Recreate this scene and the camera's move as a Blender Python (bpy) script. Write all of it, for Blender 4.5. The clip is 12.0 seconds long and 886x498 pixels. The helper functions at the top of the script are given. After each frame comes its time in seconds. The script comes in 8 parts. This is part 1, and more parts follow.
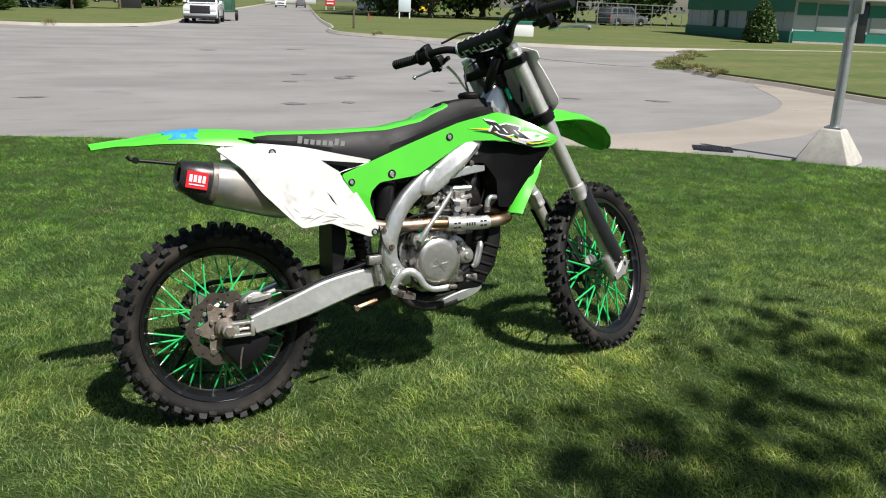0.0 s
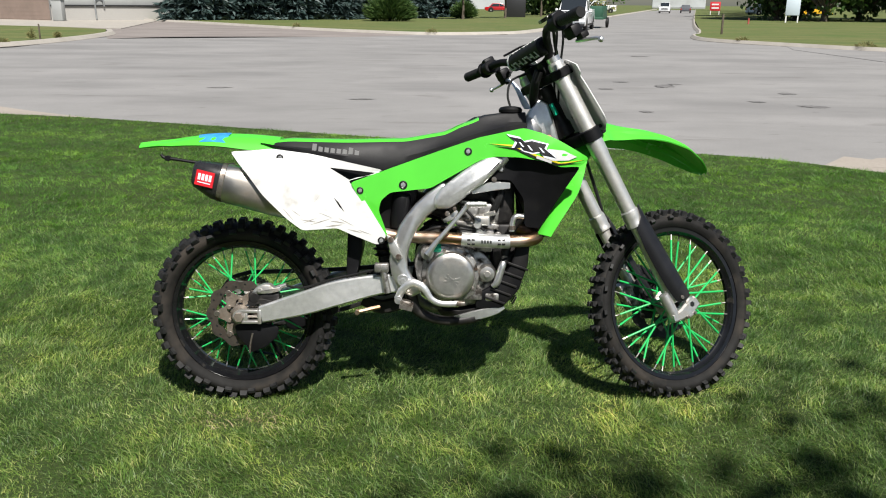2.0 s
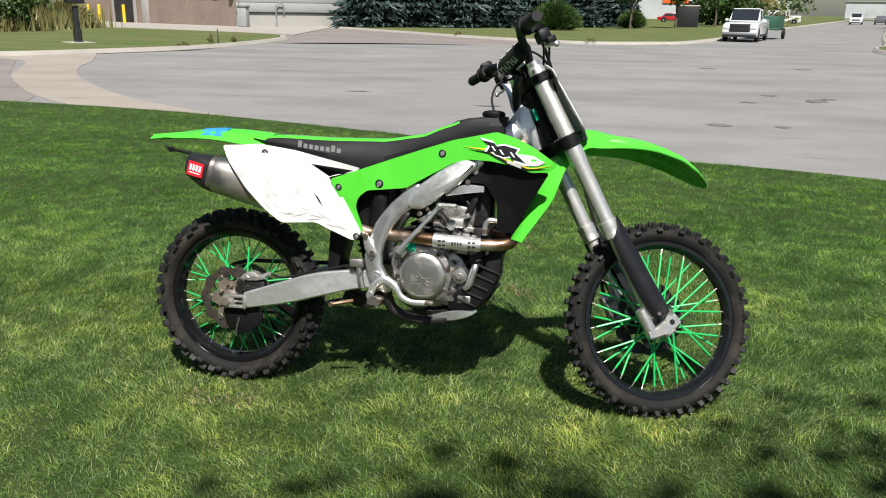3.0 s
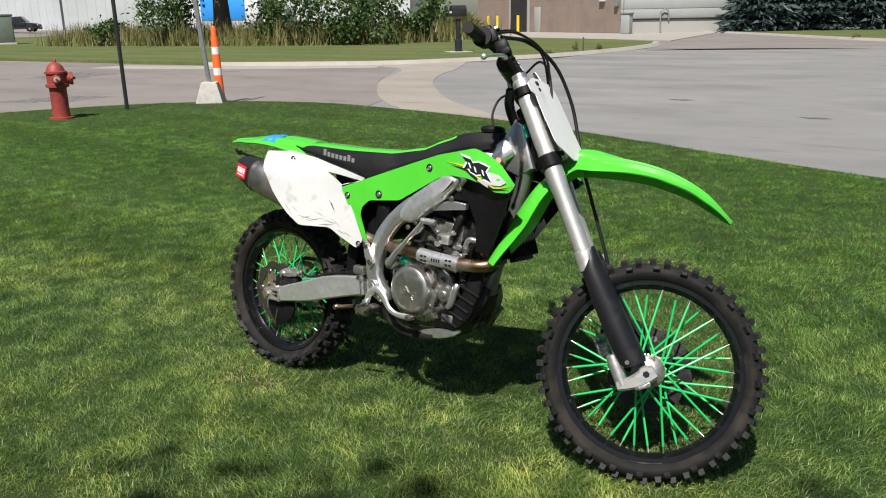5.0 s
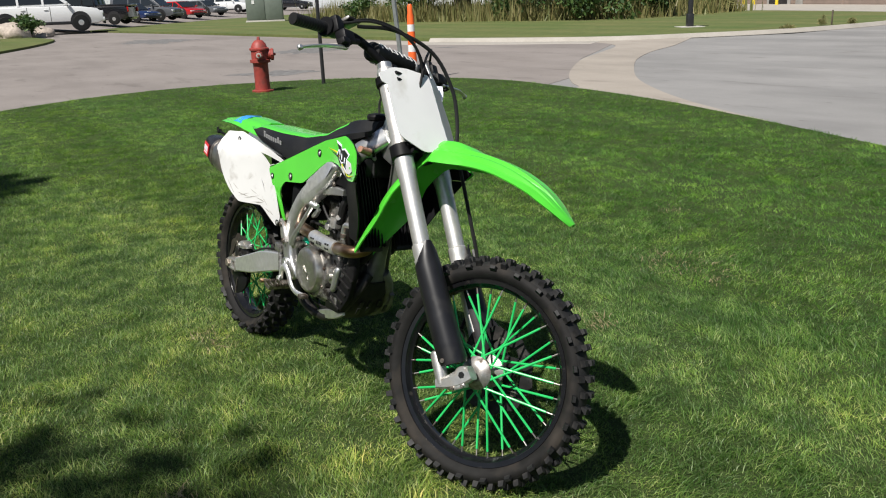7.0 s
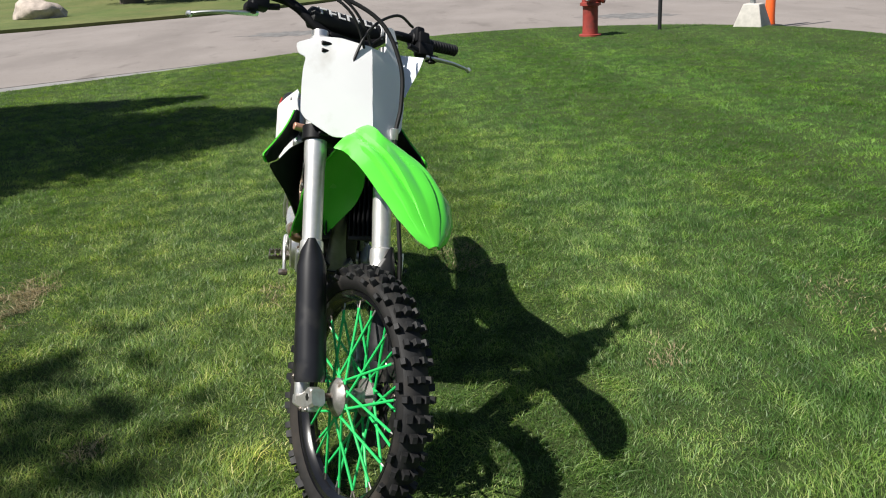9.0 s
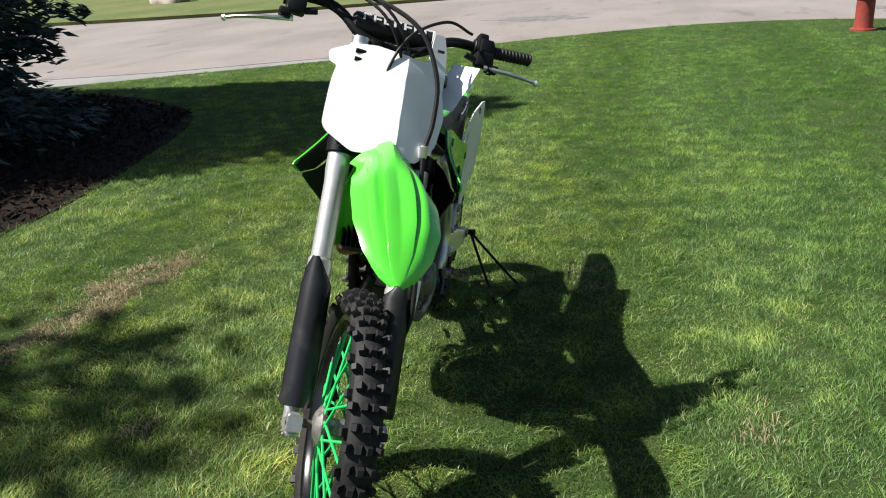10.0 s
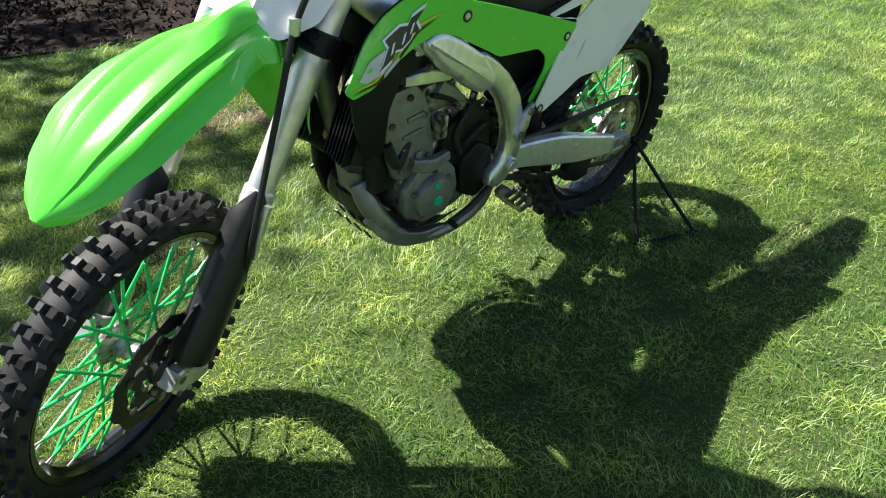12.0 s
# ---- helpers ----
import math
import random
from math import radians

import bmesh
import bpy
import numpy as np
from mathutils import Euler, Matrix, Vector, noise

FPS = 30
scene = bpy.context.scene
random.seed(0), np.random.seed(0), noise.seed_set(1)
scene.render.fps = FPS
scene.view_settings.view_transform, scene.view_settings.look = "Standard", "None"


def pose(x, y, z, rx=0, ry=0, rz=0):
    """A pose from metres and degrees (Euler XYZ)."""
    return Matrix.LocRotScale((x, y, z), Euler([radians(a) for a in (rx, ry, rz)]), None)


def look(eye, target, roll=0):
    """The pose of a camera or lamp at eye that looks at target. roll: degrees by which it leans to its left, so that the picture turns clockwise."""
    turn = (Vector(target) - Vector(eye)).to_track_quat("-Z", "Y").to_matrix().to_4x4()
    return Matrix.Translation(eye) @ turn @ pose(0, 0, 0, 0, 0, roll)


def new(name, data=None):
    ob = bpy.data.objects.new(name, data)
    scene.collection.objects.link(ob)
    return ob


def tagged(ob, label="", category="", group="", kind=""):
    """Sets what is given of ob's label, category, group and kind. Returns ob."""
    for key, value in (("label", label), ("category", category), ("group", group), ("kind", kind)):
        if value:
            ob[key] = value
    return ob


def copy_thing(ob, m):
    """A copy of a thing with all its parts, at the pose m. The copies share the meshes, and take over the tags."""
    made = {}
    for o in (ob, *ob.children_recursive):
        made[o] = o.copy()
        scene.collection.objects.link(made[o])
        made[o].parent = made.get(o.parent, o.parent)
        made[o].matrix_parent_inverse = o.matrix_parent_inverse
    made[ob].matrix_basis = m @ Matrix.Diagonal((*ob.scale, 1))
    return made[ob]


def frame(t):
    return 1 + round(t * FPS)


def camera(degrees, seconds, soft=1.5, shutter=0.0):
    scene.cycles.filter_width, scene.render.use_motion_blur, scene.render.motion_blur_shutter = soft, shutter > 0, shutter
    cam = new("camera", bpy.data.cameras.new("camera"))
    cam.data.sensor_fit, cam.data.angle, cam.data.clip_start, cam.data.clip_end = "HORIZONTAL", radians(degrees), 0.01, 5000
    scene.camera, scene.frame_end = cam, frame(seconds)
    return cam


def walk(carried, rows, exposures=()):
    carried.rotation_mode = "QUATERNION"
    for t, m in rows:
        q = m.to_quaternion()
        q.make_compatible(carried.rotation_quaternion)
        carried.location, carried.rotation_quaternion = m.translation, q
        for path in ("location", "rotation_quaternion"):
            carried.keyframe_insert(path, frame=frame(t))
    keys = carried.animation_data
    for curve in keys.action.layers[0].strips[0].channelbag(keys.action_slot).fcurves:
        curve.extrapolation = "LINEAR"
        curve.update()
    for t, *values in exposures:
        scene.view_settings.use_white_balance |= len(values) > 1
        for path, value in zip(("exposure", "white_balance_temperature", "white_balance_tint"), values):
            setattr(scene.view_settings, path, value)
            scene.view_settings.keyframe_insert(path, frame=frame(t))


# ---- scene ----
cam = camera(56.5, 12.0, soft=1.1)
PATH = [
    (0, (-0.437, -2.602, 1.342), (0.374, -0.865, 0.774), 2.0),
    (0.5, (-0.132, -2.623, 1.341), (0.474, -0.798, 0.793), 1.7),
    (1, (0.148, -2.654, 1.359), (0.526, -0.765, 0.823), 0.6),
    (1.5, (0.463, -2.765, 1.385), (0.607, -0.854, 0.813), 1.2),
    (2, (0.735, -2.805, 1.388), (0.702, -0.889, 0.815), 0.5),
    (2.5, (1.044, -2.734, 1.379), (0.911, -0.82, 0.816), 0.9),
    (3, (1.379, -2.771, 1.379), (0.965, -0.895, 0.821), 0.8),
    (3.5, (1.642, -2.688, 1.379), (1.03, -0.864, 0.835), -0.3),
    (3.7, (1.744, -2.604, 1.367), (1.080, -0.783, 0.872), 1.3),
    (5.3, (2.690, -2.021, 1.409), (1.423, -0.573, 0.863), -1.4),
    (5.5, (2.77, -1.935, 1.417), (1.509, -0.479, 0.876), -0.3),
    (6, (2.99, -1.727, 1.412), (1.538, -0.462, 0.871), -1.3),
    (6.5, (3.212, -1.486, 1.41), (1.678, -0.335, 0.842), -1.3),
    (7, (3.369, -1.25, 1.406), (1.77, -0.199, 0.824), -2.0),
    (7.5, (3.507, -1.006, 1.406), (1.783, -0.182, 0.816), -2.4),
    (7.7, (3.577, -0.891, 1.390), (1.830, -0.124, 0.790), 0.9),
    (9.3, (3.404, 0.367, 1.425), (1.533, 0.365, 0.719), -4.8),
    (9.5, (3.371, 0.484, 1.444), (1.511, 0.35, 0.72), -5.3),
    (10, (3.191, 0.768, 1.427), (1.362, 0.339, 0.741), -3.1),
    (10.5, (2.967, 1.024, 1.423), (1.24, 0.325, 0.698), -2.7),
    (11, (2.696, 1.293, 1.432), (1.116, 0.364, 0.63), -4.7),
    (11.5, (2.274, 1.379, 1.398), (0.937, 0.286, 0.39), -1.0),
    (12, (1.922, 1.475, 1.348), (0.798, 0.197, 0.297), -1.5),
]
walk(cam, [(t, look(eye, target, roll)) for t, eye, target, roll in PATH],
     exposures=[(0, 0.47), (2.5, 0.52), (5.5, 0.33), (7.5, 0.33), (9.5, 0.74), (10.5, 0.94), (11, 1.08), (11.5, 1.45), (12, 1.82)])

# ---- light ----
SUN = Vector((0.25, -0.66, 1.0)).normalized()
world = bpy.data.worlds.new("sky")
scene.world = world
world.use_nodes = True
wn = world.node_tree.nodes
sky = wn.new("ShaderNodeTexSky")
sky.sky_type, sky.sun_disc = "NISHITA", False
sky.sun_elevation, sky.sun_rotation = math.asin(SUN.z), math.atan2(SUN.x, SUN.y)
world.node_tree.links.new(sky.outputs[0], wn["Background"].inputs[0])
wn["Background"].inputs[1].default_value = 0.05
sun = new("sun", bpy.data.lights.new("sun", "SUN"))
sun.data.energy, sun.data.angle, sun.data.color = 5.0, radians(0.55), (1.0, 0.96, 0.90)
sun.matrix_world = look(SUN * 40, (0, 0, 0))


# ---- materials ----
def mat(name, base, rough=0.5, metal=0.0, vary=0.12, scale=30.0, bump=0.0, bscale=0.0, dirt=None, dscale=6.0, dlow=0.5, dhigh=0.75, rand=0.0, coat=0.0, island=0.0, spec=0.5):
    """A procedural surface: base colour with grain at one scale and dirt or wear at another."""
    m = bpy.data.materials.new(name)
    m.use_nodes = True
    nt = m.node_tree
    b = nt.nodes["Principled BSDF"]
    b.inputs["Roughness"].default_value, b.inputs["Metallic"].default_value = rough, metal
    b.inputs["Coat Weight"].default_value = coat
    b.inputs["Specular IOR Level"].default_value = spec
    co = nt.nodes.new("ShaderNodeTexCoord").outputs["Object"]

    def tex(s, detail=5.0):
        n = nt.nodes.new("ShaderNodeTexNoise")
        n.inputs["Scale"].default_value, n.inputs["Detail"].default_value = s, detail
        nt.links.new(co, n.inputs["Vector"])
        return n.outputs["Fac"]

    def mix(fac, a, c, kind="MIX"):
        n = nt.nodes.new("ShaderNodeMix")
        n.data_type, n.blend_type = "RGBA", kind
        for sock, v in ((n.inputs[0], fac), (n.inputs[6], a), (n.inputs[7], c)):
            if isinstance(v, (int, float)):
                sock.default_value = v
            elif isinstance(v, tuple):
                sock.default_value = (*v, 1)
            else:
                nt.links.new(v, sock)
        return n.outputs[2]

    def ramp(v, lo, hi, a=0.0, c=1.0):
        n = nt.nodes.new("ShaderNodeMapRange")
        for i, k in enumerate((lo, hi, a, c), 1):
            n.inputs[i].default_value = k
        nt.links.new(v, n.inputs[0])
        return n.outputs[0]

    dark = tuple(v * (1 - vary) for v in base)
    light = tuple(min(1, v * (1 + vary)) for v in base)
    col = mix(ramp(tex(scale), 0.3, 0.7), dark, light)
    if rand or island:
        if rand:
            r = nt.nodes.new("ShaderNodeObjectInfo").outputs["Random"]
        else:
            r = nt.nodes.new("ShaderNodeNewGeometry").outputs["Random Per Island"]
        k = rand or island
        col = mix(ramp(r, 0, 1), col, mix(1.0, col, (1 - k, 1 - k, 1 - k), "MULTIPLY"))
    if dirt:
        f = ramp(tex(dscale, 8.0), dlow, dhigh)
        col = mix(f, col, dirt)
        nt.links.new(ramp(f, 0, 1, rough, min(1, rough + 0.3)), b.inputs["Roughness"])
    elif not coat:
        nt.links.new(ramp(tex(scale * 0.4), 0.3, 0.7, max(0, rough - 0.06), min(1, rough + 0.06)), b.inputs["Roughness"])
    nt.links.new(col, b.inputs["Base Color"])
    if bump:
        n = nt.nodes.new("ShaderNodeBump")
        n.inputs["Strength"].default_value, n.inputs["Distance"].default_value = 0.6, bump
        nt.links.new(tex(bscale or scale * 3), n.inputs["Height"])
        nt.links.new(n.outputs[0], b.inputs["Normal"])
    return m


M = {}
M["green"] = mat("green_plastic", (0.088, 0.585, 0.042), 0.27, coat=0.35, vary=0.04, scale=9, dirt=(0.10, 0.50, 0.05), dscale=14, dlow=0.66, dhigh=0.95)
M["white"] = mat("white_plastic", (0.76, 0.76, 0.755), 0.38, vary=0.03, scale=8, dirt=(0.55, 0.53, 0.49), dscale=10, dlow=0.60, dhigh=0.85)
M["scuffed"] = mat("scuffed_white_plastic", (0.64, 0.64, 0.63), 0.42, vary=0.03, scale=8, dirt=(0.38, 0.36, 0.33), dscale=17, dlow=0.58, dhigh=0.8)
M["scuffmark"] = mat("grey_scrape", (0.30, 0.285, 0.26), 0.7, vary=0.3, scale=60)
M["black"] = mat("black_plastic", (0.006, 0.006, 0.007), 0.48, vary=0.2, scale=25, dirt=(0.012, 0.011, 0.010), dscale=9, dlow=0.55, dhigh=0.85, spec=0.2)
M["guard"] = mat("black_guard_plastic", (0.011, 0.011, 0.013), 0.36, vary=0.2, scale=20, dirt=(0.032, 0.030, 0.028), dscale=12, dlow=0.55, dhigh=0.85, spec=0.4)
M["tyre"] = mat("tyre_rubber", (0.012, 0.012, 0.012), 0.68, vary=0.3, scale=60, bump=0.0006, bscale=300, dirt=(0.042, 0.036, 0.029), dscale=13, dlow=0.52, dhigh=0.82, spec=0.35)
M["tread"] = mat("tread_rubber", (0.017, 0.017, 0.0175), 0.6, vary=0.3, scale=70, bump=0.0006, bscale=300, dirt=(0.038, 0.034, 0.030), dscale=40, dlow=0.54, dhigh=0.84, rand=0.45, spec=0.35)
M["wall"] = mat("dusty_tyre_wall", (0.0105, 0.010, 0.0095), 0.75, vary=0.25, scale=40, bump=0.0005, bscale=160, dirt=(0.060, 0.050, 0.041), dscale=6, dlow=0.50, dhigh=0.74, spec=0.25)
M["rim"] = mat("black_rim", (0.007, 0.007, 0.008), 0.20, vary=0.2, scale=30, dirt=(0.045, 0.039, 0.033), dscale=26, dlow=0.63, dhigh=0.84)
M["spoke"] = mat("green_spoke_cover", (0.022, 0.47, 0.115), 0.35, vary=0.05, scale=40)
M["alu"] = mat("worn_aluminium", (0.74, 0.74, 0.73), 0.33, 0.90, vary=0.10, scale=38, bump=0.0004, bscale=120, dirt=(0.46, 0.45, 0.44), dscale=15, dlow=0.54, dhigh=0.85)
# frame aluminium with shade put into its colour, for tubes lying in shadow
M["frame"] = mat("shade_toned_aluminium", (0.26, 0.26, 0.25), 0.45, 0.8, vary=0.10, scale=30, bump=0.0005, bscale=140, dirt=(0.15, 0.14, 0.125), dscale=14, dlow=0.48, dhigh=0.8)
M["brushed"] = mat("brushed_aluminium", (0.82, 0.82, 0.81), 0.36, 0.82, vary=0.10, scale=60, bump=0.0003, bscale=180, dirt=(0.60, 0.60, 0.59), dscale=13, dlow=0.52, dhigh=0.85)
M["cast"] = mat("cast_engine_metal", (0.50, 0.48, 0.455), 0.36, 0.9, vary=0.25, scale=70, bump=0.0012, bscale=260, dirt=(0.045, 0.040, 0.035), dscale=34, dlow=0.44, dhigh=0.62)
M["casing"] = mat("matt_grey_casing", (0.22, 0.222, 0.212), 0.48, 0.6, vary=0.12, scale=45, bump=0.0005, bscale=220, dirt=(0.13, 0.125, 0.11), dscale=22, dlow=0.52, dhigh=0.78)
M["cover"] = mat("clutch_cover_metal", (0.60, 0.58, 0.55), 0.33, 0.95, vary=0.10, scale=60, bump=0.0004, bscale=220, dirt=(0.33, 0.31, 0.28), dscale=26, dlow=0.5, dhigh=0.75)
M["dark"] = mat("dark_engine_metal", (0.018, 0.017, 0.017), 0.45, 0.3, vary=0.35, scale=50, dirt=(0.06, 0.054, 0.048), dscale=24, dlow=0.54, dhigh=0.8, spec=0.4)
M["fork"] = mat("fork_tube_aluminium", (0.72, 0.71, 0.68), 0.38, 0.75, vary=0.06, scale=70, bump=0.0003, bscale=420, dirt=(0.52, 0.49, 0.45), dscale=20, dlow=0.5, dhigh=0.82)
M["titan"] = mat("heat_stained_titanium", (0.36, 0.22, 0.13), 0.3, 1.0, vary=0.25, scale=12, dirt=(0.50, 0.44, 0.38), dscale=9, dlow=0.45, dhigh=0.7)
M["muffler"] = mat("satin_titanium_sleeve", (0.50, 0.485, 0.46), 0.36, 1.0, vary=0.08, scale=40, bump=0.0002, bscale=300, dirt=(0.34, 0.29, 0.24), dscale=9, dlow=0.5, dhigh=0.8)
M["steel"] = mat("bare_steel", (0.34, 0.31, 0.275), 0.36, 0.9, vary=0.25, scale=60, dirt=(0.085, 0.06, 0.045), dscale=34, dlow=0.42, dhigh=0.64)
M["cast_silver"] = mat("silver_painted_casting", (0.60, 0.59, 0.565), 0.36, 0.8, vary=0.12, scale=60, bump=0.0004, bscale=300, dirt=(0.30, 0.27, 0.23), dscale=30, dlow=0.5, dhigh=0.72)
M["tan_steel"] = mat("dusty_bare_steel", (0.32, 0.275, 0.23), 0.42, 0.7, vary=0.2, scale=70, dirt=(0.16, 0.12, 0.09), dscale=30, dlow=0.45, dhigh=0.7)
M["disc"] = mat("browned_disc_steel", (0.12, 0.105, 0.09), 0.42, 0.8, vary=0.25, scale=60, dirt=(0.07, 0.055, 0.045), dscale=30, dlow=0.45, dhigh=0.7)
M["hub"] = mat("hub_metal", (0.46, 0.445, 0.42), 0.38, 0.85, vary=0.15, scale=50, dirt=(0.10, 0.082, 0.066), dscale=36, dlow=0.42, dhigh=0.66)
M["seat"] = mat("black_seat_vinyl", (0.009, 0.009, 0.010), 0.5, vary=0.15, scale=150, bump=0.0006, bscale=900, dirt=(0.016, 0.016, 0.016), dscale=6, dlow=0.5, dhigh=0.8, spec=0.35)
M["rubber"] = mat("black_rubber", (0.009, 0.009, 0.009), 0.55, vary=0.2, scale=80, bump=0.0004, bscale=500, spec=0.35)
M["coppery"] = mat("dull_brass", (0.50, 0.27, 0.19), 0.45, 0.4, vary=0.15, scale=60)
M["red"] = mat("red_badge", (0.62, 0.02, 0.03), 0.35, vary=0.05)
M["cap_black"] = mat("carbon_end_cap", (0.02, 0.02, 0.021), 0.3, vary=0.3, scale=160)
M["letter"] = mat("pale_lettering", (0.55, 0.55, 0.55), 0.5, vary=0.05)
M["seatmark"] = mat("grey_seat_print", (0.26, 0.26, 0.26), 0.6, vary=0.08)
# black for print, and for pieces that paint the shade inside holes
M["ink_and_holes"] = mat("black_ink_and_holes", (0.012, 0.012, 0.012), 0.35, vary=0.05)
M["yellow"] = mat("yellow_stripe", (0.75, 0.62, 0.03), 0.4, vary=0.05)
M["blue"] = mat("blue_sticker", (0.04, 0.30, 0.82), 0.4, vary=0.2, scale=30)
M["paper"] = mat("white_paper", (0.78, 0.82, 0.90), 0.7, vary=0.02)
M["capgreen"] = mat("green_filler_cap", (0.0, 0.42, 0.24), 0.3, vary=0.05)


def ground_mat(name, cols, big, small, bump, rough=0.9, stripe=0.0, cracks=None):
    """Ground: three colours mixed by noise at two scales, mowing-band sheen painted in faintly, and crack lines."""
    m = bpy.data.materials.new(name)
    m.use_nodes = True
    nt = m.node_tree
    b = nt.nodes["Principled BSDF"]
    b.inputs["Roughness"].default_value = rough
    b.inputs["Specular IOR Level"].default_value = 0.25
    co = nt.nodes.new("ShaderNodeTexCoord").outputs["Object"]
    out = None
    for i, s in enumerate((big, small)):
        n = nt.nodes.new("ShaderNodeTexNoise")
        n.inputs["Scale"].default_value, n.inputs["Detail"].default_value, n.inputs["Roughness"].default_value = s, 8, 0.65
        nt.links.new(co, n.inputs["Vector"])
        r = nt.nodes.new("ShaderNodeMapRange")
        r.inputs[1].default_value, r.inputs[2].default_value = 0.32, 0.68
        nt.links.new(n.outputs[0], r.inputs[0])
        k = nt.nodes.new("ShaderNodeMix")
        k.data_type = "RGBA"
        nt.links.new(r.outputs[0], k.inputs[0])
        if out is None:
            k.inputs[6].default_value = (*cols[0], 1)
        else:
            nt.links.new(out, k.inputs[6])
        k.inputs[7].default_value = (*cols[i + 1], 1)
        if i == 1:
            h = nt.nodes.new("ShaderNodeMath")
            h.operation = "MULTIPLY"
            h.inputs[1].default_value = 0.55
            nt.links.new(r.outputs[0], h.inputs[0])
            nt.links.new(h.outputs[0], k.inputs[0])
            bp = nt.nodes.new("ShaderNodeBump")
            bp.inputs["Distance"].default_value, bp.inputs["Strength"].default_value = bump, 0.7
            nt.links.new(n.outputs[0], bp.inputs["Height"])
            nt.links.new(bp.outputs[0], b.inputs["Normal"])
        out = k.outputs[2]
    if stripe:
        w = nt.nodes.new("ShaderNodeTexWave")
        w.bands_direction = "Y"
        w.inputs["Scale"].default_value, w.inputs["Distortion"].default_value, w.inputs["Detail Scale"].default_value = stripe, 2.5, 0.4
        nt.links.new(co, w.inputs["Vector"])
        k = nt.nodes.new("ShaderNodeMix")
        k.data_type, k.blend_type = "RGBA", "MULTIPLY"
        nt.links.new(w.outputs[1], k.inputs[0])
        nt.links.new(out, k.inputs[6])
        k.inputs[7].default_value = (0.84, 0.88, 0.84, 1)
        out = k.outputs[2]
    if cracks:
        for sx, sy, k0, k1, c in ((0.22, 0.55, 0.44, 0.66, tuple(0.76 * v for v in cols[0])), (0.55, 1.7, 0.60, 0.70, cracks), (2.6, 9, 0.64, 0.72, tuple(0.8 * v for v in cracks))):
            v = nt.nodes.new("ShaderNodeTexNoise")
            v.inputs["Scale"].default_value, v.inputs["Detail"].default_value, v.inputs["Roughness"].default_value = 1.0, 7, 0.6
            mp = nt.nodes.new("ShaderNodeMapping")
            mp.inputs["Scale"].default_value = (sx, sy, 1)
            mp.inputs["Rotation"].default_value = (0, 0, 0.08)
            nt.links.new(co, mp.inputs[0])
            nt.links.new(mp.outputs[0], v.inputs["Vector"])
            r = nt.nodes.new("ShaderNodeMapRange")
            r.inputs[1].default_value, r.inputs[2].default_value = k0, k1
            r.inputs[4].default_value = 0.75
            nt.links.new(v.outputs[0], r.inputs[0])
            k = nt.nodes.new("ShaderNodeMix")
            k.data_type = "RGBA"
            nt.links.new(r.outputs[0], k.inputs[0])
            nt.links.new(out, k.inputs[6])
            k.inputs[7].default_value = (*c, 1)
            out = k.outputs[2]
    nt.links.new(out, b.inputs["Base Color"])
    return m


M["lawn"] = ground_mat("lawn_soil_and_turf", ((0.036, 0.064, 0.014), (0.056, 0.080, 0.020), (0.020, 0.034, 0.009)), 0.9, 60, 0.03)
M["farlawn"] = ground_mat("far_lawn_turf", ((0.098, 0.142, 0.038), (0.185, 0.175, 0.070), (0.052, 0.080, 0.024)), 0.22, 2.6, 0.06, stripe=0.12)
M["asphalt"] = ground_mat("weathered_asphalt", ((0.238, 0.233, 0.227), (0.305, 0.297, 0.288), (0.185, 0.18, 0.174)), 0.55, 40, 0.006, cracks=(0.165, 0.157, 0.15))
M["drive"] = ground_mat("driveway_asphalt", ((0.235, 0.208, 0.192), (0.285, 0.256, 0.238), (0.185, 0.165, 0.152)), 0.5, 50, 0.005, cracks=(0.15, 0.132, 0.12))
M["concrete"] = ground_mat("kerb_concrete", ((0.34, 0.315, 0.275), (0.43, 0.40, 0.36), (0.25, 0.23, 0.20)), 1.2, 30, 0.006)
M["apron"] = ground_mat("worn_gutter_concrete", ((0.325, 0.29, 0.25), (0.38, 0.34, 0.295), (0.26, 0.23, 0.195)), 0.9, 30, 0.005, cracks=(0.22, 0.19, 0.165))
M["mulch"] = ground_mat("bark_mulch", ((0.014, 0.010, 0.008), (0.026, 0.018, 0.014), (0.008, 0.006, 0.005)), 4, 60, 0.03)
M["patch"] = mat("tar_patch", (0.115, 0.11, 0.106), 0.85, vary=0.25, scale=9, dirt=(0.19, 0.185, 0.18), dscale=5, dlow=0.40, dhigh=0.62)


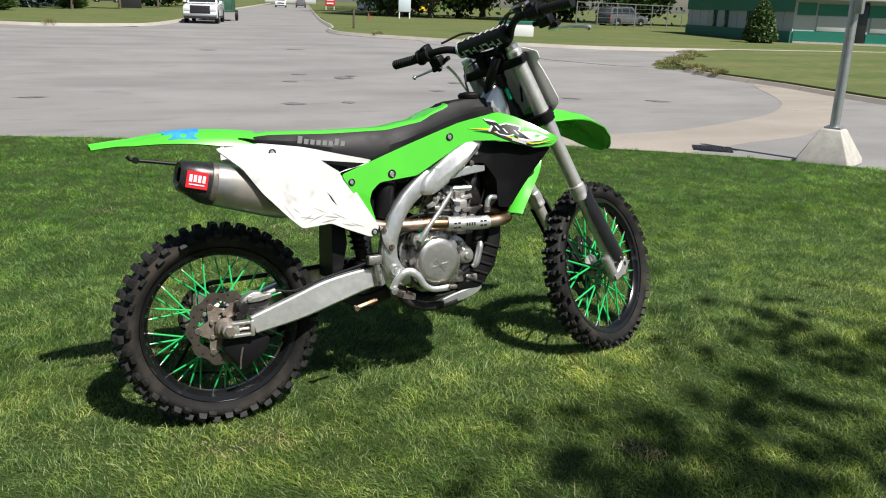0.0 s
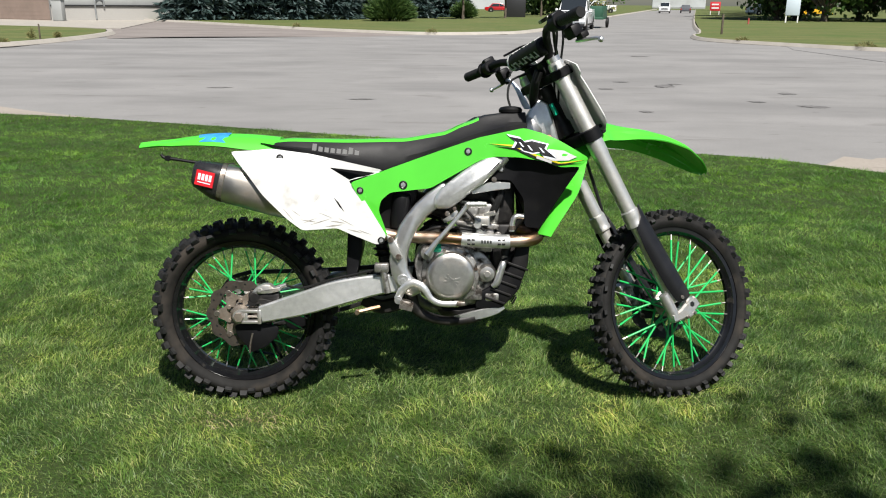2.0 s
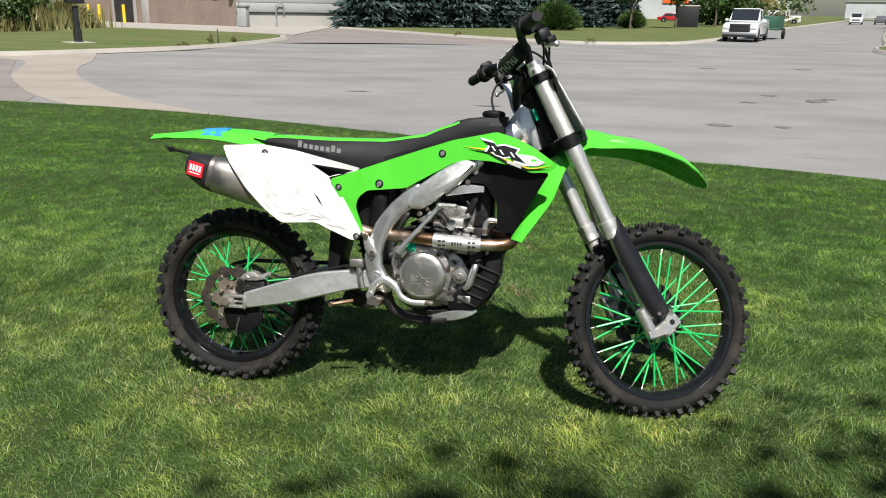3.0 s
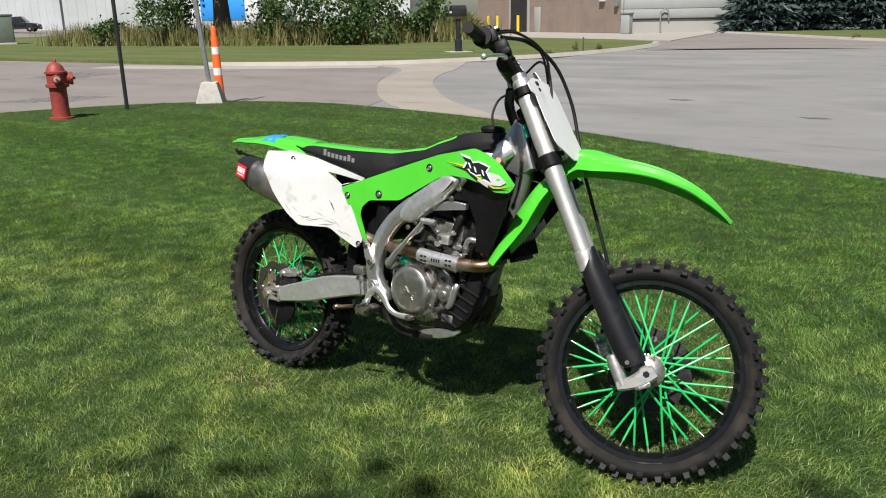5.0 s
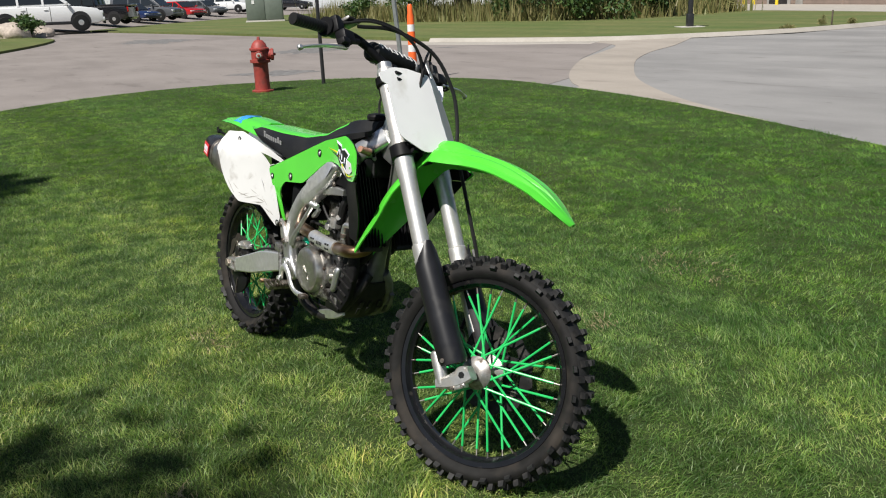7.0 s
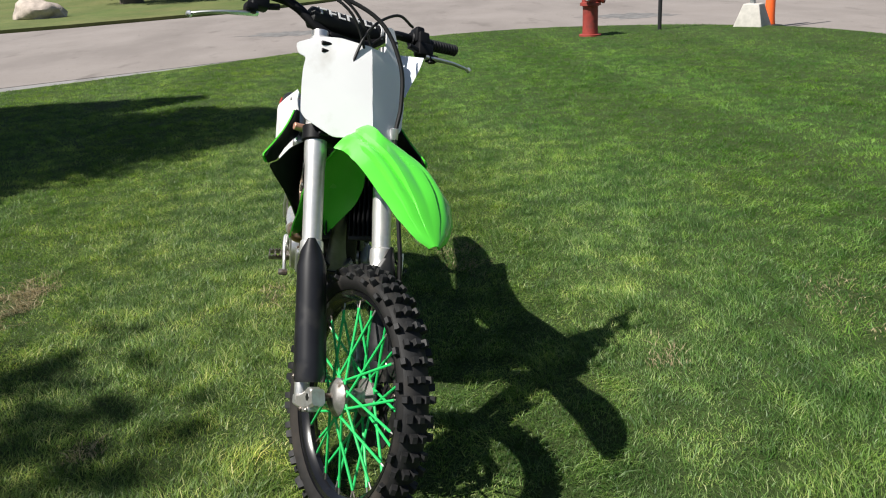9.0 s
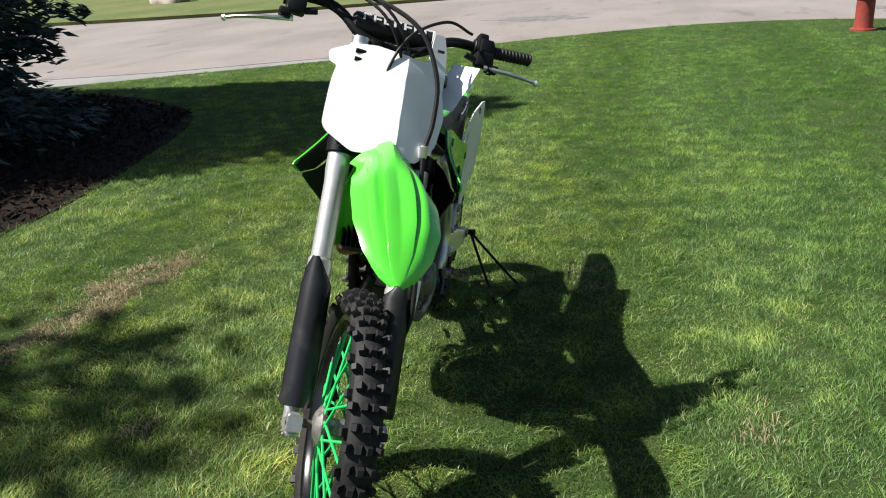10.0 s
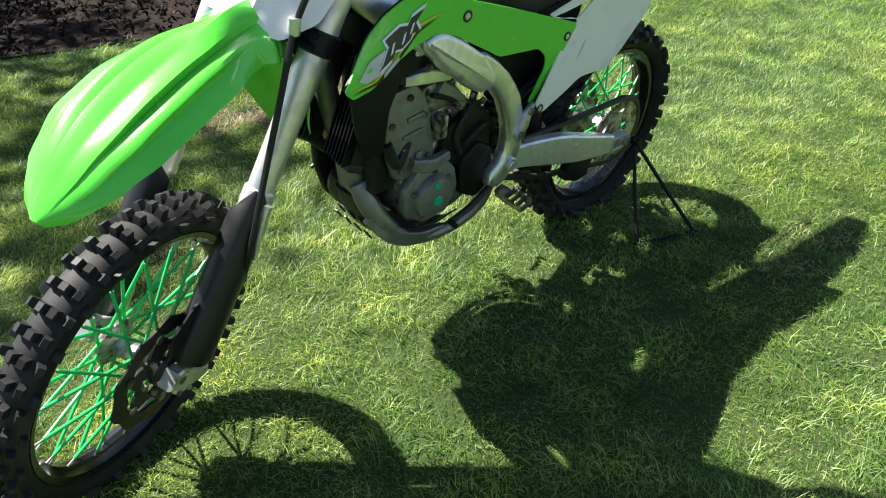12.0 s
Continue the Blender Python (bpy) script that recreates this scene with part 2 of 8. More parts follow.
def leaf_mat(name, cols, trans=0.3, rough=0.55, patch=None, glow=(1.0, 1.0, 1.0)):
    """Thin foliage: colour varies from blade to blade, along y and in patches; some light passes through."""
    m = bpy.data.materials.new(name)
    m.use_nodes = True
    nt = m.node_tree
    b = nt.nodes["Principled BSDF"]
    b.inputs["Roughness"].default_value = rough
    b.inputs["Specular IOR Level"].default_value = 0.5
    cr = nt.nodes.new("ShaderNodeValToRGB")
    cr.color_ramp.elements[0].color, cr.color_ramp.elements[1].color = (*cols[0], 1), (*cols[-1], 1)
    for i, c in enumerate(cols[1:-1], 1):
        cr.color_ramp.elements.new(i / (len(cols) - 1)).color = (*c, 1)
    nt.links.new(nt.nodes.new("ShaderNodeNewGeometry").outputs["Random Per Island"], cr.inputs[0])
    out = cr.outputs[0]
    if patch:
        co = nt.nodes.new("ShaderNodeTexCoord").outputs["Object"]
        n = nt.nodes.new("ShaderNodeTexNoise")
        n.inputs["Scale"].default_value, n.inputs["Detail"].default_value = 1.1, 5
        nt.links.new(co, n.inputs["Vector"])
        w = nt.nodes.new("ShaderNodeTexWave")
        w.bands_direction = "Y"
        w.inputs["Scale"].default_value, w.inputs["Distortion"].default_value = 0.27, 2.0
        w.inputs["Detail Scale"].default_value = 0.4
        nt.links.new(co, w.inputs["Vector"])
        f = nt.nodes.new("ShaderNodeTexNoise")
        f.inputs["Scale"].default_value, f.inputs["Detail"].default_value = 6.0, 4
        nt.links.new(co, f.inputs["Vector"])
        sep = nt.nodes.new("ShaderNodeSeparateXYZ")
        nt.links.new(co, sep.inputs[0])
        # tints along y, in blotches, and the sheen of mowing bands painted as colour
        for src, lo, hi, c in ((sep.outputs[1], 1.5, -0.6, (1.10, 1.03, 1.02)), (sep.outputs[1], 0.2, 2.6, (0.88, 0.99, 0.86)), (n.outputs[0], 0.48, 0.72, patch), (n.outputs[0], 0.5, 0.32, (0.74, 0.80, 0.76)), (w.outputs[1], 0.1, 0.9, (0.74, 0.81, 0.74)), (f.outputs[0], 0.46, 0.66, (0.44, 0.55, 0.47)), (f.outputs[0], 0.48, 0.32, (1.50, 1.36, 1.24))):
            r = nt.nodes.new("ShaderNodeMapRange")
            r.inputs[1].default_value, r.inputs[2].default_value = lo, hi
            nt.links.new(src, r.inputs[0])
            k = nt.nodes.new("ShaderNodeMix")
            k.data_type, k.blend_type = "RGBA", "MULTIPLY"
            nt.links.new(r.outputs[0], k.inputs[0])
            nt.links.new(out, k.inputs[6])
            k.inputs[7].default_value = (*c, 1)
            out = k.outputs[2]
    nt.links.new(out, b.inputs["Base Color"])
    t = nt.nodes.new("ShaderNodeBsdfTranslucent")
    k = nt.nodes.new("ShaderNodeMix")
    k.data_type, k.blend_type = "RGBA", "MULTIPLY"
    k.inputs[0].default_value = 1.0
    nt.links.new(out, k.inputs[6])
    k.inputs[7].default_value = (*glow, 1)
    nt.links.new(k.outputs[2], t.inputs[0])
    mx = nt.nodes.new("ShaderNodeMixShader")
    mx.inputs[0].default_value = trans
    nt.links.new(b.outputs[0], mx.inputs[1])
    nt.links.new(t.outputs[0], mx.inputs[2])
    nt.links.new(mx.outputs[0], nt.nodes["Material Output"].inputs[0])
    return m


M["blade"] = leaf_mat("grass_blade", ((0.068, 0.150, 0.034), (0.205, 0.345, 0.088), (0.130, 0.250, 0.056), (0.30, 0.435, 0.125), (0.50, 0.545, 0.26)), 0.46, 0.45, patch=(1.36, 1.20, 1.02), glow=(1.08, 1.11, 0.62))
M["blade_far"] = leaf_mat("distant_grass_blade", ((0.125, 0.255, 0.044), (0.195, 0.345, 0.070), (0.16, 0.30, 0.054), (0.235, 0.395, 0.088)), 0.46, 0.5, patch=(1.36, 1.20, 1.02), glow=(1.08, 1.11, 0.62))
M["straw"] = leaf_mat("dead_grass_blade", ((0.30, 0.235, 0.13), (0.46, 0.38, 0.23), (0.36, 0.32, 0.15)), 0.3)
M["leaf"] = leaf_mat("tree_leaf", ((0.035, 0.09, 0.018), (0.06, 0.13, 0.025), (0.09, 0.16, 0.03)), 0.3)
M["spruce"] = leaf_mat("blue_spruce_needles", ((0.018, 0.036, 0.030), (0.034, 0.062, 0.058), (0.065, 0.10, 0.095)), 0.05)
M["shrub"] = leaf_mat("shrub_leaf", ((0.03, 0.07, 0.018), (0.055, 0.11, 0.025), (0.09, 0.14, 0.035)), 0.25)
M["drygrass"] = leaf_mat("tall_dry_grass", ((0.14, 0.16, 0.05), (0.26, 0.22, 0.09), (0.18, 0.20, 0.07)), 0.25)
M["bark"] = mat("grey_bark", (0.10, 0.08, 0.06), 0.9, vary=0.35, scale=14, bump=0.01, bscale=20)


# ---- mesh helpers ----
def finish(name, bm, material, sharp=35):
    me = bpy.data.meshes.new(name)
    bmesh.ops.recalc_face_normals(bm, faces=bm.faces)
    bm.to_mesh(me)
    bm.free()
    for m in material if isinstance(material, (list, tuple)) else (material,):
        me.materials.append(m)
    me.polygons.foreach_set("use_smooth", [True] * len(me.polygons))
    me.set_sharp_from_angle(angle=radians(sharp))
    return me


def part(name, bm, material, parent, label="", xf=None, sharp=35, solid=0.0, bevel=0.0):
    """One mesh object under a thing or a part."""
    if xf is not None:
        bm.transform(xf)
    ob = new(name, finish(name, bm, material, sharp))
    ob.parent = parent
    if parent is not None and parent.type == "MESH":
        ob.matrix_parent_inverse = parent.matrix_basis.inverted()
    if solid:
        s = ob.modifiers.new("thickness", "SOLIDIFY")
        s.thickness, s.offset = solid, 0
        e = ob.modifiers.new("crease", "EDGE_SPLIT")
        e.split_angle = radians(50)
    if bevel:
        s = ob.modifiers.new("edge", "BEVEL")
        s.width, s.segments, s.limit_method, s.angle_limit = bevel, 2, "ANGLE", radians(40)
    return tagged(ob, label)


def thing(name, m, label, category, group="", kind=""):
    ob = new(name)
    ob.empty_display_size = 0.1
    ob.matrix_basis = m
    return tagged(ob, label, category, group, kind)


def ring_faces(bm, rings, closed=True, cap=True):
    """Skin a list of vertex rings."""
    n = len(rings[0])
    for a, b in zip(rings, rings[1:]):
        for i in range(n if closed else n - 1):
            j = (i + 1) % n
            bm.faces.new((a[i], a[j], b[j], b[i]))
    if cap and closed:
        bm.faces.new(rings[0][::-1])
        bm.faces.new(rings[-1])


def curve_points(pts, steps=6):
    """Catmull-Rom through the points."""
    p = [Vector(v) for v in pts]
    if len(p) < 3 or steps < 2:
        return p
    q = [p[0] * 2 - p[1], *p, p[-1] * 2 - p[-2]]
    out = []
    for i in range(1, len(q) - 2):
        for k in range(steps):
            t = k / steps
            a, b, c, d = q[i - 1], q[i], q[i + 1], q[i + 2]
            out.append(0.5 * (2 * b + (c - a) * t + (2 * a - 5 * b + 4 * c - d) * t * t + (3 * b - a - 3 * c + d) * t ** 3))
    return out + [p[-1]]


def add_tube(bm, pts, r, segs=10, steps=6, flat=1.0, side=None, cap=True):
    """A tube along the points; r may be a list; flat squeezes it across the side direction."""
    path = curve_points(pts, steps)
    n = len(path)
    rings = []
    ref = Vector(side) if side else None
    for i, p in enumerate(path):
        d = (path[min(i + 1, n - 1)] - path[max(i - 1, 0)]).normalized()
        if ref is None:
            ref = d.orthogonal()
        u = (ref - d * ref.dot(d)).normalized()
        if not side:
            ref = u
        v = d.cross(u)
        f = i / (n - 1) * (len(r) - 1) if isinstance(r, (list, tuple)) else 0
        k = int(min(f, len(r) - 2)) if isinstance(r, (list, tuple)) else 0
        rad = r[k] + (r[k + 1] - r[k]) * (f - k) if isinstance(r, (list, tuple)) else r
        rings.append([bm.verts.new(p + u * math.cos(a) * rad * flat + v * math.sin(a) * rad) for a in (2 * math.pi * j / segs for j in range(segs))])
    ring_faces(bm, rings, cap=cap)
    return bm


def tube(pts, r, segs=10, steps=6, **k):
    return add_tube(bmesh.new(), pts, r, segs, steps, **k)


def add_lathe(bm, profile, m=None, segs=32, close=False):
    """Turn (radius, along) pairs about the local y axis, then place by m."""
    rings = []
    m = m or Matrix()
    for r, h in profile:
        rings.append([bm.verts.new(m @ Vector((r * math.cos(a), h, r * math.sin(a)))) for a in (2 * math.pi * j / segs for j in range(segs))])
    if close:
        rings.append(rings[0])
    ring_faces(bm, rings, cap=not close and profile[0][0] > 1e-5)
    return bm


def lathe(profile, m=None, segs=32, close=False):
    return add_lathe(bmesh.new(), profile, m, segs, close)


def add_rod(bm, a, b, r, r2=None, segs=14, ch=0.0):
    """A round bar from a to b with chamfered ends."""
    a, b = Vector(a), Vector(b)
    r2 = r if r2 is None else r2
    d = b - a
    m = Matrix.Translation(a) @ d.to_track_quat("Y", "Z").to_matrix().to_4x4()
    L = d.length
    ch = ch or min(r, r2, L) * 0.12
    return add_lathe(bm, [(max(r - ch, 1e-4), 0), (r, ch), (r2, L - ch), (max(r2 - ch, 1e-4), L)], m, segs)


def rod(a, b, r, r2=None, segs=14, ch=0.0):
    return add_rod(bmesh.new(), a, b, r, r2, segs, ch)


def add_box(bm, c, size, m=None, bev=0.0):
    g = bmesh.ops.create_cube(bm, size=1, matrix=(m or Matrix.Translation(c)) @ Matrix.Diagonal((*size, 1)))
    if bev:
        es = list({e for v in g["verts"] for e in v.link_edges})
        bmesh.ops.bevel(bm, geom=es, offset=bev, segments=2, affect="EDGES", profile=0.5)
    return bm


def box(c, size, m=None, bev=0.0):
    return add_box(bmesh.new(), c, size, m, bev)


def bent_sheet(outline, place, cuts=3, holes=()):
    """A flat outline in (u, v), filled, cut finer, and laid into space by place(u, v)."""
    bm = bmesh.new()
    loops = []
    for loop in (outline, *holes):
        vs = [bm.verts.new((u, v, 0)) for u, v in loop]
        loops += [bm.edges.new((vs[i], vs[(i + 1) % len(vs)])) for i in range(len(vs))]
    bmesh.ops.triangle_fill(bm, use_beauty=True, edges=loops)
    for _ in range(cuts):
        long = [e for e in bm.edges if e.calc_length() > 0.045]
        if not long:
            break
        bmesh.ops.subdivide_edges(bm, edges=long, cuts=1, use_grid_fill=False)
        bmesh.ops.triangulate(bm, faces=[f for f in bm.faces if len(f.verts) > 3])
    for v in bm.verts:
        v.co = place(v.co.x, v.co.y)
    return bm


def rounded(outline, steps=3, closed=True):
    """Soften the corners of an outline a little."""
    out = []
    n = len(outline)
    for i in range(n):
        a, b, c = (Vector(outline[(i + k) % n]).to_2d() for k in (-1, 0, 1))
        d = min(0.012, (a - b).length * 0.3, (c - b).length * 0.3)
        p, q = b + (a - b).normalized() * d, b + (c - b).normalized() * d
        for k in range(steps):
            t = k / (steps - 1)
            s = (1 - t) ** 2 * p + 2 * t * (1 - t) * b + t * t * q
            out.append((s.x, s.y))
    return out


def slab(outline, z0, z1, material, name, label, kind="structure", category="ground", steps=5, bev=0.0):
    """A flat piece of ground with a real edge."""
    pts = curve_points([(x, y, 0) for x, y in outline] + [(*outline[0], 0)], steps)[:-1] if steps > 1 else [Vector((x, y, 0)) for x, y in outline]
    bm = bmesh.new()
    top = [bm.verts.new((p.x, p.y, z1)) for p in pts]
    low = [bm.verts.new((p.x, p.y, z0)) for p in pts]
    bm.faces.new(top)
    for i in range(len(pts)):
        j = (i + 1) % len(pts)
        bm.faces.new((top[i], low[i], low[j], top[j]))
    bmesh.ops.triangulate(bm, faces=bm.faces[:1])
    return tagged(new(name, finish(name, bm, material)), label, category, kind=kind)


def band(line, w0, w1, z0, z1, material, name, label, category="kerb", steps=6, ease=0.03):
    """A strip of constant section beside a line in plan: from w0 to w1 to the left of it."""
    pts = curve_points([(x, y, 0) for x, y in line], steps)
    bm = bmesh.new()
    rings = []
    for i, p in enumerate(pts):
        d = (pts[min(i + 1, len(pts) - 1)] - pts[max(i - 1, 0)]).normalized()
        n = Vector((-d.y, d.x, 0))
        e = min(ease, abs(z1 - z0) * 0.8) if ease > 0.03 else min(0.03, abs(z1 - z0) * 0.3)
        s = 1 if w1 > w0 else -1
        rings.append([bm.verts.new(p + n * w + Vector((0, 0, z))) for w, z in ((w0, z0), (w0, z1), (w1 - s * e, z1), (w1, z1 - e), (w1, z0))])
    ring_faces(bm, rings)
    return tagged(new(name, finish(name, bm, material)), label, category, kind="structure")


# ---- ground ----
ROAD = -0.10
bm = bmesh.new()
bmesh.ops.create_grid(bm, x_segments=40, y_segments=40, size=900)
bm.transform(Matrix.Translation((0, 200, ROAD - 0.06)))
tagged(new("ground", finish("ground", bm, M["farlawn"])), "wide flat grassy land reaching the horizon", "ground", kind="structure")

NEAR = [(-5.5, -14), (-5.9, -7.4), (-7.3, -4.7), (-8.9, -2.3), (-10.5, -0.2), (-11.6, 1.6), (-11.95, 3.4), (-11.6, 4.9), (-10.9, 6.2), (-9.7, 7.3), (-8.2, 7.8), (-6.9, 7.75), (-5.5, 7.6), (-4.1, 7.32), (-2.9, 6.95), (-1.8, 6.58), (-0.4, 6.08), (1.06, 5.62), (2.75, 5.28), (3.7, 4.92), (4.4, 4.38), (5.14, 3.87), (5.56, 3.53), (5.95, 3.18), (6.45, 2.64), (7.1, 1.6), (7.8, -1.0), (8.1, -14)]
slab(NEAR, -0.3, 0.0, M["lawn"], "lawn", "mown green lawn with faint mowing bands", category="lawn", steps=6)

slab([(-130, -40), (60, -40), (60, 16), (40, 24), (22, 24), (14, 34), (22, 73), (70, 240), (58, 240), (13, 90), (7, 60), (3.0, 38.5), (-6, 42), (-22, 62), (-60, 75), (-60, 50), (-20, 41), (-14, 34), (-13.5, 24), (-16, 18), (-28, 13.6), (-60, 12), (-130, 8)], ROAD - 0.04, ROAD, M["asphalt"], "road", "pale grey weathered asphalt street and turning circle with dark patches", category="road", steps=1)
slab([(-130, 20), (-45, 16.5), (-28, 15.5), (-19, 17.8), (-15.8, 18.2), (-11.5, 12.6), (-8.6, 9.9), (-7.0, 7.0), (-13, 3), (-8, -6), (-5, -15), (-12, -39), (-130, -39)], ROAD - 0.03, ROAD + 0.006, M["drive"], "driveway", "brownish grey asphalt driveway", category="driveway", steps=1)
# concrete gutter along the turning circle and round the lawn
slab([(-15.6, 21.6), (-13.1, 17.8), (-11.9, 15.56), (-10.5, 13.5), (-8.95, 11.75), (-7.3, 10.1), (-5.8, 8.95), (-4.6, 8.2), (-3.5, 7.65), (-2.4, 7.15), (-2.6, 6.7), (-5.5, 7.45), (-6.6, 7.7), (-7.0, 8.4), (-7.6, 8.8), (-8.6, 9.63), (-9.8, 10.8), (-11.6, 12.8), (-12.8, 14.55), (-14.6, 16.9), (-17.0, 18.0), (-16.6, 18.7)], ROAD - 0.02, ROAD + 0.009, M["apron"], "gutter_drive", "wide tan concrete strip across the driveway mouth", category="gutter", steps=4)
band([(3.95, 4.74), (4.4, 4.38), (5.14, 3.87)], -0.05, 1.2, ROAD - 0.02, ROAD + 0.008, M["apron"], "gutter", "tan concrete gutter beside the lawn", "gutter")
slab([(4.6, 5.0), (5.0, 5.6), (5.65, 5.6), (6.6, 5.72), (7.5, 6.0), (9.17, 6.73), (10.43, 7.61), (11.5, 8.75), (12.9, 10.7), (13.6, 11.2), (13.35, 9.0), (12.3, 8.0), (10.43, 6.5), (9.04, 5.5), (8.04, 4.97), (6.9, 4.7), (5.8, 4.35), (5.1, 4.1)], ROAD - 0.02, ROAD + 0.004, M["apron"], "gutter_across", "wide tan concrete gutter crossing a street mouth", category="gutter", steps=3)

A = [(-130, 9.5), (-68, 11), (-42, 14), (-22.4, 15.6), (-19.5, 16.9), (-16.6, 18.7), (-15.2, 21.3), (-14.1, 24.5), (-14.0, 29), (-14.7, 34), (-16.3, 38)]
B = [(-27, 66), (-16, 53.5), (-8.0, 43.8), (-3.5, 39.6), (-0.7, 37.8), (2, 39), (4.4, 42.5), (9.2, 61), (16, 90), (60, 258)]
C = [(72, 258), (23.2, 79.6), (13.9, 44), (12.0, 38.2), (11.3, 34.8), (11.5, 32.8), (12.2, 31.2), (13.4, 29.2), (14.6, 27.2), (16.3, 25.6), (20.3, 23.6), (36, 22)]
D = [(14.3, 14.4), (13.75, 12.6), (13.6, 10.5), (13.0, 7.8), (12.4, 2), (12.6, -14)]
for line, back, nm in ((A, [(-20, 41), (-30, 45), (-60, 42), (-130, 60)], "lawn_west"), (B, [(40, 258), (-30, 200), (-60, 90)], "lawn_north"), (C, [(90, 22), (120, 60), (120, 258)], "lawn_east"), (D, [(60, -14), (60, 21.6), (36, 21.9), (23.5, 23.0), (21.0, 21.9), (19.0, 19.5), (17.0, 18.0), (15.2, 16.2)], "lawn_south")):
    slab(line + back, -0.3, 0.02, M["farlawn"], nm, "far mown lawn with dry patches behind a kerb", category="lawn", steps=1)
    band(line[3:] if line is A else line, 0.02, -0.20 if line in (C, D) else -0.34, ROAD - 0.05, -0.02 if line is D else 0.035, M["apron" if line is D else "concrete"], "kerb", "pale concrete kerb round a lawn", "kerb", steps=4, ease=0.12)
slab([(-13.2, 30.6), (-12.0, 32.2), (-9.8, 33.4), (-7.0, 34.0), (-4.6, 34.4), (-2.6, 35.8), (-1.4, 37.9), (-3.5, 39.5), (-8.0, 43.7), (-16, 53.4), (-27, 65.9), (-34, 62), (-24, 50), (-18, 41), (-16.0, 37.6), (-14.5, 33.6)], ROAD - 0.02, ROAD + 0.005, M["drive"], "side_street", "brownish asphalt mouth of a side street", category="street", steps=3)
band([(-26, 14.6), (-22.4, 15.6), (-19.5, 16.9), (-16.8, 18.6)], -0.1, -1.7, ROAD - 0.02, ROAD + 0.012, M["concrete"], "gutter_pan", "pale concrete gutter pan before a kerb", "gutter", steps=4)
slab([(21, 24.5), (26, 24), (26, 20), (20, 16.5), (15.2, 15.2), (13.4, 16.3), (12.6, 18.4), (12.4, 27), (13.1, 29.5)], ROAD - 0.02, ROAD + 0.01, M["asphalt"], "side_driveway", "pale grey side driveway, overgrown at its edges", category="driveway", steps=1)


# ---- the motorcycle ----
BIKE = Matrix.Translation((0, -0.062, 0)) @ pose(0, 0, 0, 0, 0, 2.5) @ pose(0, 0, 0, -8.5, 0, 0)
STEER = pose(1.03, 0, 1.13, 0, -28.3, 0) @ pose(0, 0, 0, 0, 0, 23)
REAR = Vector((-0.025, 0.004, 0.320))
AXLE = Vector((0.078, 0, -0.942))
bike = thing("motocross_motorcycle", BIKE, "green, white and black off-road motorcycle leaning on the lawn", "motorcycle")


def tyre_mesh(R, width, rim_r, knob_h):
    """Carcass in wheel space, axle along y, and the section by which tread blocks are set on it."""
    sec = []
    cr = R - knob_h
    hgt = (cr - rim_r) / 2
    mid = rim_r + hgt
    for k in range(17):
        a = radians(-148 + 296 * k / 16)
        sec.append((mid + hgt * math.cos(a), width * 0.5 * math.sin(a) * (0.94 if abs(math.degrees(a)) < 95 else 0.86)))
    bm = lathe(sec, segs=72, close=True)
    for f in bm.faces:
        c = f.calc_center_median()
        f.material_index = 1 if math.hypot(c.x, c.z) < mid + hgt * 0.55 else 0
    return bm, mid, hgt


BLOCKS = {}


def tread_block(lx, wy, high):
    """A rubber block with sloping flanks and a chamfered top; alike blocks share one mesh."""
    key = (lx, wy, high)
    if key not in BLOCKS:
        bm = bmesh.new()
        rings = [[bm.verts.new((sx * lx / 2 * k, sy * wy / 2 * k, z)) for sx, sy in ((-1, -1), (1, -1), (1, 1), (-1, 1))] for k, z in ((1.16, -0.006), (0.96, high * 0.86), (0.82, high))]
        ring_faces(bm, rings)
        BLOCKS[key] = finish("tread_block", bm, M["tread"], 25)
    return BLOCKS[key]


def disc_mesh(ro, ri, t, waves, depth):
    """A wavy ring, axle along y."""
    bm = bmesh.new()
    n = 96
    outer = [(ro + depth * math.cos(waves * a)) for a in (2 * math.pi * j / n for j in range(n))]
    inner = [(ri + depth * 0.7 * math.cos(waves * a + 2)) for a in (2 * math.pi * j / n for j in range(n))]
    rings = []
    for rr, y in ((outer, -t / 2), (outer, t / 2), (inner, t / 2), (inner, -t / 2)):
        rings.append([bm.verts.new((rr[j] * math.cos(2 * math.pi * j / n), y, rr[j] * math.sin(2 * math.pi * j / n))) for j in range(n)])
    rings.append(rings[0])
    ring_faces(bm, rings, cap=False)
    return bm


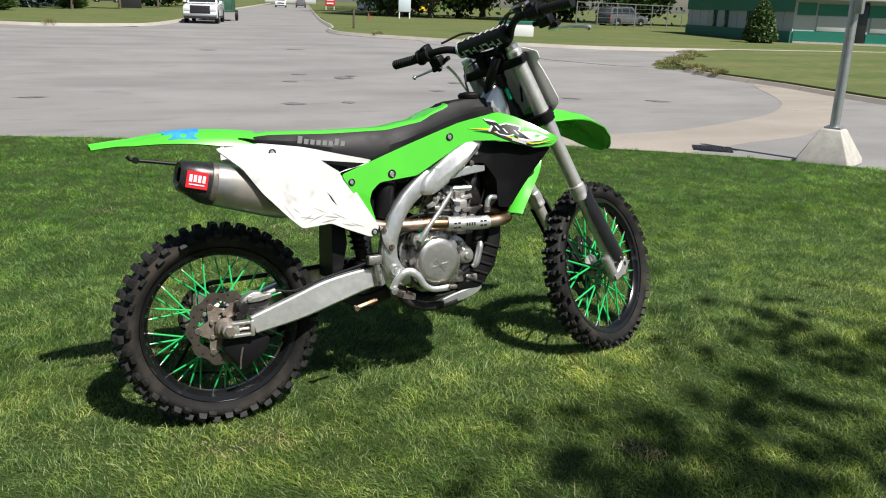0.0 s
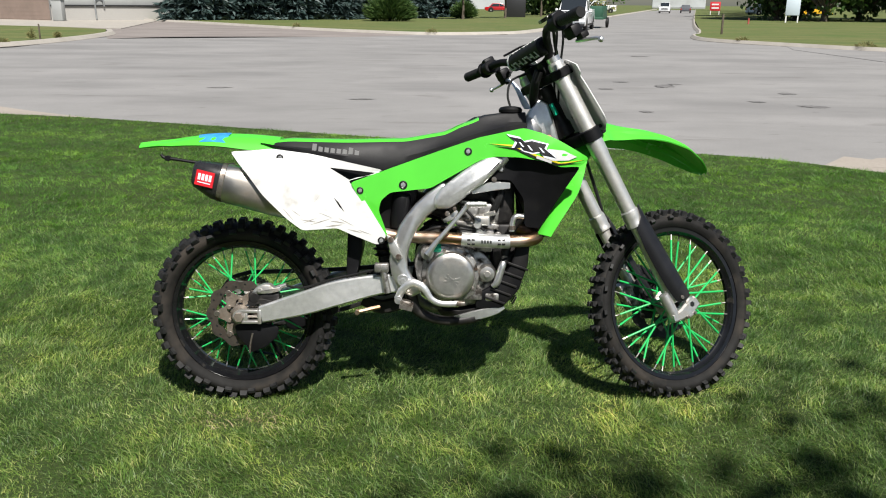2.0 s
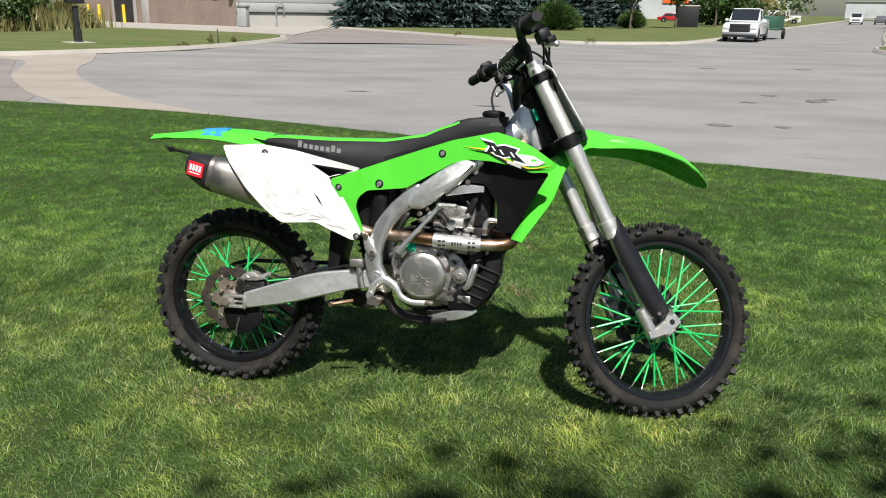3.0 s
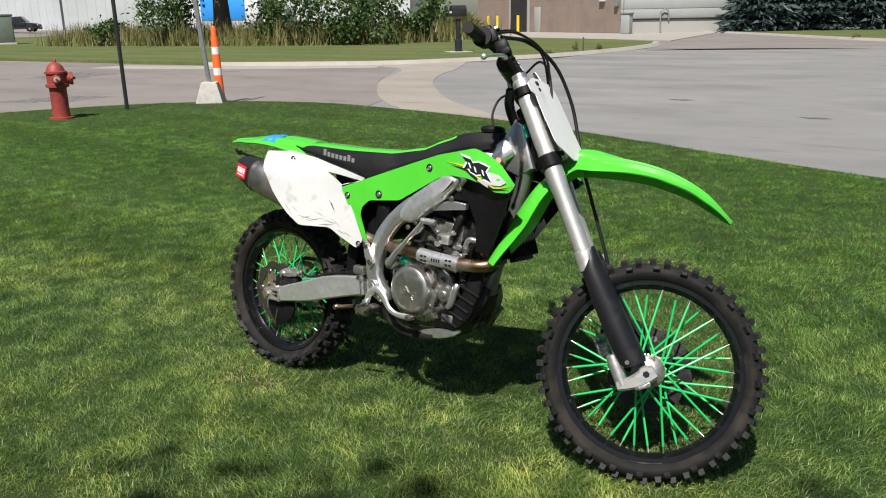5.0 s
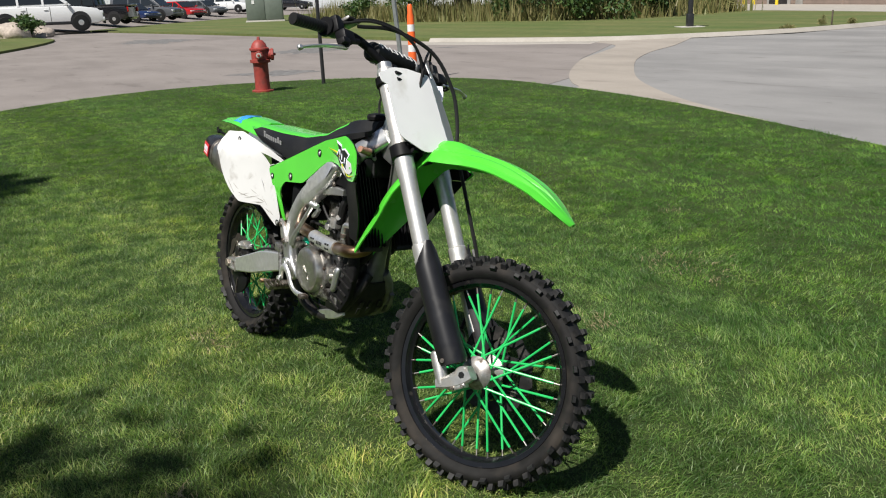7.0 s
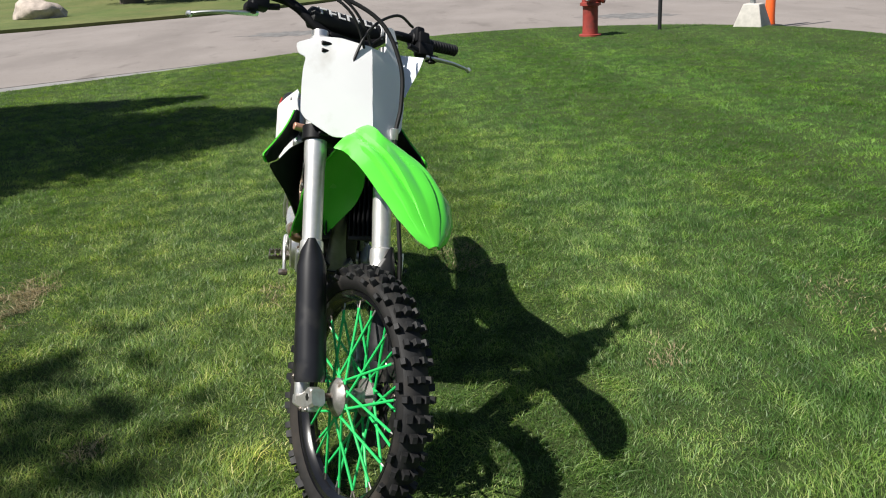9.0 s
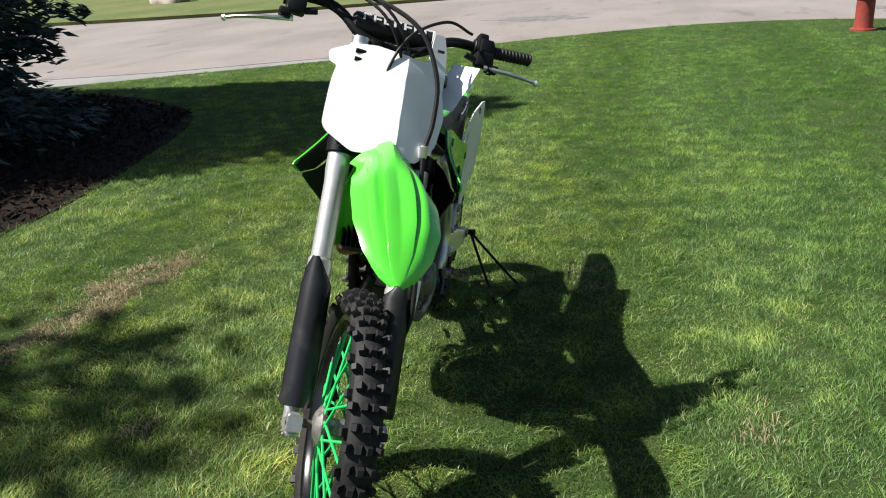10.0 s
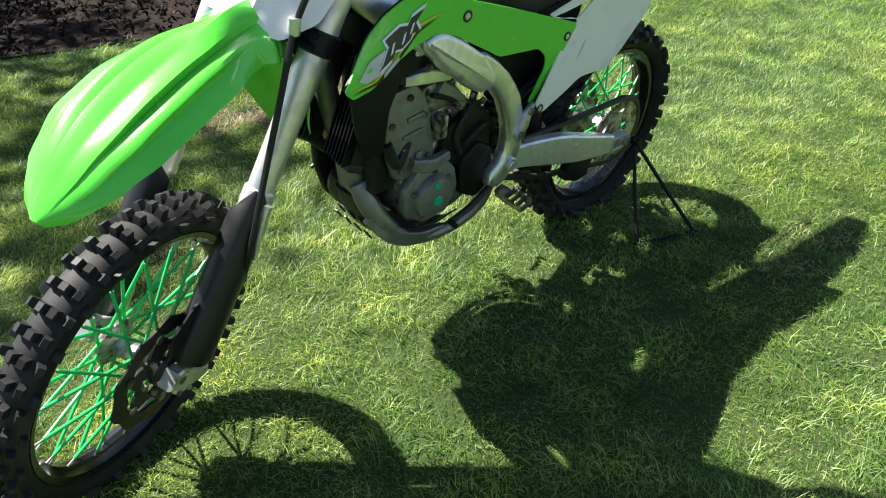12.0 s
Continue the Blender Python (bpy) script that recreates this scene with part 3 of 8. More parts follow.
def wheel(name, xf, R, width, rim_r, rows, pattern, knob_h, hub_w, flange, disc_side, disc_r, label, disc_mat="disc", carrier_mat="dark", spoke_r=0.0037):
    hub = part(name, lathe([(0.012, -hub_w), (0.02, -hub_w), (flange * 0.62, -hub_w * 0.95), (flange, -hub_w * 0.72), (flange, -hub_w * 0.58), (flange * 0.5, -hub_w * 0.42), (flange * 0.42, 0), (flange * 0.5, hub_w * 0.42), (flange, hub_w * 0.58), (flange, hub_w * 0.72), (flange * 0.62, hub_w * 0.95), (0.02, hub_w), (0.012, hub_w)], segs=40), M["hub"], bike, label, xf)
    carcass, mid, hgt = tyre_mesh(R, width, rim_r, knob_h)
    part("tyre", carcass, [M["tyre"], M["wall"]], hub, "black knobbly rubber tyre with dusty side walls", xf, 50)
    for i in range(rows):
        for off, deg, lx, wy, hh in pattern[i % len(pattern)]:
            a = radians(deg)
            ob = new("tread_block", tread_block(lx, wy, knob_h * hh))
            ob.parent = hub
            ob.matrix_basis = xf @ Matrix.Rotation(2 * math.pi * (i + off) / rows, 4, "Y") @ Matrix.Translation((0, width * 0.47 * math.sin(a), mid + hgt * math.cos(a))) @ Matrix.Rotation(-a * 0.85, 4, "X")
    w = width * 0.30
    part("rim", lathe([(rim_r + 0.008, -w * 1.1), (rim_r + 0.009, -w * 0.98), (rim_r - 0.006, -w * 0.9), (rim_r - 0.012, -w * 0.5), (rim_r - 0.020, -w * 0.25), (rim_r - 0.020, w * 0.25), (rim_r - 0.012, w * 0.5), (rim_r - 0.006, w * 0.9), (rim_r + 0.009, w * 0.98), (rim_r + 0.008, w * 1.1)], segs=72, close=True), M["rim"], hub, "scuffed black rim", xf)
    n = 36
    for i in range(n):
        side = 1 if i % 2 else -1
        cross = 1 if (i // 2) % 2 else -1
        ar = 2 * math.pi * i / n
        ah = ar + cross * radians(42)
        y = side * hub_w * 0.65
        a = Vector((flange * 0.9 * math.cos(ah), y, flange * 0.9 * math.sin(ah)))
        b = Vector(((rim_r - 0.018) * math.cos(ar), side * 0.006, (rim_r - 0.018) * math.sin(ar)))
        c = a.lerp(b, 0.91)
        bm = rod(a, c, spoke_r, segs=8)
        k = len(bm.faces)
        add_rod(bm, c, b, 0.0024, segs=6)
        bm.faces.ensure_lookup_table()
        for f in bm.faces[k:]:
            f.material_index = 1
        part("spoke", bm, [M["spoke"], M["hub"]], hub, "", xf)
    at = xf @ Matrix.Translation((0, disc_side, 0))
    part("brake_disc", disc_mesh(disc_r, disc_r * 0.72, 0.004, 10, 0.005), M[disc_mat], hub, "worn wavy steel brake disc", at)
    part("disc_carrier", disc_mesh(disc_r * 0.62, disc_r * 0.36, 0.006, 6, 0.014), M[carrier_mat], hub, "", at)
    side = math.copysign(1, disc_side)
    # black plugs paint the drilled holes dark; the disc itself is whole
    for j in range(20):
        a = 2 * math.pi * (j + 0.5) / 20
        r = disc_r * (0.82 if j % 2 else 0.90)
        part("disc_hole", rod((r * math.cos(a), -0.0026, r * math.sin(a)), (r * math.cos(a), 0.0026, r * math.sin(a)), 0.0042, segs=8), M["ink_and_holes"], hub, "", at)
    for j in range(6):
        a = 2 * math.pi * (j + 0.5) / 6
        c = Vector((disc_r * 0.40 * math.cos(a), side * 0.002, disc_r * 0.40 * math.sin(a)))
        part("disc_bolt", rod(c, c + Vector((0, side * 0.009, 0)), 0.0075, segs=8), M["tan_steel"], hub, "", at)
    part("hub_boss", lathe([(0.034, 0.0), (0.034, side * 0.010), (0.026, side * 0.020), (0.012, side * 0.022)], at, 20), M[carrier_mat], hub, "")
    for j in range(6):
        a = 2 * math.pi * j / 6
        c = Vector((disc_r * 0.72 * math.cos(a), 0, disc_r * 0.72 * math.sin(a)))
        part("disc_rivet", rod(c - Vector((0, 0.005, 0)), c + Vector((0, 0.005, 0)), 0.011, segs=12), M["steel"], hub, "", at)
    return hub


front_rows = [[(0, -13, 0.018, 0.0145, 1), (0, 13, 0.018, 0.0145, 1), (0.0, 48, 0.017, 0.014, 1), (0, -48, 0.017, 0.014, 1)],
              [(0, 0, 0.016, 0.016, 1), (0.0, 31, 0.018, 0.0135, 1), (0, -31, 0.018, 0.0135, 1), (0.3, 72, 0.019, 0.011, 0.8), (0.3, -72, 0.019, 0.011, 0.8)]]
rear_rows = [[(0, -16, 0.023, 0.022, 1), (0, 16, 0.023, 0.022, 1), (0.1, 62, 0.024, 0.018, 1), (0.1, -62, 0.024, 0.018, 1)],
             [(0, 0, 0.021, 0.024, 1), (0, 40, 0.025, 0.020, 1), (0, -40, 0.025, 0.020, 1), (0.4, 80, 0.024, 0.013, 0.7), (0.4, -80, 0.024, 0.013, 0.7)]]
FW = STEER @ Matrix.Translation(AXLE)
wheel("front_wheel", FW, 0.350, 0.088, 0.272, 48, front_rows, 0.017, 0.062, 0.050, 0.072, 0.132, "front wheel with black rim and green spokes", "dark")
RW = Matrix.Translation(REAR)
wheel("rear_wheel", RW, 0.334, 0.125, 0.246, 44, rear_rows, 0.0175, 0.075, 0.065, -0.078, 0.118, "rear wheel with black rim and green spokes", "disc", "tan_steel", 0.0030)
# fork legs
for s in (-1, 1):
    x, y = 0.022, 0.106 * s
    part("fork_tube", lathe([(0.021, 0.045), (0.027, 0.04), (0.029, 0.03), (0.029, -0.20), (0.0305, -0.215), (0.0305, -0.30), (0.0275, -0.33), (0.0265, -0.53), (0.031, -0.535), (0.032, -0.56), (0.030, -0.575), (0.032, -0.58), (0.032, -0.592), (0.024, -0.596)][::-1], STEER @ Matrix.Translation((x, y, 0)) @ Matrix.Rotation(radians(90), 4, "X"), 36), M["fork"], bike, "silver upper fork tube")


def add_beam(bm, pts, sizes, steps=4, ch=0.25):
    """A chamfered rectangular bar along points; sizes: (height, thickness) at each point; thickness lies along y."""
    path = curve_points(pts, steps)
    hs = curve_points([(h, t, 0) for h, t in sizes], steps)
    rings = []
    for i, p in enumerate(path):
        d = (path[min(i + 1, len(path) - 1)] - path[max(i - 1, 0)]).normalized()
        y = Vector((0, 1, 0))
        y = (y - d * d.y).normalized()
        n = d.cross(y)
        h, t = hs[i].x / 2, hs[i].y / 2
        c = min(h, t) * ch
        rings.append([bm.verts.new(p + n * a + y * b) for a, b in ((h - c, t), (h, t - c), (h, c - t), (h - c, -t), (c - h, -t), (-h, c - t), (-h, t - c), (c - h, t))])
    ring_faces(bm, rings)
    return bm


def beam(pts, sizes, steps=4, ch=0.25):
    return add_beam(bmesh.new(), pts, sizes, steps, ch)


def flat_plate(outline, y0, y1, bev=0.0):
    """An outline in (x, z) given thickness from y0 to y1."""
    bm = bmesh.new()
    a = [bm.verts.new((x, y0, z)) for x, z in outline]
    f = bm.faces.new(a)
    r = bmesh.ops.extrude_face_region(bm, geom=[f])
    for v in r["geom"]:
        if isinstance(v, bmesh.types.BMVert):
            v.co.y = y1
    if bev:
        bmesh.ops.bevel(bm, geom=[e for e in bm.edges if abs(e.verts[0].co.y - e.verts[1].co.y) < 1e-6], offset=bev, segments=2, affect="EDGES", profile=0.5)
    return bm


def clamp(v, a=0.0, b=1.0):
    return max(a, min(b, v))


def bolt(c, r, parent, s=-1, material="steel", h=0.006, xf=None):
    c = Vector(c)
    bm = rod(c, c + Vector((0, s * h, 0)), r, segs=12)
    add_rod(bm, c + Vector((0, s * h * 0.6, 0)), c + Vector((0, s * h * 1.25, 0)), r * 0.5, segs=6)
    part("bolt", bm, M[material], parent, "", xf)




def panel_bolt(c, r, s):
    """A silver bolt in a black ring that paints the shade of its recess."""
    c = Vector(c)
    part("washer", lathe([(r * 0.6, 0.0), (r * 1.15, s * 0.0012), (r * 1.2, s * 0.0034), (r * 0.95, s * 0.0042), (r * 0.7, s * 0.0022)], Matrix.Translation(c), 18), M["ink_and_holes"], bike, "")
    bolt(c, r * 0.68, bike, s, "alu", 0.0036)


# -- frame --
for s in (-1, 1):
    lower = [(0.690, 0.788), (0.677, 0.786), (0.632, 0.752), (0.591, 0.714), (0.560, 0.676), (0.537, 0.641), (0.513, 0.582), (0.500, 0.523), (0.506, 0.478), (0.522, 0.440), (0.545, 0.405), (0.58, 0.39), (0.61, 0.405), (0.606, 0.440), (0.581, 0.459), (0.564, 0.492), (0.563, 0.530), (0.573, 0.572), (0.600, 0.632), (0.632, 0.672), (0.662, 0.697), (0.73, 0.745)]
    part("frame_spar", flat_plate(lower, 0.098 * s, 0.138 * s, 0.011), M["alu"], bike, "worn bare aluminium frame spar", sharp=60)
    upper = [(0.860, 0.880), (0.893, 0.868), (0.888, 0.850), (0.831, 0.791), (0.769, 0.748), (0.728, 0.712), (0.702, 0.698), (0.665, 0.699), (0.653, 0.712), (0.654, 0.738), (0.668, 0.760), (0.706, 0.791), (0.773, 0.844), (0.83, 0.876)]
    part("spar_casting", flat_plate(rounded(upper), 0.100 * s, 0.152 * s, 0.015), M["brushed"], bike, "bright forged upper part of the frame spar", sharp=60)
    part("spar_neck", beam([(0.855, 0.118 * s, 0.855), (0.91, 0.095 * s, 0.895), (0.955, 0.07 * s, 0.935), (1.01, 0.03 * s, 0.985)], [(0.074, 0.04), (0.072, 0.04), (0.07, 0.04), (0.07, 0.03)], ch=0.62), M["alu"], bike, "", sharp=80)
    # shade painted in: right tube in dark metal, left in the darkened aluminium
    part("cradle_tube", beam([(0.575, 0.102 * s, 0.40), (0.60, 0.098 * s, 0.335), (0.68, 0.094 * s, 0.300), (0.78, 0.090 * s, 0.302), (0.855, 0.086 * s, 0.335), (0.915, 0.078 * s, 0.395), (0.948, 0.056 * s, 0.455), (0.958, 0.030 * s, 0.500)], [(0.040, 0.032), (0.036, 0.030), (0.032, 0.030), (0.032, 0.030), (0.036, 0.030), (0.044, 0.032), (0.050, 0.036), (0.046, 0.036)], ch=0.6), M["dark" if s < 0 else "frame"], bike, "aluminium cradle tube toned grey for shade" if s > 0 else "", sharp=80)
    part("subframe_tube", tube([(0.50, 0.085 * s, 0.80), (0.30, 0.09 * s, 0.845), (0.05, 0.08 * s, 0.885)], 0.013, 8), M["alu"], bike, "")
    part("subframe_strut", tube([(0.50, 0.09 * s, 0.60), (0.32, 0.095 * s, 0.70), (0.08, 0.085 * s, 0.86)], 0.012, 8), M["dark"], bike, "")
    part("engine_bracket", flat_plate([(0.492, 0.612), (0.515, 0.600), (0.548, 0.532), (0.53, 0.512), (0.505, 0.55)], 0.134 * s, 0.149 * s, 0.003), M["cast_silver"], bike, "")
    bolt((0.508, 0.149 * s, 0.594), 0.010, bike, s)
    bolt((0.534, 0.149 * s, 0.535), 0.010, bike, s)
    bolt((0.548, 0.137 * s, 0.452), 0.020, bike, s, "alu", 0.012)
    part("head_stay", beam([(0.915, 0.116 * s, 0.778), (0.85, 0.122 * s, 0.775), (0.785, 0.120 * s, 0.757)], [(0.020, 0.02), (0.030, 0.022), (0.016, 0.02)]), M["alu"], bike, "")
    bolt((0.70, 0.150 * s, 0.684), 0.009, bike, s)
    bolt((0.725, 0.140 * s, 0.700), 0.007, bike, s)
    bolt((0.86, 0.13 * s, 0.80), 0.009, bike, s)
# darkened aluminium paints in the shadow that lies on the down tube
part("down_tube", beam([(1.065, 0, 0.945), (1.047, 0, 0.83), (1.012, 0, 0.70), (0.975, 0, 0.58), (0.950, 0, 0.50), (0.935, 0, 0.455)], [(0.050, 0.060), (0.046, 0.052), (0.044, 0.048), (0.046, 0.050), (0.054, 0.070), (0.05, 0.11)], ch=0.6), M["frame"], bike, "aluminium down tube toned grey for shade", sharp=80)
part("head_tube", lathe([(0.026, -0.21), (0.034, -0.205), (0.034, -0.165), (0.028, -0.15), (0.028, -0.07), (0.034, -0.055), (0.034, -0.02), (0.026, -0.018)], STEER @ pose(0, 0, 0, 90) @ pose(0, 0, 0), 28), M["dark"], bike, "dark steering head")
part("head_gusset", flat_plate([(0.955, 0.975), (1.02, 1.075), (1.055, 1.06), (1.075, 1.0), (1.10, 0.92), (1.05, 0.89), (0.99, 0.91)], -0.034, 0.034, 0.010), M["alu"], bike, "bare aluminium head of the frame")

# -- swing arm, chain, rear brake --
part("swingarm", beam([(0.565, -0.09, 0.435), (0.46, -0.10, 0.43), (0.32, -0.112, 0.402), (0.20, -0.117, 0.366), (0.055, -0.118, 0.328)], [(0.06, 0.03), (0.070, 0.034), (0.086, 0.036), (0.080, 0.034), (0.058, 0.030)], ch=0.3), M["brushed"], bike, "scratched bare aluminium swing arm")
part("swingarm", beam([(0.565, 0.09, 0.435), (0.46, 0.10, 0.43), (0.32, 0.112, 0.402), (0.20, 0.117, 0.366), (0.055, 0.118, 0.328)], [(0.06, 0.03), (0.070, 0.034), (0.086, 0.036), (0.080, 0.034), (0.058, 0.030)], ch=0.3), M["brushed"], bike, "scratched bare aluminium swing arm")
part("swingarm_bridge", beam([(0.47, -0.10, 0.43), (0.455, 0, 0.435), (0.47, 0.10, 0.43)], [(0.08, 0.05)] * 3), M["dark"], bike, "")
for s in (-1, 1):
    bm = box((0.020, 0.118 * s, 0.3395), (0.072, 0.030, 0.011), bev=0.003)
    add_box(bm, (0.020, 0.118 * s, 0.3015), (0.072, 0.030, 0.011), bev=0.003)
    add_box(bm, (0.003, 0.118 * s, 0.3205), (0.012, 0.028, 0.036), bev=0.003)
    add_box(bm, (0.050, 0.118 * s, 0.3205), (0.014, 0.034, 0.052), bev=0.004)
    add_lathe(bm, [(0.012, -0.014), (0.023, -0.013), (0.024, 0.0), (0.023, 0.013), (0.012, 0.014)], Matrix.Translation((-0.020, 0.118 * s, 0.3195)), 24)
    part("axle_block", bm, M["cast_silver"], bike, "silver axle block with an open slot")
    bm = rod((-0.021, 0.10 * s, 0.3195), (-0.021, 0.138 * s, 0.3195), 0.012, segs=16)
    add_rod(bm, (-0.021, 0.126 * s, 0.3195), (-0.021, 0.141 * s, 0.3195), 0.018, segs=6)
    part("axle_nut", bm, M["tan_steel"], bike, "")
    part("chain_adjuster", rod((0.075, 0.118 * s, 0.320), (0.006, 0.118 * s, 0.320), 0.006, segs=8), M["steel"], bike, "")
part("sprocket", disc_mesh(0.108, 0.085, 0.005, 48, 0.003), M["steel"], bike, "", RW @ Matrix.Translation((0, 0.085, 0)))
part("sprocket_carrier", disc_mesh(0.086, 0.05, 0.006, 6, 0.012), M["hub"], bike, "", RW @ Matrix.Translation((0, 0.085, 0)))
bm = beam([(0.60, 0.085, 0.475), (0.30, 0.087, 0.452), (-0.025, 0.087, 0.441)], [(0.015, 0.014)] * 3, 4)
add_beam(bm, [(0.60, 0.085, 0.405), (0.35, 0.087, 0.31), (0.12, 0.087, 0.255), (-0.025, 0.087, 0.222)], [(0.015, 0.014)] * 4, 4)
add_beam(bm, [(-0.025, 0.087, 0.441), (-0.10, 0.087, 0.412), (-0.136, 0.087, 0.332), (-0.10, 0.087, 0.25), (-0.025, 0.087, 0.222)], [(0.015, 0.014)] * 5, 5)
part("chain", bm, M["dark"], bike, "dark oily drive chain")
part("chain_guide", flat_plate([(0.10, 0.29), (0.21, 0.315), (0.22, 0.25), (0.16, 0.225), (0.11, 0.23)], 0.07, 0.105, 0.006), M["black"], bike, "")
bm = box((0.062, -0.088, 0.382), (0.110, 0.040, 0.040), bev=0.010)
add_rod(bm, (0.03, -0.075, 0.385), (0.03, -0.118, 0.385), 0.018)
add_beam(bm, [(0.10, -0.106, 0.36), (0.05, -0.110, 0.372), (0.01, -0.110, 0.362)], [(0.022, 0.012), (0.018, 0.012), (0.022, 0.012)], 3)
part("rear_caliper", bm, M["dark"], bike, "grimy rear brake caliper")
bm = flat_plate(rounded([(0.020, 0.400), (0.035, 0.420), (0.062, 0.433), (0.086, 0.432), (0.098, 0.420), (0.122, 0.426), (0.124, 0.408), (0.09, 0.402), (0.06, 0.397)]), -0.116, -0.078, 0.006)
add_rod(bm, (0.110, -0.095, 0.418), (0.140, -0.095, 0.427), 0.008)
add_rod(bm, (0.050, -0.110, 0.412), (0.050, -0.121, 0.412), 0.009, segs=6)
part("caliper_piston_housing", bm, M["cast_silver"], bike, "silver brake piston housing")
part("disc_guard", flat_plate(rounded([(-0.045, 0.284), (0.03, 0.296), (0.112, 0.280), (0.106, 0.242), (0.064, 0.206), (0.010, 0.184), (-0.004, 0.212), (-0.035, 0.246)]), -0.104, -0.092, 0.003), M["black"], bike, "black plastic disc guard")
part("guard_edge", beam([(0.020, -0.105, 0.256), (0.012, -0.106, 0.222), (0.008, -0.106, 0.186)], [(0.006, 0.006)] * 3, 4), M["steel"], bike, "")
part("brake_hose", tube([(0.135, -0.095, 0.426), (0.20, -0.112, 0.420), (0.30, -0.118, 0.450), (0.38, -0.120, 0.468), (0.47, -0.125, 0.49)], 0.0042, 6), M["rubber"], bike, "")
bm = box((0.475, -0.132, 0.495), (0.05, 0.028, 0.032), bev=0.005)
add_rod(bm, (0.482, -0.132, 0.48), (0.497, -0.134, 0.405), 0.011)
part("brake_cylinder", bm, M["cast"], bike, "")
part("mud_flap", flat_plate([(0.355, 0.64), (0.40, 0.64), (0.405, 0.55), (0.38, 0.44), (0.345, 0.43), (0.35, 0.52)], -0.07, 0.07, 0.004), M["black"], bike, "black rubber mud flap")
bm = bmesh.new()
for i in range(9):
    add_lathe(bm, [(0.028, -0.004), (0.034, 0), (0.028, 0.004)], pose(0.475 - 0.004 * i, 0, 0.52 + 0.022 * i, 90), 18)
add_rod(bm, (0.49, 0, 0.45), (0.42, 0, 0.80), 0.022)
part("rear_shock", bm, M["dark"], bike, "")
part("shock_reservoir", tube([(0.53, -0.085, 0.63), (0.535, -0.088, 0.66), (0.545, -0.09, 0.735), (0.547, -0.09, 0.748)], [0.026, 0.032, 0.032, 0.024], 16, 3), M["black"], bike, "")

# -- engine --
case = [(0.585, 0.50), (0.60, 0.545), (0.64, 0.575), (0.70, 0.57), (0.775, 0.565), (0.84, 0.53), (0.875, 0.48), (0.875, 0.42), (0.84, 0.365), (0.76, 0.345), (0.67, 0.35), (0.61, 0.39)]
part("crankcase", flat_plate(rounded(case), -0.085, 0.080, 0.006), M["cast"], bike, "grey cast engine case")
part("clutch_case", flat_plate(rounded([(0.61, 0.47), (0.625, 0.54), (0.67, 0.572), (0.745, 0.562), (0.80, 0.525), (0.815, 0.46), (0.80, 0.395), (0.74, 0.362), (0.66, 0.368), (0.62, 0.41)]), -0.118, -0.08, 0.006), M["cast"], bike, "")
CC = Vector((0.713, -0.118, 0.465))
part("clutch_cover", lathe([(0.001, -0.028), (0.060, -0.030), (0.072, -0.029), (0.080, -0.024), (0.0845, -0.012), (0.0855, 0.0), (0.090, 0.001), (0.090, 0.012)], Matrix.Translation(CC), 48), M["cover"], bike, "round worn metal clutch cover")
bm = bmesh.new()
for a, l, w in ((0.9, 0.055, 0.006), (-0.2, 0.06, 0.005), (0.35, 0.05, 0.004)):
    add_box(bm, None, (l, 0.002, w), Matrix.Translation(CC + Vector((0.004, -0.0305, -0.012))) @ Matrix.Rotation(a, 4, "Y"))
part("cover_marking", bm, M["cover"], bike, "")
for k in range(8):
    a = 2 * math.pi * (k + 0.3) / 8
    bolt(CC + Vector((0.092 * math.cos(a), 0.002, 0.092 * math.sin(a))), 0.006, bike)
bm = lathe([(0.016, -0.02), (0.026, -0.018), (0.030, -0.008), (0.033, 0.0), (0.033, 0.02)], Matrix.Translation((0.842, -0.095, 0.468)), 28)
add_rod(bm, (0.842, -0.11, 0.468), (0.842, -0.122, 0.468), 0.012, segs=16)
part("water_pump", bm, M["cover"], bike, "")
part("pump_pipe", tube([(0.862, -0.112, 0.425), (0.876, -0.116, 0.44), (0.893, -0.116, 0.495), (0.898, -0.112, 0.512)], [0.010, 0.013, 0.013, 0.010], 12), M["alu"], bike, "")
part("coolant_elbow", tube([(0.925, -0.120, 0.620), (0.926, -0.120, 0.650), (0.938, -0.120, 0.671), (0.966, -0.115, 0.670)], 0.010, 12), M["alu"], bike, "")
part("hose_clip", rod((0.926, -0.120, 0.626), (0.926, -0.120, 0.640), 0.0125, segs=14), M["steel"], bike, "")
part("pump_hose", tube([(0.905, -0.09, 0.53), (0.915, -0.085, 0.57), (0.93, -0.10, 0.63), (0.96, -0.11, 0.67)], 0.015, 12), M["rubber"], bike, "")
bm = box((0.80, -0.10, 0.395), (0.05, 0.03, 0.04), bev=0.006)
add_box(bm, (0.86, -0.095, 0.385), (0.05, 0.03, 0.03), bev=0.006)
part("oil_filter_cover", bm, M["cast"], bike, "")
part("oil_cap", lathe([(0.012, -0.014), (0.016, -0.012), (0.016, 0.008)], Matrix.Translation((0.665, -0.115, 0.562)) @ pose(0, 0, 0, 50), 14), M["capgreen"], bike, "green oil filler cap")
bm = lathe([(0.012, -0.03), (0.022, -0.028), (0.024, 0.0), (0.024, 0.05)], Matrix.Translation((0.632, -0.13, 0.548)), 20)
part("kick_boss", bm, M["cast"], bike, "")
bm = tube([(0.632, -0.165, 0.545), (0.66, -0.168, 0.585), (0.706, -0.165, 0.638), (0.758, -0.16, 0.70), (0.768, -0.16, 0.715)], [0.012, 0.009, 0.0075, 0.0075, 0.009], 10)
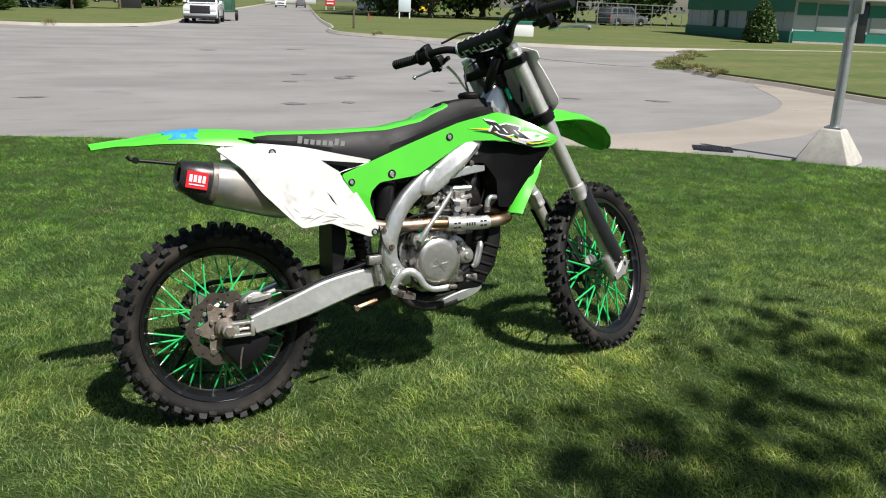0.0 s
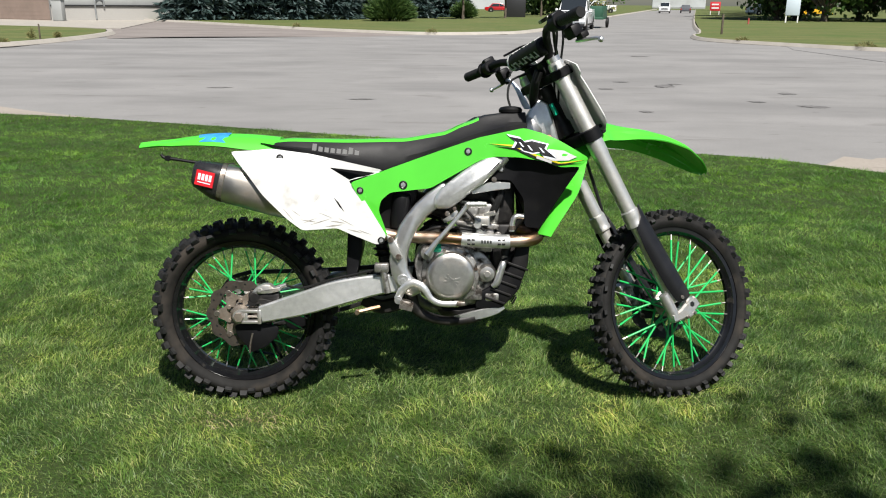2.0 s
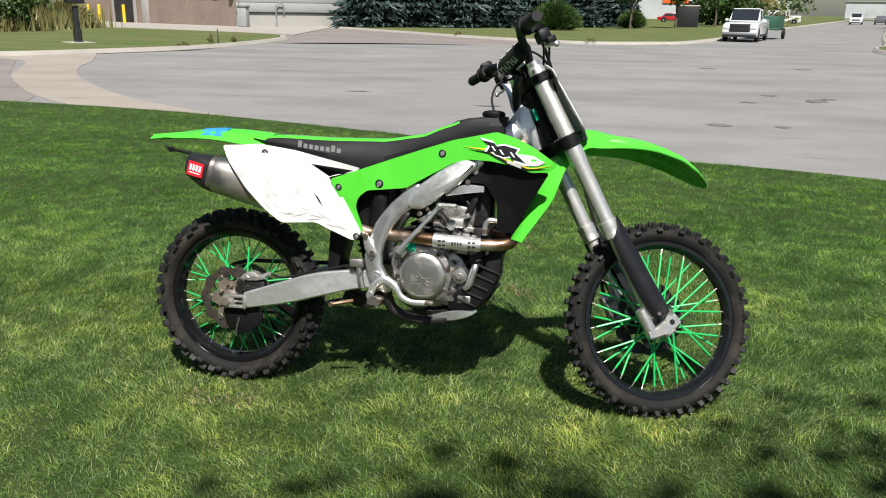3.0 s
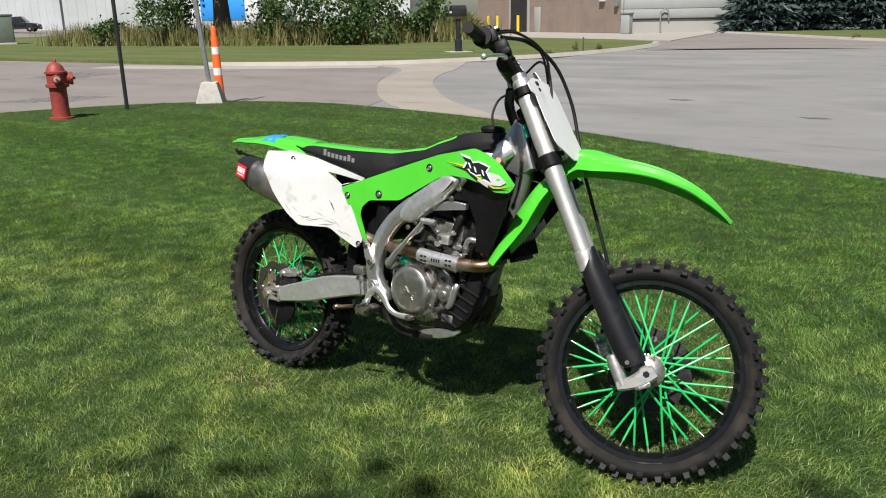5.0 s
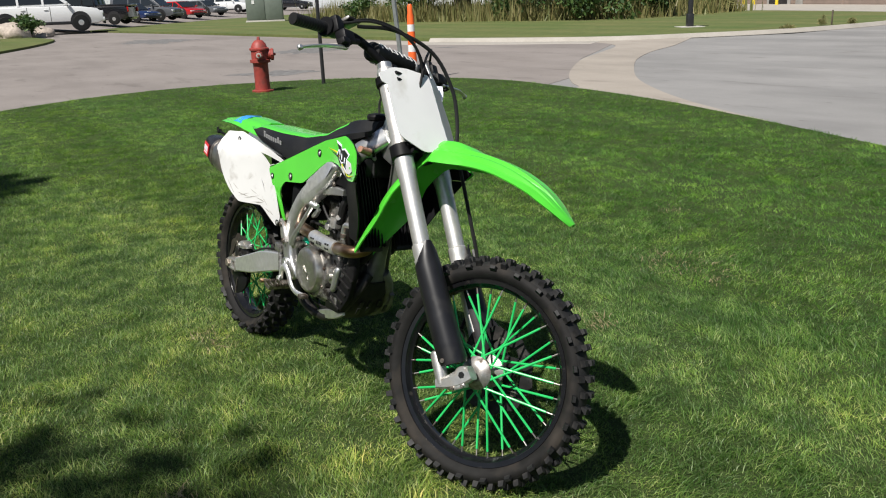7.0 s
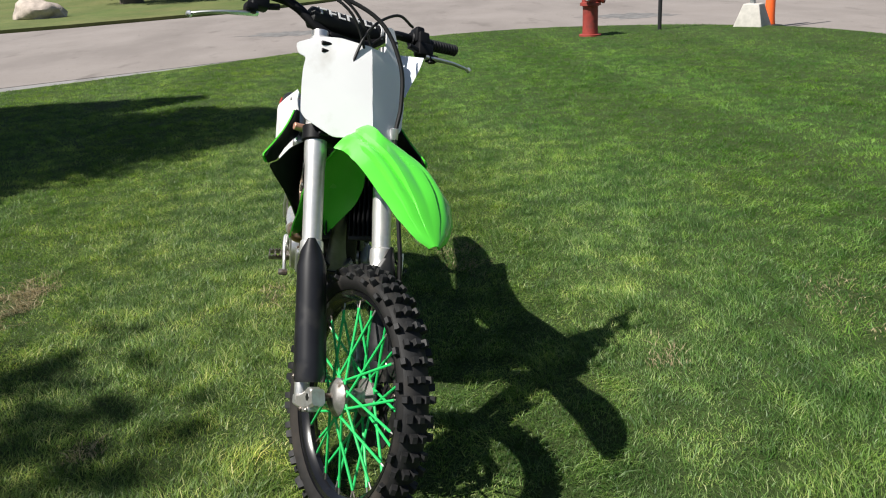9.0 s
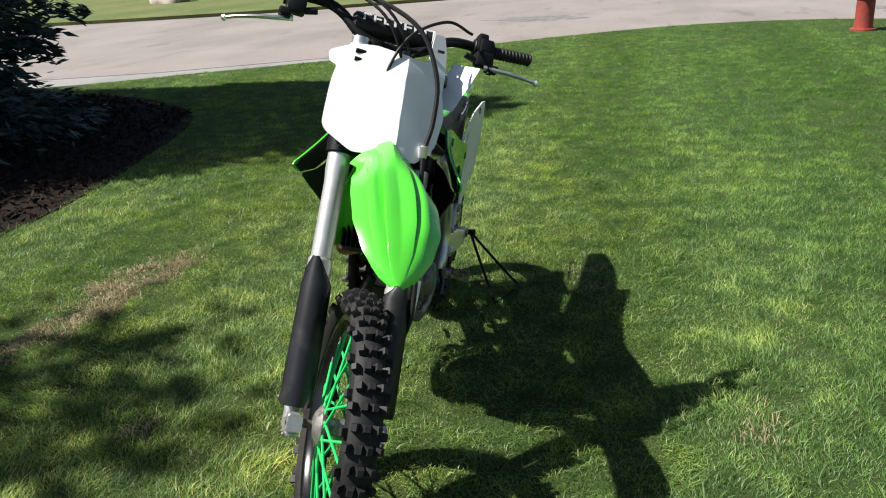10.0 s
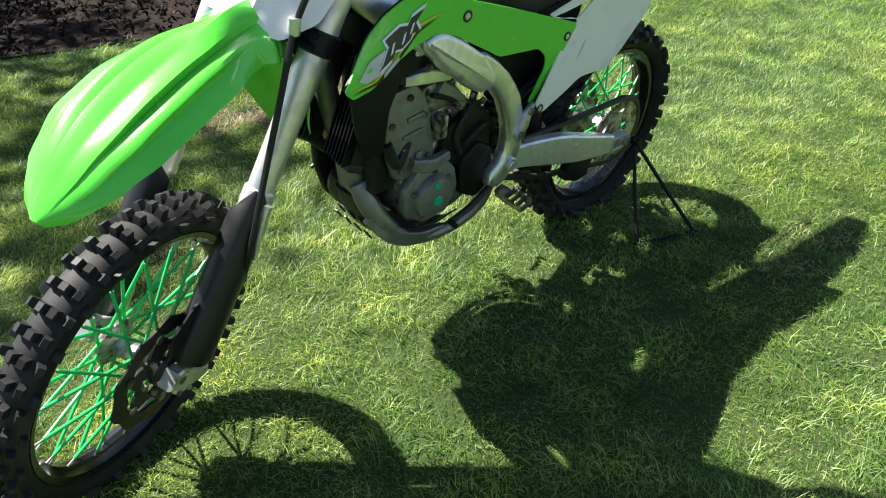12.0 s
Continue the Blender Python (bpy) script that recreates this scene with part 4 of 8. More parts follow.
part("kick_lever", bm, M["alu"], bike, "aluminium kick start lever")
bm = rod((0.765, -0.165, 0.717), (0.832, -0.175, 0.718), 0.008)
for i in range(7):
    add_rod(bm, (0.772 + i * 0.008, -0.166 - i * 0.0011, 0.7172), (0.7755 + i * 0.008, -0.1665 - i * 0.0011, 0.7172), 0.0105, segs=10)
part("kick_pedal", bm, M["alu"], bike, "")
LEAN = pose(0.82, 0, 0.55, 0, 6, 0) @ pose(-0.82, 0, -0.55)
bm = box((0.80, 0, 0.585), (0.125, 0.15, 0.085), bev=0.008)
add_box(bm, (0.80, 0, 0.635), (0.15, 0.165, 0.02), bev=0.004)
part("cylinder", bm, M["cast"], bike, "", LEAN)
bm = box((0.80, 0, 0.68), (0.14, 0.165, 0.075), bev=0.008)
for k in range(3):
    add_rod(bm, (0.76 + 0.04 * k, -0.075, 0.665), (0.76 + 0.04 * k, -0.09, 0.665), 0.010)
add_box(bm, (0.82, -0.085, 0.69), (0.05, 0.02, 0.05), bev=0.006)
part("cylinder_head", bm, M["cast"], bike, "grey cast cylinder head", LEAN)
part("cam_cover", box((0.795, 0, 0.745), (0.15, 0.15, 0.05), bev=0.016), M["dark"], bike, "", LEAN)
part("spark_lead", tube([(0.80, -0.02, 0.77), (0.84, -0.09, 0.75), (0.87, -0.10, 0.70), (0.84, -0.085, 0.66)], 0.006, 8), M["rubber"], bike, "")
part("throttle_body", tube([(0.71, 0, 0.685), (0.655, 0, 0.70), (0.60, 0, 0.715), (0.55, 0, 0.72)], [0.038, 0.034, 0.034, 0.045], 18), M["dark"], bike, "")
part("airbox", flat_plate(rounded([(0.30, 0.83), (0.50, 0.81), (0.60, 0.84), (0.60, 0.74), (0.57, 0.64), (0.52, 0.60), (0.42, 0.62), (0.33, 0.70)]), -0.082, 0.082, 0.012), M["black"], bike, "black plastic air box")
for k, (p, r) in enumerate((([(0.60, -0.07, 0.60), (0.66, -0.10, 0.63), (0.73, -0.10, 0.63), (0.80, -0.09, 0.62)], 0.006), ([(0.70, -0.09, 0.74), (0.76, -0.11, 0.70), (0.83, -0.10, 0.62)], 0.005), ([(0.90, -0.08, 0.79), (0.88, -0.10, 0.73), (0.85, -0.095, 0.66)], 0.013), ([(0.62, 0.08, 0.62), (0.70, 0.10, 0.66), (0.80, 0.09, 0.70)], 0.006), ([(0.66, 0.05, 0.57), (0.60, 0.09, 0.50), (0.60, 0.10, 0.42)], 0.007))):
    part("hose", tube(p, r, 8), M["rubber"], bike, "")
bm = box((0.822, -0.100, 0.655), (0.055, 0.03, 0.035), bev=0.008)
add_rod(bm, (0.835, -0.095, 0.672), (0.868, -0.112, 0.684), 0.009, segs=12)
add_rod(bm, (0.806, -0.10, 0.642), (0.806, -0.122, 0.642), 0.014, segs=14)
part("coolant_outlet", bm, M["cast_silver"], bike, "")
part("clutch_cable_stay", beam([(0.690, -0.112, 0.655), (0.715, -0.116, 0.668), (0.735, -0.114, 0.69)], [(0.012, 0.014), (0.018, 0.014), (0.012, 0.012)], 3), M["alu"], bike, "")
# left side of the engine
part("cylinder_side", flat_plate(rounded([(0.775, 0.515), (0.785, 0.60), (0.80, 0.70), (0.83, 0.745), (0.895, 0.745), (0.925, 0.68), (0.918, 0.60), (0.905, 0.525), (0.86, 0.505)]), 0.074, 0.090, 0.004), M["casing"], bike, "pale grey cast cylinder wall", LEAN)
for x, z, l, h in ((0.835, 0.665, 0.050, 0.012), (0.845, 0.625, 0.060, 0.010), (0.87, 0.575, 0.016, 0.045), (0.83, 0.555, 0.020, 0.030)):
    part("cylinder_rib", box((x, 0.0925, z), (l, 0.007, h), bev=0.002), M["casing"], bike, "", LEAN)
for x, z in ((0.80, 0.545), (0.885, 0.54), (0.81, 0.66), (0.905, 0.67), (0.85, 0.72)):
    bolt((x, 0.090, z), 0.008, bike, 1, "steel", 0.008, LEAN)
part("intake_arm", beam([(0.775, 0.085, 0.715), (0.735, 0.095, 0.69), (0.705, 0.098, 0.655)], [(0.035, 0.02), (0.026, 0.018), (0.02, 0.016)], 4, 0.4), M["casing"], bike, "")
part("chain_tensioner", box((0.775, 0.098, 0.62), (0.03, 0.03, 0.06), bev=0.006), M["cast"], bike, "")
for k, (p, r) in enumerate((([(0.62, 0.06, 0.66), (0.68, 0.10, 0.64), (0.72, 0.10, 0.58), (0.70, 0.10, 0.52)], 0.009), ([(0.64, 0.05, 0.74), (0.70, 0.09, 0.72), (0.76, 0.095, 0.76)], 0.007), ([(0.585, 0.09, 0.56), (0.64, 0.11, 0.58), (0.69, 0.105, 0.545)], 0.006), ([(0.86, 0.08, 0.60), (0.90, 0.095, 0.56), (0.93, 0.09, 0.62)], 0.013))):
    part("hose", tube(p, r, 8), M["rubber"], bike, "")
for x, y, z, r in ((0.66, 0.07, 0.60, 0.022), (0.70, 0.075, 0.65, 0.018), (0.63, 0.07, 0.545, 0.02)):
    part("engine_fitting", rod((x, y - 0.03, z), (x, y + 0.02, z), r, segs=14), M["cast"], bike, "")
part("starter_gear_cover", flat_plate(rounded([(0.585, 0.50), (0.60, 0.60), (0.66, 0.64), (0.75, 0.60), (0.765, 0.53), (0.72, 0.49), (0.63, 0.46)]), 0.08, 0.098, 0.006), M["black"], bike, "")
part("flywheel_case", flat_plate(rounded([(0.70, 0.43), (0.715, 0.49), (0.755, 0.53), (0.83, 0.535), (0.885, 0.48), (0.875, 0.41), (0.81, 0.365), (0.73, 0.37)]), 0.08, 0.108, 0.008), M["casing"], bike, "")
part("flywheel_cover", lathe([(0.056, -0.002), (0.056, 0.014), (0.050, 0.026), (0.030, 0.030), (0.001, 0.030)], Matrix.Translation((0.795, 0.103, 0.445)), 40), M["casing"], bike, "round pale grey flywheel cover")
for dx, dz, r in ((0.0, -0.006, 0.0135), (0.004, 0.036, 0.008)):
    part("cover_plug", lathe([(r, 0.0), (r, 0.005), (r * 0.8, 0.007), (0.001, 0.007)], Matrix.Translation((0.795 + dx, 0.131 - 0.08 * abs(dz), 0.445 + dz)), 20), M["capgreen"], bike, "green plug")
for a in (20, 95, 150, 215, 290):
    bolt((0.795 + 0.064 * math.cos(radians(a)), 0.106, 0.445 + 0.064 * math.sin(radians(a))), 0.006, bike, 1, "steel", 0.008)
part("case_bridge", beam([(0.86, 0.098, 0.545), (0.80, 0.104, 0.528), (0.745, 0.102, 0.535)], [(0.030, 0.024), (0.034, 0.026), (0.026, 0.022)], 4, 0.4), M["casing"], bike, "")
part("sprocket_cover", flat_plate(rounded([(0.575, 0.40), (0.585, 0.50), (0.64, 0.535), (0.70, 0.50), (0.69, 0.40), (0.63, 0.365)]), 0.085, 0.108, 0.008), M["black"], bike, "")
bm = tube([(0.60, 0.125, 0.395), (0.68, 0.145, 0.385), (0.76, 0.15, 0.372)], 0.008, 10)
add_rod(bm, (0.76, 0.145, 0.372), (0.765, 0.172, 0.372), 0.008)
part("shift_lever", bm, M["dark"], bike, "")

# -- exhaust --
part("header_pipe", tube([(0.87, -0.03, 0.625), (0.93, -0.035, 0.625), (0.995, -0.055, 0.612), (1.018, -0.098, 0.600), (0.985, -0.128, 0.590), (0.90, -0.136, 0.587), (0.80, -0.135, 0.590), (0.70, -0.128, 0.597), (0.60, -0.112, 0.598), (0.50, -0.105, 0.605), (0.38, -0.115, 0.64), (0.26, -0.135, 0.695), (0.18, -0.15, 0.73)], 0.0215, 16, 6), M["titan"], bike, "heat-stained brown header pipe")
part("heat_shield", tube([(0.915, -0.138, 0.587), (0.88, -0.139, 0.587), (0.80, -0.139, 0.591), (0.750, -0.137, 0.595)], 0.0245, 16, 4), M["brushed"], bike, "silver heat shield with cut slots")
# slots are black plates painting their shaded inside; the shield is uncut
for x in (0.774, 0.789, 0.878, 0.893):
    for dz in (-0.0075, 0.0075):
        part("shield_slot", box((x, -0.1615, 0.588 + dz), (0.011, 0.004, 0.0065), bev=0.001), M["ink_and_holes"], bike, "")
for k in range(4):
    part("shield_mark", box((0.819 + 0.010 * k, -0.1632, 0.589), (0.005, 0.003, 0.011)), M["ink_and_holes"], bike, "")
ax = (Vector((-0.062, -0.155, 0.790)) - Vector((0.17, -0.138, 0.737))).normalized()
MU = Matrix.Translation((-0.062, -0.155, 0.790)) @ ax.to_track_quat("Y", "Z").to_matrix().to_4x4()


def oval(bm, rings, m, segs=28, power=2.6):
    """Rounded-square sleeve: (half width, half height, along, lift) rings."""
    out = []
    for w, h, y, dz in rings:
        r = []
        for j in range(segs):
            a = 2 * math.pi * j / segs
            c, s2 = math.cos(a), math.sin(a)
            r.append(bm.verts.new(m @ Vector((w * math.copysign(abs(c) ** (2 / power), c), y, dz + h * math.copysign(abs(s2) ** (2 / power), s2)))))
        out.append(r)
    ring_faces(bm, out)
    return bm


part("muffler", oval(bmesh.new(), [(0.024, 0.024, -0.36, -0.004), (0.034, 0.040, -0.335, -0.004), (0.050, 0.060, -0.29, -0.004), (0.056, 0.070, -0.24, -0.004), (0.058, 0.071, -0.18, -0.003), (0.060, 0.067, -0.06, 0), (0.060, 0.0645, -0.004, 0), (0.0585, 0.0625, 0.0, 0)], MU), M["muffler"], bike, "satin titanium muffler")
part("muffler_strap", oval(bmesh.new(), [(0.0605, 0.0645, -0.018, 0), (0.062, 0.066, -0.016, 0), (0.062, 0.066, -0.002, 0), (0.0605, 0.0645, 0.0, 0)], MU), M["steel"], bike, "")
part("muffler_end_cap", oval(bmesh.new(), [(0.0595, 0.0635, 0.0, 0), (0.058, 0.062, 0.02, 0.0), (0.047, 0.045, 0.082, 0.01), (0.040, 0.036, 0.09, 0.012), (0.022, 0.022, 0.085, 0.012), (0.020, 0.020, 0.04, 0.012)], MU), M["cap_black"], bike, "black carbon muffler end cap")
bdg = MU @ Matrix.Translation((-0.0560, 0.044, 0.004)) @ Matrix.Rotation(radians(-10.5), 4, "Z")
for nm, sz, off, mt in (("badge", (0.004, 0.062, 0.050), (0, 0, 0), "red"), *(("badge_mark", (0.003, 0.0085, 0.021), (-0.002, 0.0185 - 0.0125 * k, 0.004), "paper") for k in range(4)), ("badge_mark", (0.003, 0.044, 0.003), (-0.002, 0, -0.014), "paper")):
    part(nm, box(None, sz, bdg @ Matrix.Translation(off)), M[mt], bike, "red badge with pale marks" if nm == "badge" else "")
bm = tube([(-0.03, -0.09, 0.845), (-0.12, -0.095, 0.848), (-0.22, -0.098, 0.862), (-0.262, -0.098, 0.868), (-0.275, -0.098, 0.879)], 0.0055, 8)
add_rod(bm, (-0.252, -0.09, 0.866), (-0.252, -0.106, 0.866), 0.010)
part("tail_bracket", bm, M["black"], bike, "")

# -- seat, tail, panels, shrouds --
TOP = [(0.06, 0.924, 0.060), (0.16, 0.933, 0.079), (0.354, 0.930, 0.088), (0.551, 0.934, 0.086), (0.683, 0.955, 0.078), (0.766, 0.990, 0.066), (0.833, 1.016, 0.058), (0.90, 1.024, 0.052), (0.975, 1.026, 0.046)]
LOW = [(0.06, 0.918), (0.16, 0.892), (0.354, 0.855), (0.49, 0.828), (0.595, 0.862), (0.709, 0.902), (0.807, 0.935), (0.90, 0.958), (0.975, 0.975)]


def along(rows, x, k):
    for a, b in zip(rows, rows[1:]):
        if x <= b[0] or b is rows[-1]:
            t = clamp((x - a[0]) / (b[0] - a[0]))
            return a[k] + (b[k] - a[k]) * (t * t * (3 - 2 * t) * 0.4 + t * 0.6)


bm = bmesh.new()
rings = []
NX = 40
for i in range(NX):
    x = 0.06 + 0.915 * i / (NX - 1)
    zt, w, zl = along(TOP, x, 1), along(TOP, x, 2), along(LOW, x, 1)
    wl = 0.112 - 0.02 * clamp((x - 0.6) / 0.35) - 0.03 * clamp((0.2 - x) / 0.14)
    sec = [(-wl, zl), (-wl - 0.002, zl + 0.3 * (zt - zl)), (-w - 0.012, zt - 0.03 * clamp((zt - zl) / 0.05)), (-w, zt - 0.008), (-w * 0.9, zt - 0.001), (-w * 0.5, zt + 0.003), (0, zt + 0.004)]
    sec += [(-y, z) for y, z in sec[-2::-1]]
    rings.append([bm.verts.new((x, y, z)) for y, z in sec])
ring_faces(bm, rings)
bm.normal_update()
for f in bm.faces:
    c = f.calc_center_median()
    if f.normal.z > 0.6 or f.normal.z < -0.6:
        zt, w = along(TOP, clamp(c.x, 0.06, 0.975), 1), along(TOP, clamp(c.x, 0.06, 0.975), 2)
        if c.z > zt - 0.012 and c.x < 0.80 and len(f.verts) == 4:
            f.material_index = 1
part("seat", bm, [M["seat"], M["green"]], bike, "black seat with a green top cover")
# mark on the seat sides, drawn as plain bars
for s in (-1, 1):
    for k in range(8):
        x = 0.248 + 0.0205 * k
        zl, zt = along(LOW, x, 1), along(TOP, x, 1)
        m = pose(x, s * 0.1105, zl + 0.46 * (zt - zl) + (0.004 if k in (0, 6) else 0.0), 0, 9, 0) @ Matrix.Rotation(radians(-9 * s), 4, "X")
        part("seat_lettering", box(None, (0.0145, 0.0022, 0.025 if k in (0, 6) else 0.0175), m), M["seatmark"], bike, "")

bm = bmesh.new()
rings = []
for i in range(22):
    t = i / 21
    x = 0.12 - 0.49 * t
    w = 0.088 - 0.006 * t - 0.04 * max(0, (t - 0.45) / 0.55) ** 1.6
    zt = 0.932 + 0.012 * math.sin(math.pi * clamp(t * 1.3)) - 0.022 * t ** 3
    d = 0.042 - 0.034 * clamp((t - 0.25) / 0.6)
    rings.append([bm.verts.new((x + 0.004 * abs(u) ** 2, w * u, zt - d * (abs(u) ** 5) - 0.004 * u * u + (0.005 if abs(u) < 0.35 else 0))) for u in [k / 10 - 1 for k in range(21)]])
ring_faces(bm, rings, closed=False)
part("rear_fender", bm, M["green"], bike, "green plastic rear fender", solid=0.005)


def tail_z(x, y):
    t = (0.12 - x) / 0.49
    u = y / (0.088 - 0.006 * t - 0.04 * max(0, (t - 0.45) / 0.55) ** 1.6)
    return 0.932 + 0.012 * math.sin(math.pi * clamp(t * 1.3)) - 0.022 * t ** 3 - (0.042 - 0.034 * clamp((t - 0.25) / 0.6)) * abs(u) ** 5 - 0.004 * u * u + (0.005 if abs(u) < 0.35 else 0)


part("blue_sticker", bent_sheet([(-0.15, -0.076), (-0.06, -0.080), (-0.05, -0.02), (-0.07, 0.03), (-0.05, 0.080), (-0.15, 0.076), (-0.17, 0.0)], lambda u, v: Vector((u, v, tail_z(u, v) + 0.0045)), 5), M["blue"], bike, "blue sticker", solid=0.001)


def ease(t):
    t = clamp(t)
    return t * t * (3 - 2 * t)


def side_y(x, z, s=-1):
    """Half width of the side panel; the exhaust side bulges over the muffler."""
    bulge = 0.082 * ease((0.36 - x) / 0.26) * ease((0.905 - z) / 0.085) if s < 0 else 0.02 * ease((0.3 - x) / 0.3)
    return 0.138 + bulge + 0.010 * ease((0.80 - z) / 0.2)


PANEL = [(-0.030, 0.890), (0.05, 0.894), (0.105, 0.900), (0.249, 0.882), (0.483, 0.830), (0.43, 0.812), (0.362, 0.794), (0.406, 0.750), (0.494, 0.606), (0.465, 0.575), (0.372, 0.612), (0.325, 0.634), (0.268, 0.632), (0.213, 0.631), (0.166, 0.671), (0.089, 0.751), (0.037, 0.823)]
CUT = [(0.300, 0.839), (0.468, 0.820), (0.367, 0.797)]
SLIT = [(0.314, 0.738), (0.330, 0.722), (0.352, 0.686), (0.333, 0.706)]
for s in (-1, 1):
    part("side_panel", bent_sheet(rounded([(max(x, 0.05), z) if s > 0 else (x, z) for x, z in (PANEL if s < 0 else PANEL[1:])]), lambda u, v: Vector((u, s * side_y(u, v, s), v)), 4, (CUT, SLIT)), M["scuffed" if s < 0 else "white"], bike, "white plastic side panel" + (" with scuffs" if s < 0 else ""), solid=0.004)
    if s < 0:
        for x0, z0, dx, dz, wd in ((0.205, 0.668, 0.060, -0.012, 0.0022), (0.215, 0.655, 0.045, 0.016, 0.0016), (0.238, 0.648, 0.070, 0.020, 0.0018), (0.262, 0.690, 0.050, -0.022, 0.0012), (0.300, 0.660, 0.055, -0.010, 0.0022), (0.330, 0.668, 0.050, -0.026, 0.0014), (0.180, 0.702, 0.030, -0.024, 0.0016), (0.285, 0.640, 0.060, 0.006, 0.0026), (0.360, 0.630, 0.050, -0.012, 0.0020), (0.150, 0.712, 0.040, -0.050, 0.0022), (0.395, 0.628, 0.045, -0.016, 0.0016), (0.250, 0.720, 0.022, 0.030, 0.0010)):
            part("scuff", bent_sheet([(x0, z0), (x0 + dx * 0.5, z0 + dz * 0.5 + wd), (x0 + dx, z0 + dz), (x0 + dx * 0.5, z0 + dz * 0.5 - wd)], lambda u, v: Vector((u, s * (side_y(u, v, s) + 0.0024), v)), 3), M["scuffmark"], bike, "", solid=0.0006)
    part("panel_backing", flat_plate([(0.30, 0.845), (0.47, 0.825), (0.44, 0.70), (0.34, 0.68)], s * 0.095, s * 0.105), M["black"], bike, "")
    panel_bolt((0.14, s * (side_y(0.14, 0.87, s) + 0.001), 0.872), 0.010, s)
    panel_bolt((0.475, s * (side_y(0.475, 0.59, s) + 0.001), 0.592), 0.010, s)


def shroud_y(x, z):
    return 0.142 + 0.088 * clamp((x - 0.86) / 0.30) ** 1.2 * (1 - 0.75 * clamp((z - 0.885) / 0.09)) - 0.012 * clamp((0.72 - z) / 0.12) + 0.004 * math.sin(8 * x)


SHROUD = [(0.370, 0.788), (0.485, 0.829), (0.595, 0.869), (0.709, 0.909), (0.807, 0.942), (0.956, 0.974), (1.02, 0.956), (1.074, 0.932), (1.165, 0.876), (1.140, 0.850), (1.076, 0.845), (1.008, 0.866), (0.941, 0.876), (0.858, 0.878), (0.808, 0.864), (0.701, 0.803), (0.644, 0.770), (0.554, 0.760), (0.505, 0.755), (0.474, 0.727), (0.466, 0.694), (0.497, 0.604), (0.484, 0.602)]
RAD = [(0.861, 0.878), (1.0, 0.868), (1.08, 0.844), (1.14, 0.848), (1.113, 0.800), (1.094, 0.766), (1.062, 0.708), (1.020, 0.632), (0.969, 0.636), (0.963, 0.735), (0.919, 0.797), (0.835, 0.800)]


def rad_y(x, z):
    return min(0.120 + 0.105 * clamp((x - 0.93) / 0.20) * clamp((z - 0.60) / 0.27), shroud_y(x, z) - 0.012)


